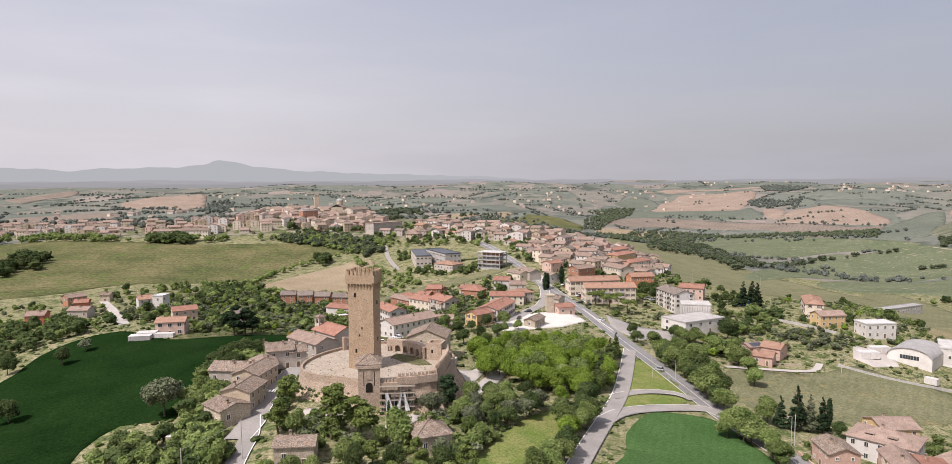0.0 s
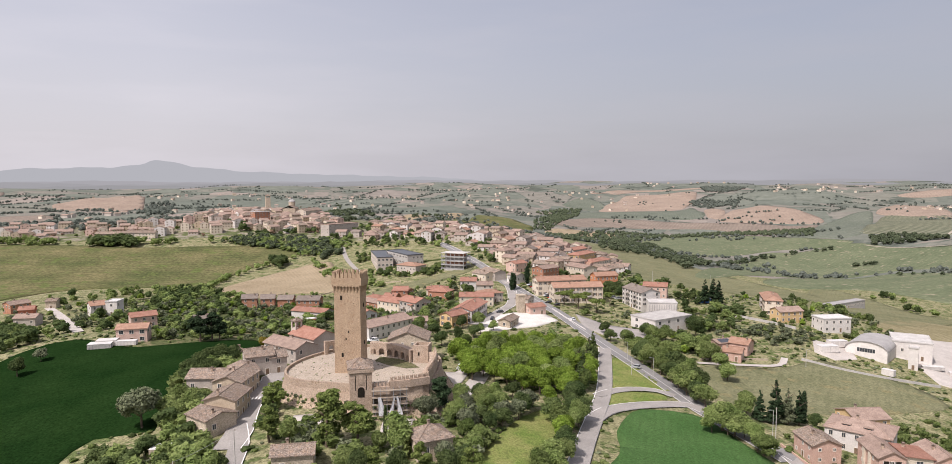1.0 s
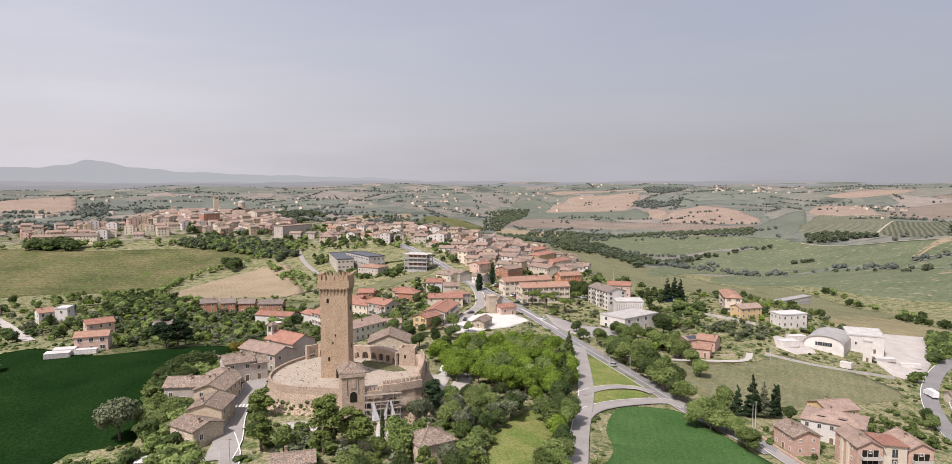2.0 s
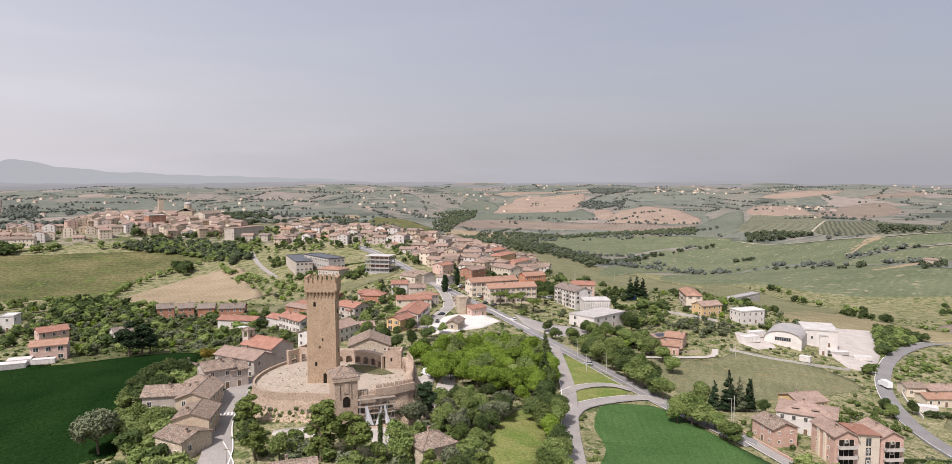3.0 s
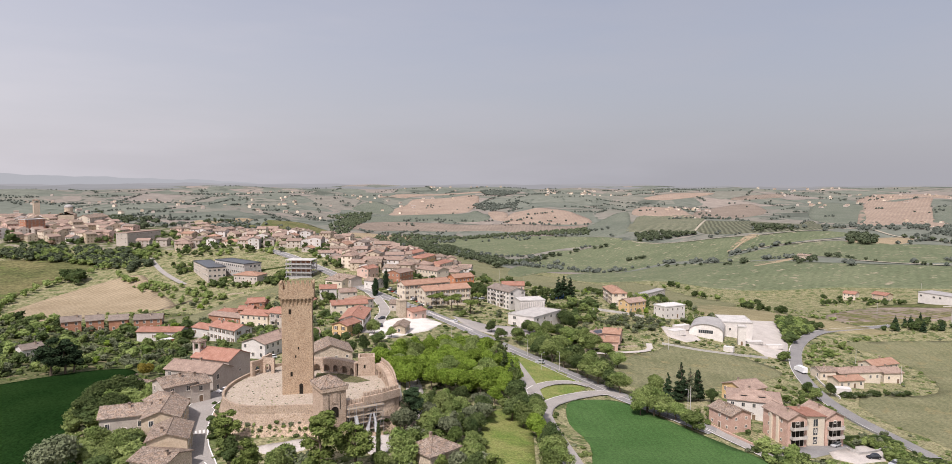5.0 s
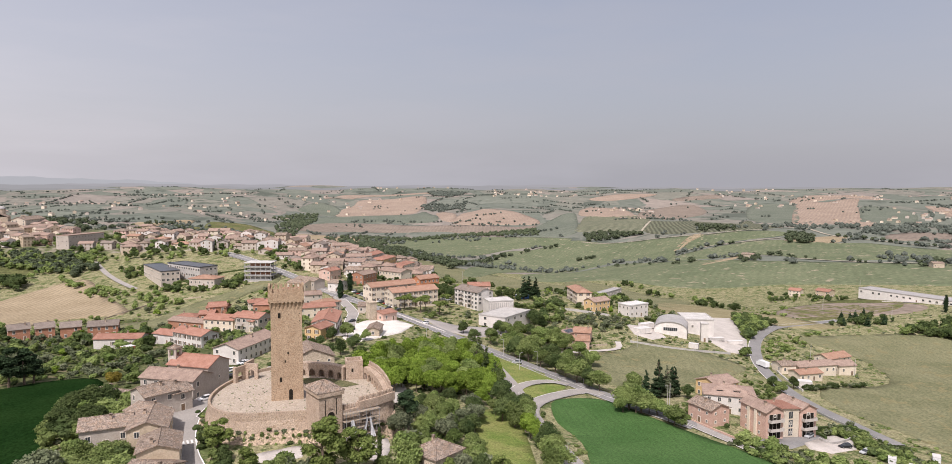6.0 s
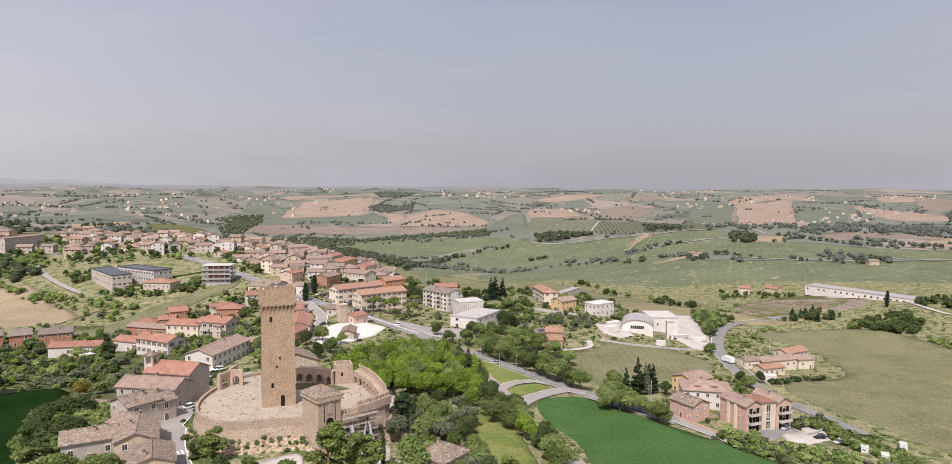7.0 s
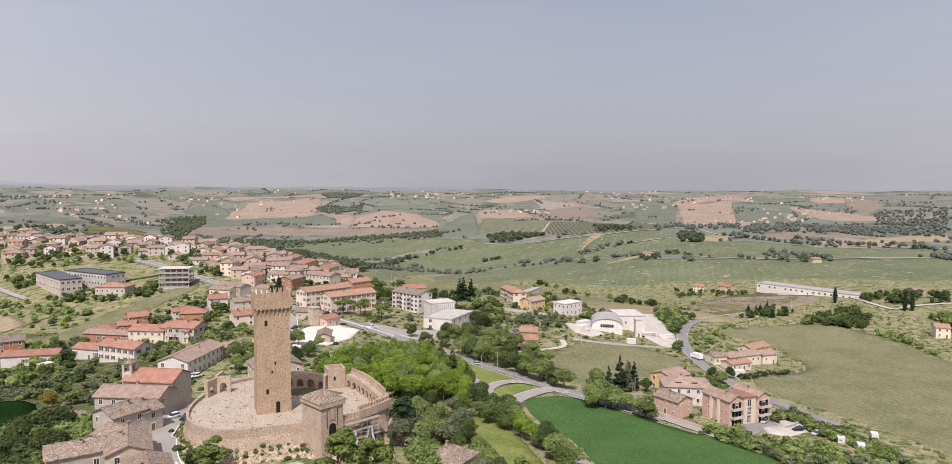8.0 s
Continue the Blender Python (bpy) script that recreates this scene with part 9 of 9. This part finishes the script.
mass([(-140, 690), (-60, 650), (0, 590), (30, 640), (-20, 760), (-110, 800)], [("far", "leaf_dark", 60, 4, 8), ("far", "leaf", 60, 4, 7)], 405, "garden trees between town houses", -2.2)

# weeds, tufts and low shrubs over the rough ground
mass([(-230, 150), (-60, 140), (60, 140), (70, 200), (60, 250), (110, 240), (250, 230), (300, 330), (186, 416), (55, 498), (-60, 468), (-200, 460)], [("tuft", "leaf", 1500, 0.5, 1.3), ("tuft", "leaf_dark", 900, 0.5, 1.5), ("tuft", "olive", 700, 0.4, 1.1)], 900, "weeds and low tufts over rough ground", 0.3)
mass([(100, 90), (180, 120), (420, 150), (511, 325), (400, 402), (300, 400), (230, 230)], [("tuft", "leaf", 350, 0.5, 1.2), ("tuft", "olive", 250, 0.4, 1.0)], 901, "weeds and low tufts over rough ground", 0.3)

# ---- tree belts far off ----
thicket("tree_belt", area_spots([(-234, 734), (-200, 763), (-157, 753), (-96, 702), (-86, 657), (-107, 637), (-142, 684), (-187, 712)], 150, 5, 10, 118, fields=True), "valley_wood", "green trees below the hill town")
thicket("tree_belt", area_spots([(-234, 734), (-200, 763), (-157, 753), (-96, 702), (-86, 657), (-107, 637), (-142, 684), (-187, 712)], 170, 4, 9, 218, fields=True), "leaf", "green trees below the hill town")
thicket("tree_belt", area_spots([(-578, 760), (-487, 772), (-365, 726), (-237, 743), (-232, 726), (-354, 704), (-467, 739), (-544, 715)], 90, 6.5, 11.7, 120, fields=True), "leaf", "trees among the town edge gardens")
thicket("tree_belt", area_spots([(-357, 711), (-358, 763), (-326, 744), (-309, 708)], 30, 10.4, 14.3, 121, fields=True), "leaf_dark", "dark clump of trees at the town edge")
thicket("tree_belt", area_spots([(-437, 558), (-414, 569), (-434, 630), (-403, 617), (-382, 570), (-383, 527)], 45, 10.4, 14.3, 122, fields=True), "leaf_dark", "dark wood on the hillside")
thicket("tree_belt", area_spots([(-237, 779), (-424, 1514), (-234, 927), (-204, 780)], 30, 10.4, 14.3, 123, fields=True), "leaf_dark", "trees among the town houses")
thicket("tree_belt", row_spots([(-218, 516), (-182, 507), (-179, 557), (-171, 602), (-148, 647), (-130, 670)], 5, 3.9, 7.8, 124, 3, 0.9), "leaf", "hedge between two fields")
thicket("tree_belt", area_spots([(-120, 644), (-78, 568), (-52, 522), (-39, 479), (-64, 474), (-99, 569)], 80, 2.6, 6.5, 125, fields=True), "leaf", "bushes on the bank below the school")
thicket("tree_belt", area_spots([(-155, 628), (-155, 654), (-142, 633), (-140, 612)], 10, 10.4, 14.3, 126, fields=True), "leaf_dark", "clump of trees in the hedge")
thicket("tree_belt", area_spots([(449, 212), (449, 198), (411, 164), (403, 174)], 30, 6.5, 10.4, 146, fields=True), "leaf", "trees beside a far farm")
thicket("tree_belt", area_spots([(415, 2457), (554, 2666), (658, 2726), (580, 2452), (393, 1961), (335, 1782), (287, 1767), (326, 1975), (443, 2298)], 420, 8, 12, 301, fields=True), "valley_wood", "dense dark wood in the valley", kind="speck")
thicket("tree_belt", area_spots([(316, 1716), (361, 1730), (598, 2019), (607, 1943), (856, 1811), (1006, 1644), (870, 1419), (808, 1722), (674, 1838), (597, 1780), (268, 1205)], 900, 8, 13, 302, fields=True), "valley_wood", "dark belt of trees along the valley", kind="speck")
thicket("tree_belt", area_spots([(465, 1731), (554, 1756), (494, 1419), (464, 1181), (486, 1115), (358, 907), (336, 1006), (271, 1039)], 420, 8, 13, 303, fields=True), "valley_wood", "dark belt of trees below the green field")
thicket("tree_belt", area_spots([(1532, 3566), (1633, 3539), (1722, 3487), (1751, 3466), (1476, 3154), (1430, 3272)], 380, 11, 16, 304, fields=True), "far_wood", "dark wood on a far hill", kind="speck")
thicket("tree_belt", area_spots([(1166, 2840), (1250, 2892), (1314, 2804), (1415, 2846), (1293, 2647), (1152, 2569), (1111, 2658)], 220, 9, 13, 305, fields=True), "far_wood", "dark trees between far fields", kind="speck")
thicket("tree_belt", row_spots([(342, 877), (567, 1176), (709, 1260), (801, 1249)], 9, 8, 14, 306, 6, 0.75), "valley_wood", "line of trees along a ditch")
thicket("tree_belt", area_spots([(1068, 1089), (1014, 935), (962, 886), (924, 948)], 60, 8, 12, 307, fields=True), "valley_wood", "trees at the foot of the vineyard")
thicket("tree_belt", area_spots([(906, 1290), (942, 1220), (936, 1101), (889, 1160), (857, 1208)], 150, 8, 13, 308, fields=True), "valley_wood", "farm trees below the vineyard")
thicket("tree_belt", area_spots([(950, 775), (982, 780), (969, 733), (895, 691), (885, 726)], 70, 8, 15, 309, fields=True), "valley_wood", "hilltop clump of trees round a farm")
thicket("tree_belt", area_spots([(712, 678), (740, 668), (683, 615), (656, 625)], 45, 5, 8, 310, fields=True), "valley_wood", "dense clump of trees beside a farm")
thicket("tree_belt", row_spots([(747, 656), (723, 597)], 6, 6, 10, 311, 4, 0.9), "valley_wood", "trees behind the hill farm")
thicket("tree_belt", row_spots([(716, 593), (718, 551), (726, 502)], 9, 4, 7, 312, 4, 0.7), "valley_wood", "hedge across the hill")
thicket("tree_belt", area_spots([(773, 469), (846, 475), (812, 424), (730, 440)], 36, 4, 8, 313, fields=True), "valley_wood", "trees round a hill farm")
thicket("tree_belt", row_spots([(1023, 730), (1025, 659), (1020, 570), (1056, 500), (1096, 426)], 9, 6, 11, 314, 4, 0.8), "valley_wood", "hedge along the ridge track")
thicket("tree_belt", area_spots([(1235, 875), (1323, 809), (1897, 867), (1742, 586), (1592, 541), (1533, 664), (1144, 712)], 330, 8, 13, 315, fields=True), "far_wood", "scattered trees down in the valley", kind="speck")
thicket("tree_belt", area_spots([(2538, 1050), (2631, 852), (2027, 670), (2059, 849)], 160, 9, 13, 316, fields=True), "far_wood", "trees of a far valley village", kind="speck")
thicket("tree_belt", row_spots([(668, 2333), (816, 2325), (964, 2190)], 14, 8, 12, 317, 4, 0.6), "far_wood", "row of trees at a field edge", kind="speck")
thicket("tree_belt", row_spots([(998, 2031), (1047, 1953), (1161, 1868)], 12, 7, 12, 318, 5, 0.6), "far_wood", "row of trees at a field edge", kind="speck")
thicket("tree_belt", row_spots([(733, 1085), (759, 1064)], 5, 7, 11, 319, 4, 1), "valley_wood", "clump of trees in a field")
thicket("tree_belt", row_spots([(681, 908), (687, 852), (664, 794)], 12, 5, 10, 320, 5, 0.6), "valley_wood", "single trees along a field edge")
thicket("tree_belt", row_spots([(657, 747), (651, 733)], 4, 5, 7, 321, 3, 1), "valley_wood", "small trees on the green hill")
thicket("tree_belt", row_spots([(658, 717), (676, 730)], 6, 10, 12, 322, 0.5, 1), "valley_wood", "single dark tree on the green hill")
thicket("tree_belt", row_spots([(805, 852), (832, 823), (854, 806)], 7, 6, 10, 323, 3, 0.6), "valley_wood", "trees round a hill farm")
thicket("tree_belt", area_spots([(-219, 756), (-159, 771), (-105, 791), (-72, 827), (-139, 819), (-165, 799)], 60, 6, 9, 324, fields=True), "leaf_dark", "garden trees below the old town")
thicket("tree_belt", area_spots([(-257, 1604), (-326, 2469), (-198, 2067), (-96, 1240), (-154, 1252)], 160, 9, 14, 325, fields=True), "valley_wood", "dark wood beside the old town")
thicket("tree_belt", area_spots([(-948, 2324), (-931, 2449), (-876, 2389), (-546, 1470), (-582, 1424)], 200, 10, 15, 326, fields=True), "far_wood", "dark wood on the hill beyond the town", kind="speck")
thicket("tree_belt", area_spots([(-369, 756), (-344, 771), (-315, 723), (-342, 710)], 45, 7, 12, 327, fields=True), "leaf_dark", "dark clump of trees at the town edge")
thicket("tree_belt", row_spots([(-114, 860), (-96, 1240), (-30, 1340), (111, 1828)], 10, 7, 11, 328, 6, 0.7), "valley_wood", "trees below the straw hill")
thicket("tree_belt", row_spots([(20, 1323), (77, 1270), (137, 1284), (194, 1193)], 7, 8, 12, 329, 8, 0.9), "valley_wood", "wooded valley edge behind the town")


def spread_trees():
    """Single trees and copses all over the far land, thicker along the hollows, and hedges from field to field."""
    rng = random.Random(77)
    spots = []
    while len(spots) < 2600:
        a, d = radians(rng.uniform(-52, 82)), 900 * (5.0 ** rng.random())
        x, y = -40 + d * math.sin(a), d * math.cos(a)
        copse = math.sin(x / 83 + 2 * math.sin(y / 140)) + math.sin(y / 97 + x / 210)
        if copse < 0.75:
            continue
        for _ in range(rng.randrange(1, 6)):
            spots.append((x + rng.gauss(0, 16), y + rng.gauss(0, 10), rng.uniform(6, 11)))
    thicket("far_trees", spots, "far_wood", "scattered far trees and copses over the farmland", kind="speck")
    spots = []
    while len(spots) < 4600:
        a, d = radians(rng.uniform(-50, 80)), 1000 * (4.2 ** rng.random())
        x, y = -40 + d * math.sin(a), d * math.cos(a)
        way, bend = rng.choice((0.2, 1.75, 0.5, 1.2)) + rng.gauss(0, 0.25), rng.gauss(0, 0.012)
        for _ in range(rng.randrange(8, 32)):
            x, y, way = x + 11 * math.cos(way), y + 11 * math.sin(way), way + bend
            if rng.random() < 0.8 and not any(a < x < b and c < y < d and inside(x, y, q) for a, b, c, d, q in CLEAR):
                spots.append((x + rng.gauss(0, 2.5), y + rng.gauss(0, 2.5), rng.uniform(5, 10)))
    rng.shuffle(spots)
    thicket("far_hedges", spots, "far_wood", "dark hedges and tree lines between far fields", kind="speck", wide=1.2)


def far_houses():
    """Farms and hamlets a kilometre and more away, and the town's farthest edge."""
    rng = random.Random(78)
    bm = bmesh.new()
    for cx, cy, n, rx, ry in ((-700, 1500, 12, 130, 80), (-1100, 1900, 10, 160, 90), (900, 3200, 12, 170, 90), (2100, 3300, 12, 180, 100), (1250, 1500, 2, 40, 20),
                              (2300, 1900, 10, 120, 70), (300, 3600, 14, 220, 90), (-300, 2300, 5, 120, 60), (1500, 3900, 14, 250, 90), (-520, 1050, 14, 120, 50), (3000, 2600, 10, 200, 90), (2300, 1250, 26, 160, 90), (1700, 2050, 14, 90, 60), (2700, 1900, 22, 260, 120), (600, 2900, 18, 260, 110),
                              (-900, 2600, 26, 340, 160), (-250, 3000, 26, 320, 140), (3200, 1500, 16, 240, 110), (1900, 2900, 18, 260, 120), (200, 2400, 10, 160, 90)):
        for _ in range(n):
            x, y = cx + rng.gauss(0, rx), cy + rng.gauss(0, ry)
            z, a, L, D, e = ground(x, y), rng.uniform(0, math.pi), rng.uniform(9, 18), rng.uniform(8, 11), rng.uniform(5, 7)
            m = Matrix.Translation((x, y, z)) @ Matrix.Rotation(a, 4, "Z")
            wall, tile = rng.randrange(3), 3 + rng.randrange(3)
            lift = m.to_3x3() @ Vector((L, 0, 0))
            solid(bm, [m @ Vector(p) for p in ((-L / 2, -D / 2, -3), (-L / 2, D / 2, -3), (-L / 2, D / 2, e), (-L / 2, 0, e + 2), (-L / 2, -D / 2, e))], lift, wall)
            solid(bm, [m @ Vector(p) for p in ((-L / 2, -D / 2 - 0.5, e - 0.2), (-L / 2, 0, e + 2), (-L / 2, D / 2 + 0.5, e - 0.2), (-L / 2, D / 2 + 0.5, e + 0.1), (-L / 2, 0, e + 2.3), (-L / 2, -D / 2 - 0.5, e + 0.1))], lift, tile)
    tagged(part("far_farmhouses", bm, ["beige", "stone", "cream", "tile_old", "tile_pink", "tile_brown"]), "small pale farmhouses far off on the hills", "houses", kind="stuff")


spread_trees()
far_houses()

# ---- cars and street things ----
for k in range(16):
    car(58.9 + (7.1) * k / 15, 440.1 + (-52.0) * k / 15, 30, ("car_white", "car_grey", "car_black", "car_grey", "car_red")[k * 7 % 5])
car(-55.3, 233.9, 20, "car_white")
car(-52.7, 230.7, 42, "car_black")
car(-49.5, 235.5, 42, "car_grey")
car(-41.4, 280.6, 10, "car_white")
car(-43.2, 269.5, 15, "car_black")
car(-35.6, 290.4, 10, "car_white")
car(-34.6, 289.4, 10, "car_white")
car(126.5, 161.4, 10, "car_grey")
car(130.1, 151.0, -20, "car_black")
car(132.1, 145.6, -5, "car_grey")
car(74.5, 264.4, -40, "car_grey")
car(21.5, 327.6, 70, "car_black")
car(6.9, 316.3, 30, "car_white")
car(115.6, 194.9, 15, "car_white")
car(105.3, 401.8, 10, "car_white")
car(107.5, 398.9, 10, "car_grey")
car(65.3, 341.0, -60, "car_white")
car(0.9, 240.7, -60, "car_white", van=True)
car(27.8, 349.0, 25, "car_black")
car(60.9, 383.7, 25, "car_black")
car(64.8, 377.9, 25, "car_black")
lamp_post(96.5, 196.8, 9, 200)
lamp_post(85.6, 231.7, 8, 200)
lamp_post(78.2, 254.1, 8, 200)
lamp_post(74.6, 275.8, 8, 200)
lamp_post(69.1, 253.6, 7, 20)
lamp_post(48.9, 303.3, 8, 30)
lamp_post(53.2, 263.9, 7, 20)
lamp_post(158.1, 280.2, 8, 0)
utility_pole(-58.4, 159.3, 10.5)
utility_pole(-69.0, 149.3, 9.0)
wire((-58.4, 159.3, 15.7), (-69.0, 149.3, 12.5), 0.6)
utility_pole(547.8, 399.3, 11)
utility_pole(97.4, 196.6, 10)
utility_pole(251.8, 222.3, 9)
utility_pole(327.7, 754.6, 10)
utility_pole(156.1, 473.2, 10)
utility_pole(266.5, 256.8, 8)
utility_pole(419.9, 351.8, 9)
utility_pole(416.0, 295.9, 9)


def lorry(x, y, turn):
    ob = thing("lorry", x, y, ground(x, y) + 0.3, turn, "white box lorry on the valley road", "lorry")
    bm = bmesh.new()
    box(bm, 0.9, 0, 0.9, 5.6, 2.3, 2.5)
    part("cargo_box", bm, ["car_white"], ob)
    bm = bmesh.new()
    solid(bm, [(-2.1, -1.05, 0.5), (-3.9, -1.05, 0.5), (-3.9, -1.05, 1.4), (-3.6, -1.05, 2.4), (-2.1, -1.05, 2.4)], (0, 2.1, 0))
    part("cab", bm, ["car_white"], ob)
    bm = bmesh.new()
    solid(bm, [(-3.93, -0.9, 1.45), (-3.66, -0.9, 2.25), (-3.6, -0.9, 2.25), (-3.86, -0.9, 1.45)], (0, 1.8, 0))
    part("windscreen", bm, ["glass"], ob)
    for sx in (-3.0, 2.4):
        for sy in (-1, 1):
            w = part("wheel", WHEEL, None, ob)
            w.matrix_basis = pose(sx, sy * 0.95, 0.45) @ Matrix.Diagonal((1.4, 1.4, 1.4, 1))
    return ob


def container(x, y, turn, L, W, hgt, material, label):
    ob = thing("container", x, y, ground(x, y) + 0.2, turn, label, "container", "goods in the works yard")
    bm = bmesh.new()
    box(bm, 0, 0, 0, L, W, hgt)
    body = part("body", bm, [material], ob)
    n = int(L / 1.2)
    for k in range(n):
        for s in (-1, 1):
            bm = bmesh.new()
            box(bm, -L / 2 + (k + 0.5) * L / n, s * W / 2, 0.15, 0.35, 0.12, hgt - 0.3)
            part("rib", bm, [material], body)
    bm = bmesh.new()
    box(bm, 0, 0, hgt, L + 0.1, W + 0.1, 0.1)
    part("top", bm, ["white_roof"], ob)
    return ob


def low_wall(pts, hgt, thick, material, label):
    """A low wall that follows the ground along a line."""
    bm = bmesh.new()
    line = smooth_line([(*p, 0) for p in pts], 3.0)
    rows = []
    for k, p in enumerate(line):
        d = (line[min(k + 1, len(line) - 1)] - line[max(k - 1, 0)]).normalized()
        o = Vector((d.y, -d.x, 0)) * thick / 2
        z = ground(p.x, p.y)
        rows.append([bm.verts.new((p.x + s * o.x, p.y + s * o.y, z + h)) for s, h in ((-1, -0.6), (-1, hgt), (1, hgt), (1, -0.6))])
    for a, b in zip(rows, rows[1:]):
        for k in range(3):
            bm.faces.new((a[k], a[k + 1], b[k + 1], b[k]))
    bm.faces.new(rows[0])
    bm.faces.new(list(reversed(rows[-1])))
    return tagged(part("garden_wall", bm, [material]), label, "wall", kind="structure")


lorry(209.5, 244.2, 255)
container(182.5, 302.7, 0, 9, 5, 3.0, "white", "white site cabin in the works yard")
container(192.8, 310.8, 0, 9, 4, 3.0, "white", "white site cabin in the works yard")
container(198.9, 306.2, 80, 5, 3, 2.6, "concrete", "grey bin in the works yard")
container(194.4, 275.9, -60, 5, 2.5, 2.6, "white", "white box body in the yard")
container(226.4, 289.1, -20, 9, 3, 1.6, "concrete", "stack of grey pipes in the yard")
container(234.6, 282.6, -20, 9, 2.6, 2.0, "white", "white container in the yard")
container(200.6, 216.0, -40, 8, 4, 2.4, "white", "white covered pool shed")
container(-149.2, 288.9, 10, 9, 5, 2.0, "concrete", "low grey shed with pale roof")
container(-148.3, 293.1, 10, 8, 5, 2.4, "white", "low pale lean-to by the pink house")
container(-140.0, 292.3, 5, 8, 3, 1.8, "white", "low pale lean-to by the pink house")
container(-9.3, 243.0, 70, 4, 3, 2.8, "white", "white site hut by the castle")
container(-80.0, 173.1, 0, 6, 4, 2.2, "stone", "small stone shed in the thicket")
container(159.6, 393.0, -5, 9, 2.5, 2.8, "blue", "blue container beside the works")
container(152.9, 134.9, 30, 3.4, 2.2, 1.7, "tarp", "small pale garden shed among vegetable beds")
container(133.6, 138.1, 30, 3.4, 2.2, 1.7, "tarp", "small pale garden shed among vegetable beds")
container(132.6, 131.3, 30, 3.4, 2.2, 1.7, "tarp", "small pale garden shed among vegetable beds")
container(-74.2, 362.2, 30, 5, 4, 3, "orange", "small orange wooden garden shed")
low_wall([(161.4, 289.2), (173.4, 278.8), (189.4, 271.3), (211.2, 265.9)], 1.1, 0.4, "concrete", "grey boundary wall of the works yard")
low_wall([(95.8, 190.7), (96.4, 178.5), (97.9, 164.7)], 0.9, 0.3, "pinkbrick", "low pink brick wall by the lane")
low_wall([(220.9, 247.9), (204.6, 228.8), (191.4, 209.0)], 0.9, 0.4, "white", "white parapet along the valley road")
low_wall([(5.1, 351.2), (9.5, 334.9), (18.8, 350.2), (22.8, 374.5)], 1.2, 0.5, "leaf_dark", "clipped dark green hedge")
low_wall([(111.0, 285.2), (128.3, 287.9), (144.3, 287.5)], 0.8, 0.3, "stone", "low stone garden wall")
low_wall([(158.9, 362.3), (175.6, 346.6), (186.1, 335.7)], 1.4, 0.35, "concrete", "concrete retaining wall")
low_wall([(59.9, 366.7), (63.6, 340.3), (67.5, 320.8)], 0.7, 0.4, "white", "white roadside barrier")
low_wall([(-48.9, 556.8), (-32.8, 544.6), (-14.5, 545.5), (7.9, 541.8), (29.5, 547.4)], 1.2, 0.5, "leaf_dark", "dark hedge along the strip field")
low_wall([(170.7, 197.2), (161.6, 177.5), (157.4, 163.5), (154.4, 153.8)], 0.8, 0.15, "steel", "steel guard rail beside the road")
low_wall([(-85.2, 471.6), (-57.6, 498.9), (-29.3, 491.3)], 0.8, 0.3, "stone", "low stone terrace wall")
low_wall([(129.7, 165.2), (152.6, 165.3), (154.7, 158.1)], 1.6, 0.8, "leaf_dark", "clipped green hedge round the car park")
low_wall([(128.1, 159.0), (128.0, 154.5), (139.2, 155.6), (147.5, 159.2)], 1.0, 0.3, "concrete", "pale retaining wall beside the car park")
low_wall([(132.5, 168.0), (133.1, 162.9), (131.4, 158.6)], 1.1, 0.8, "leaf_dark", "clipped green hedge beside the flats")
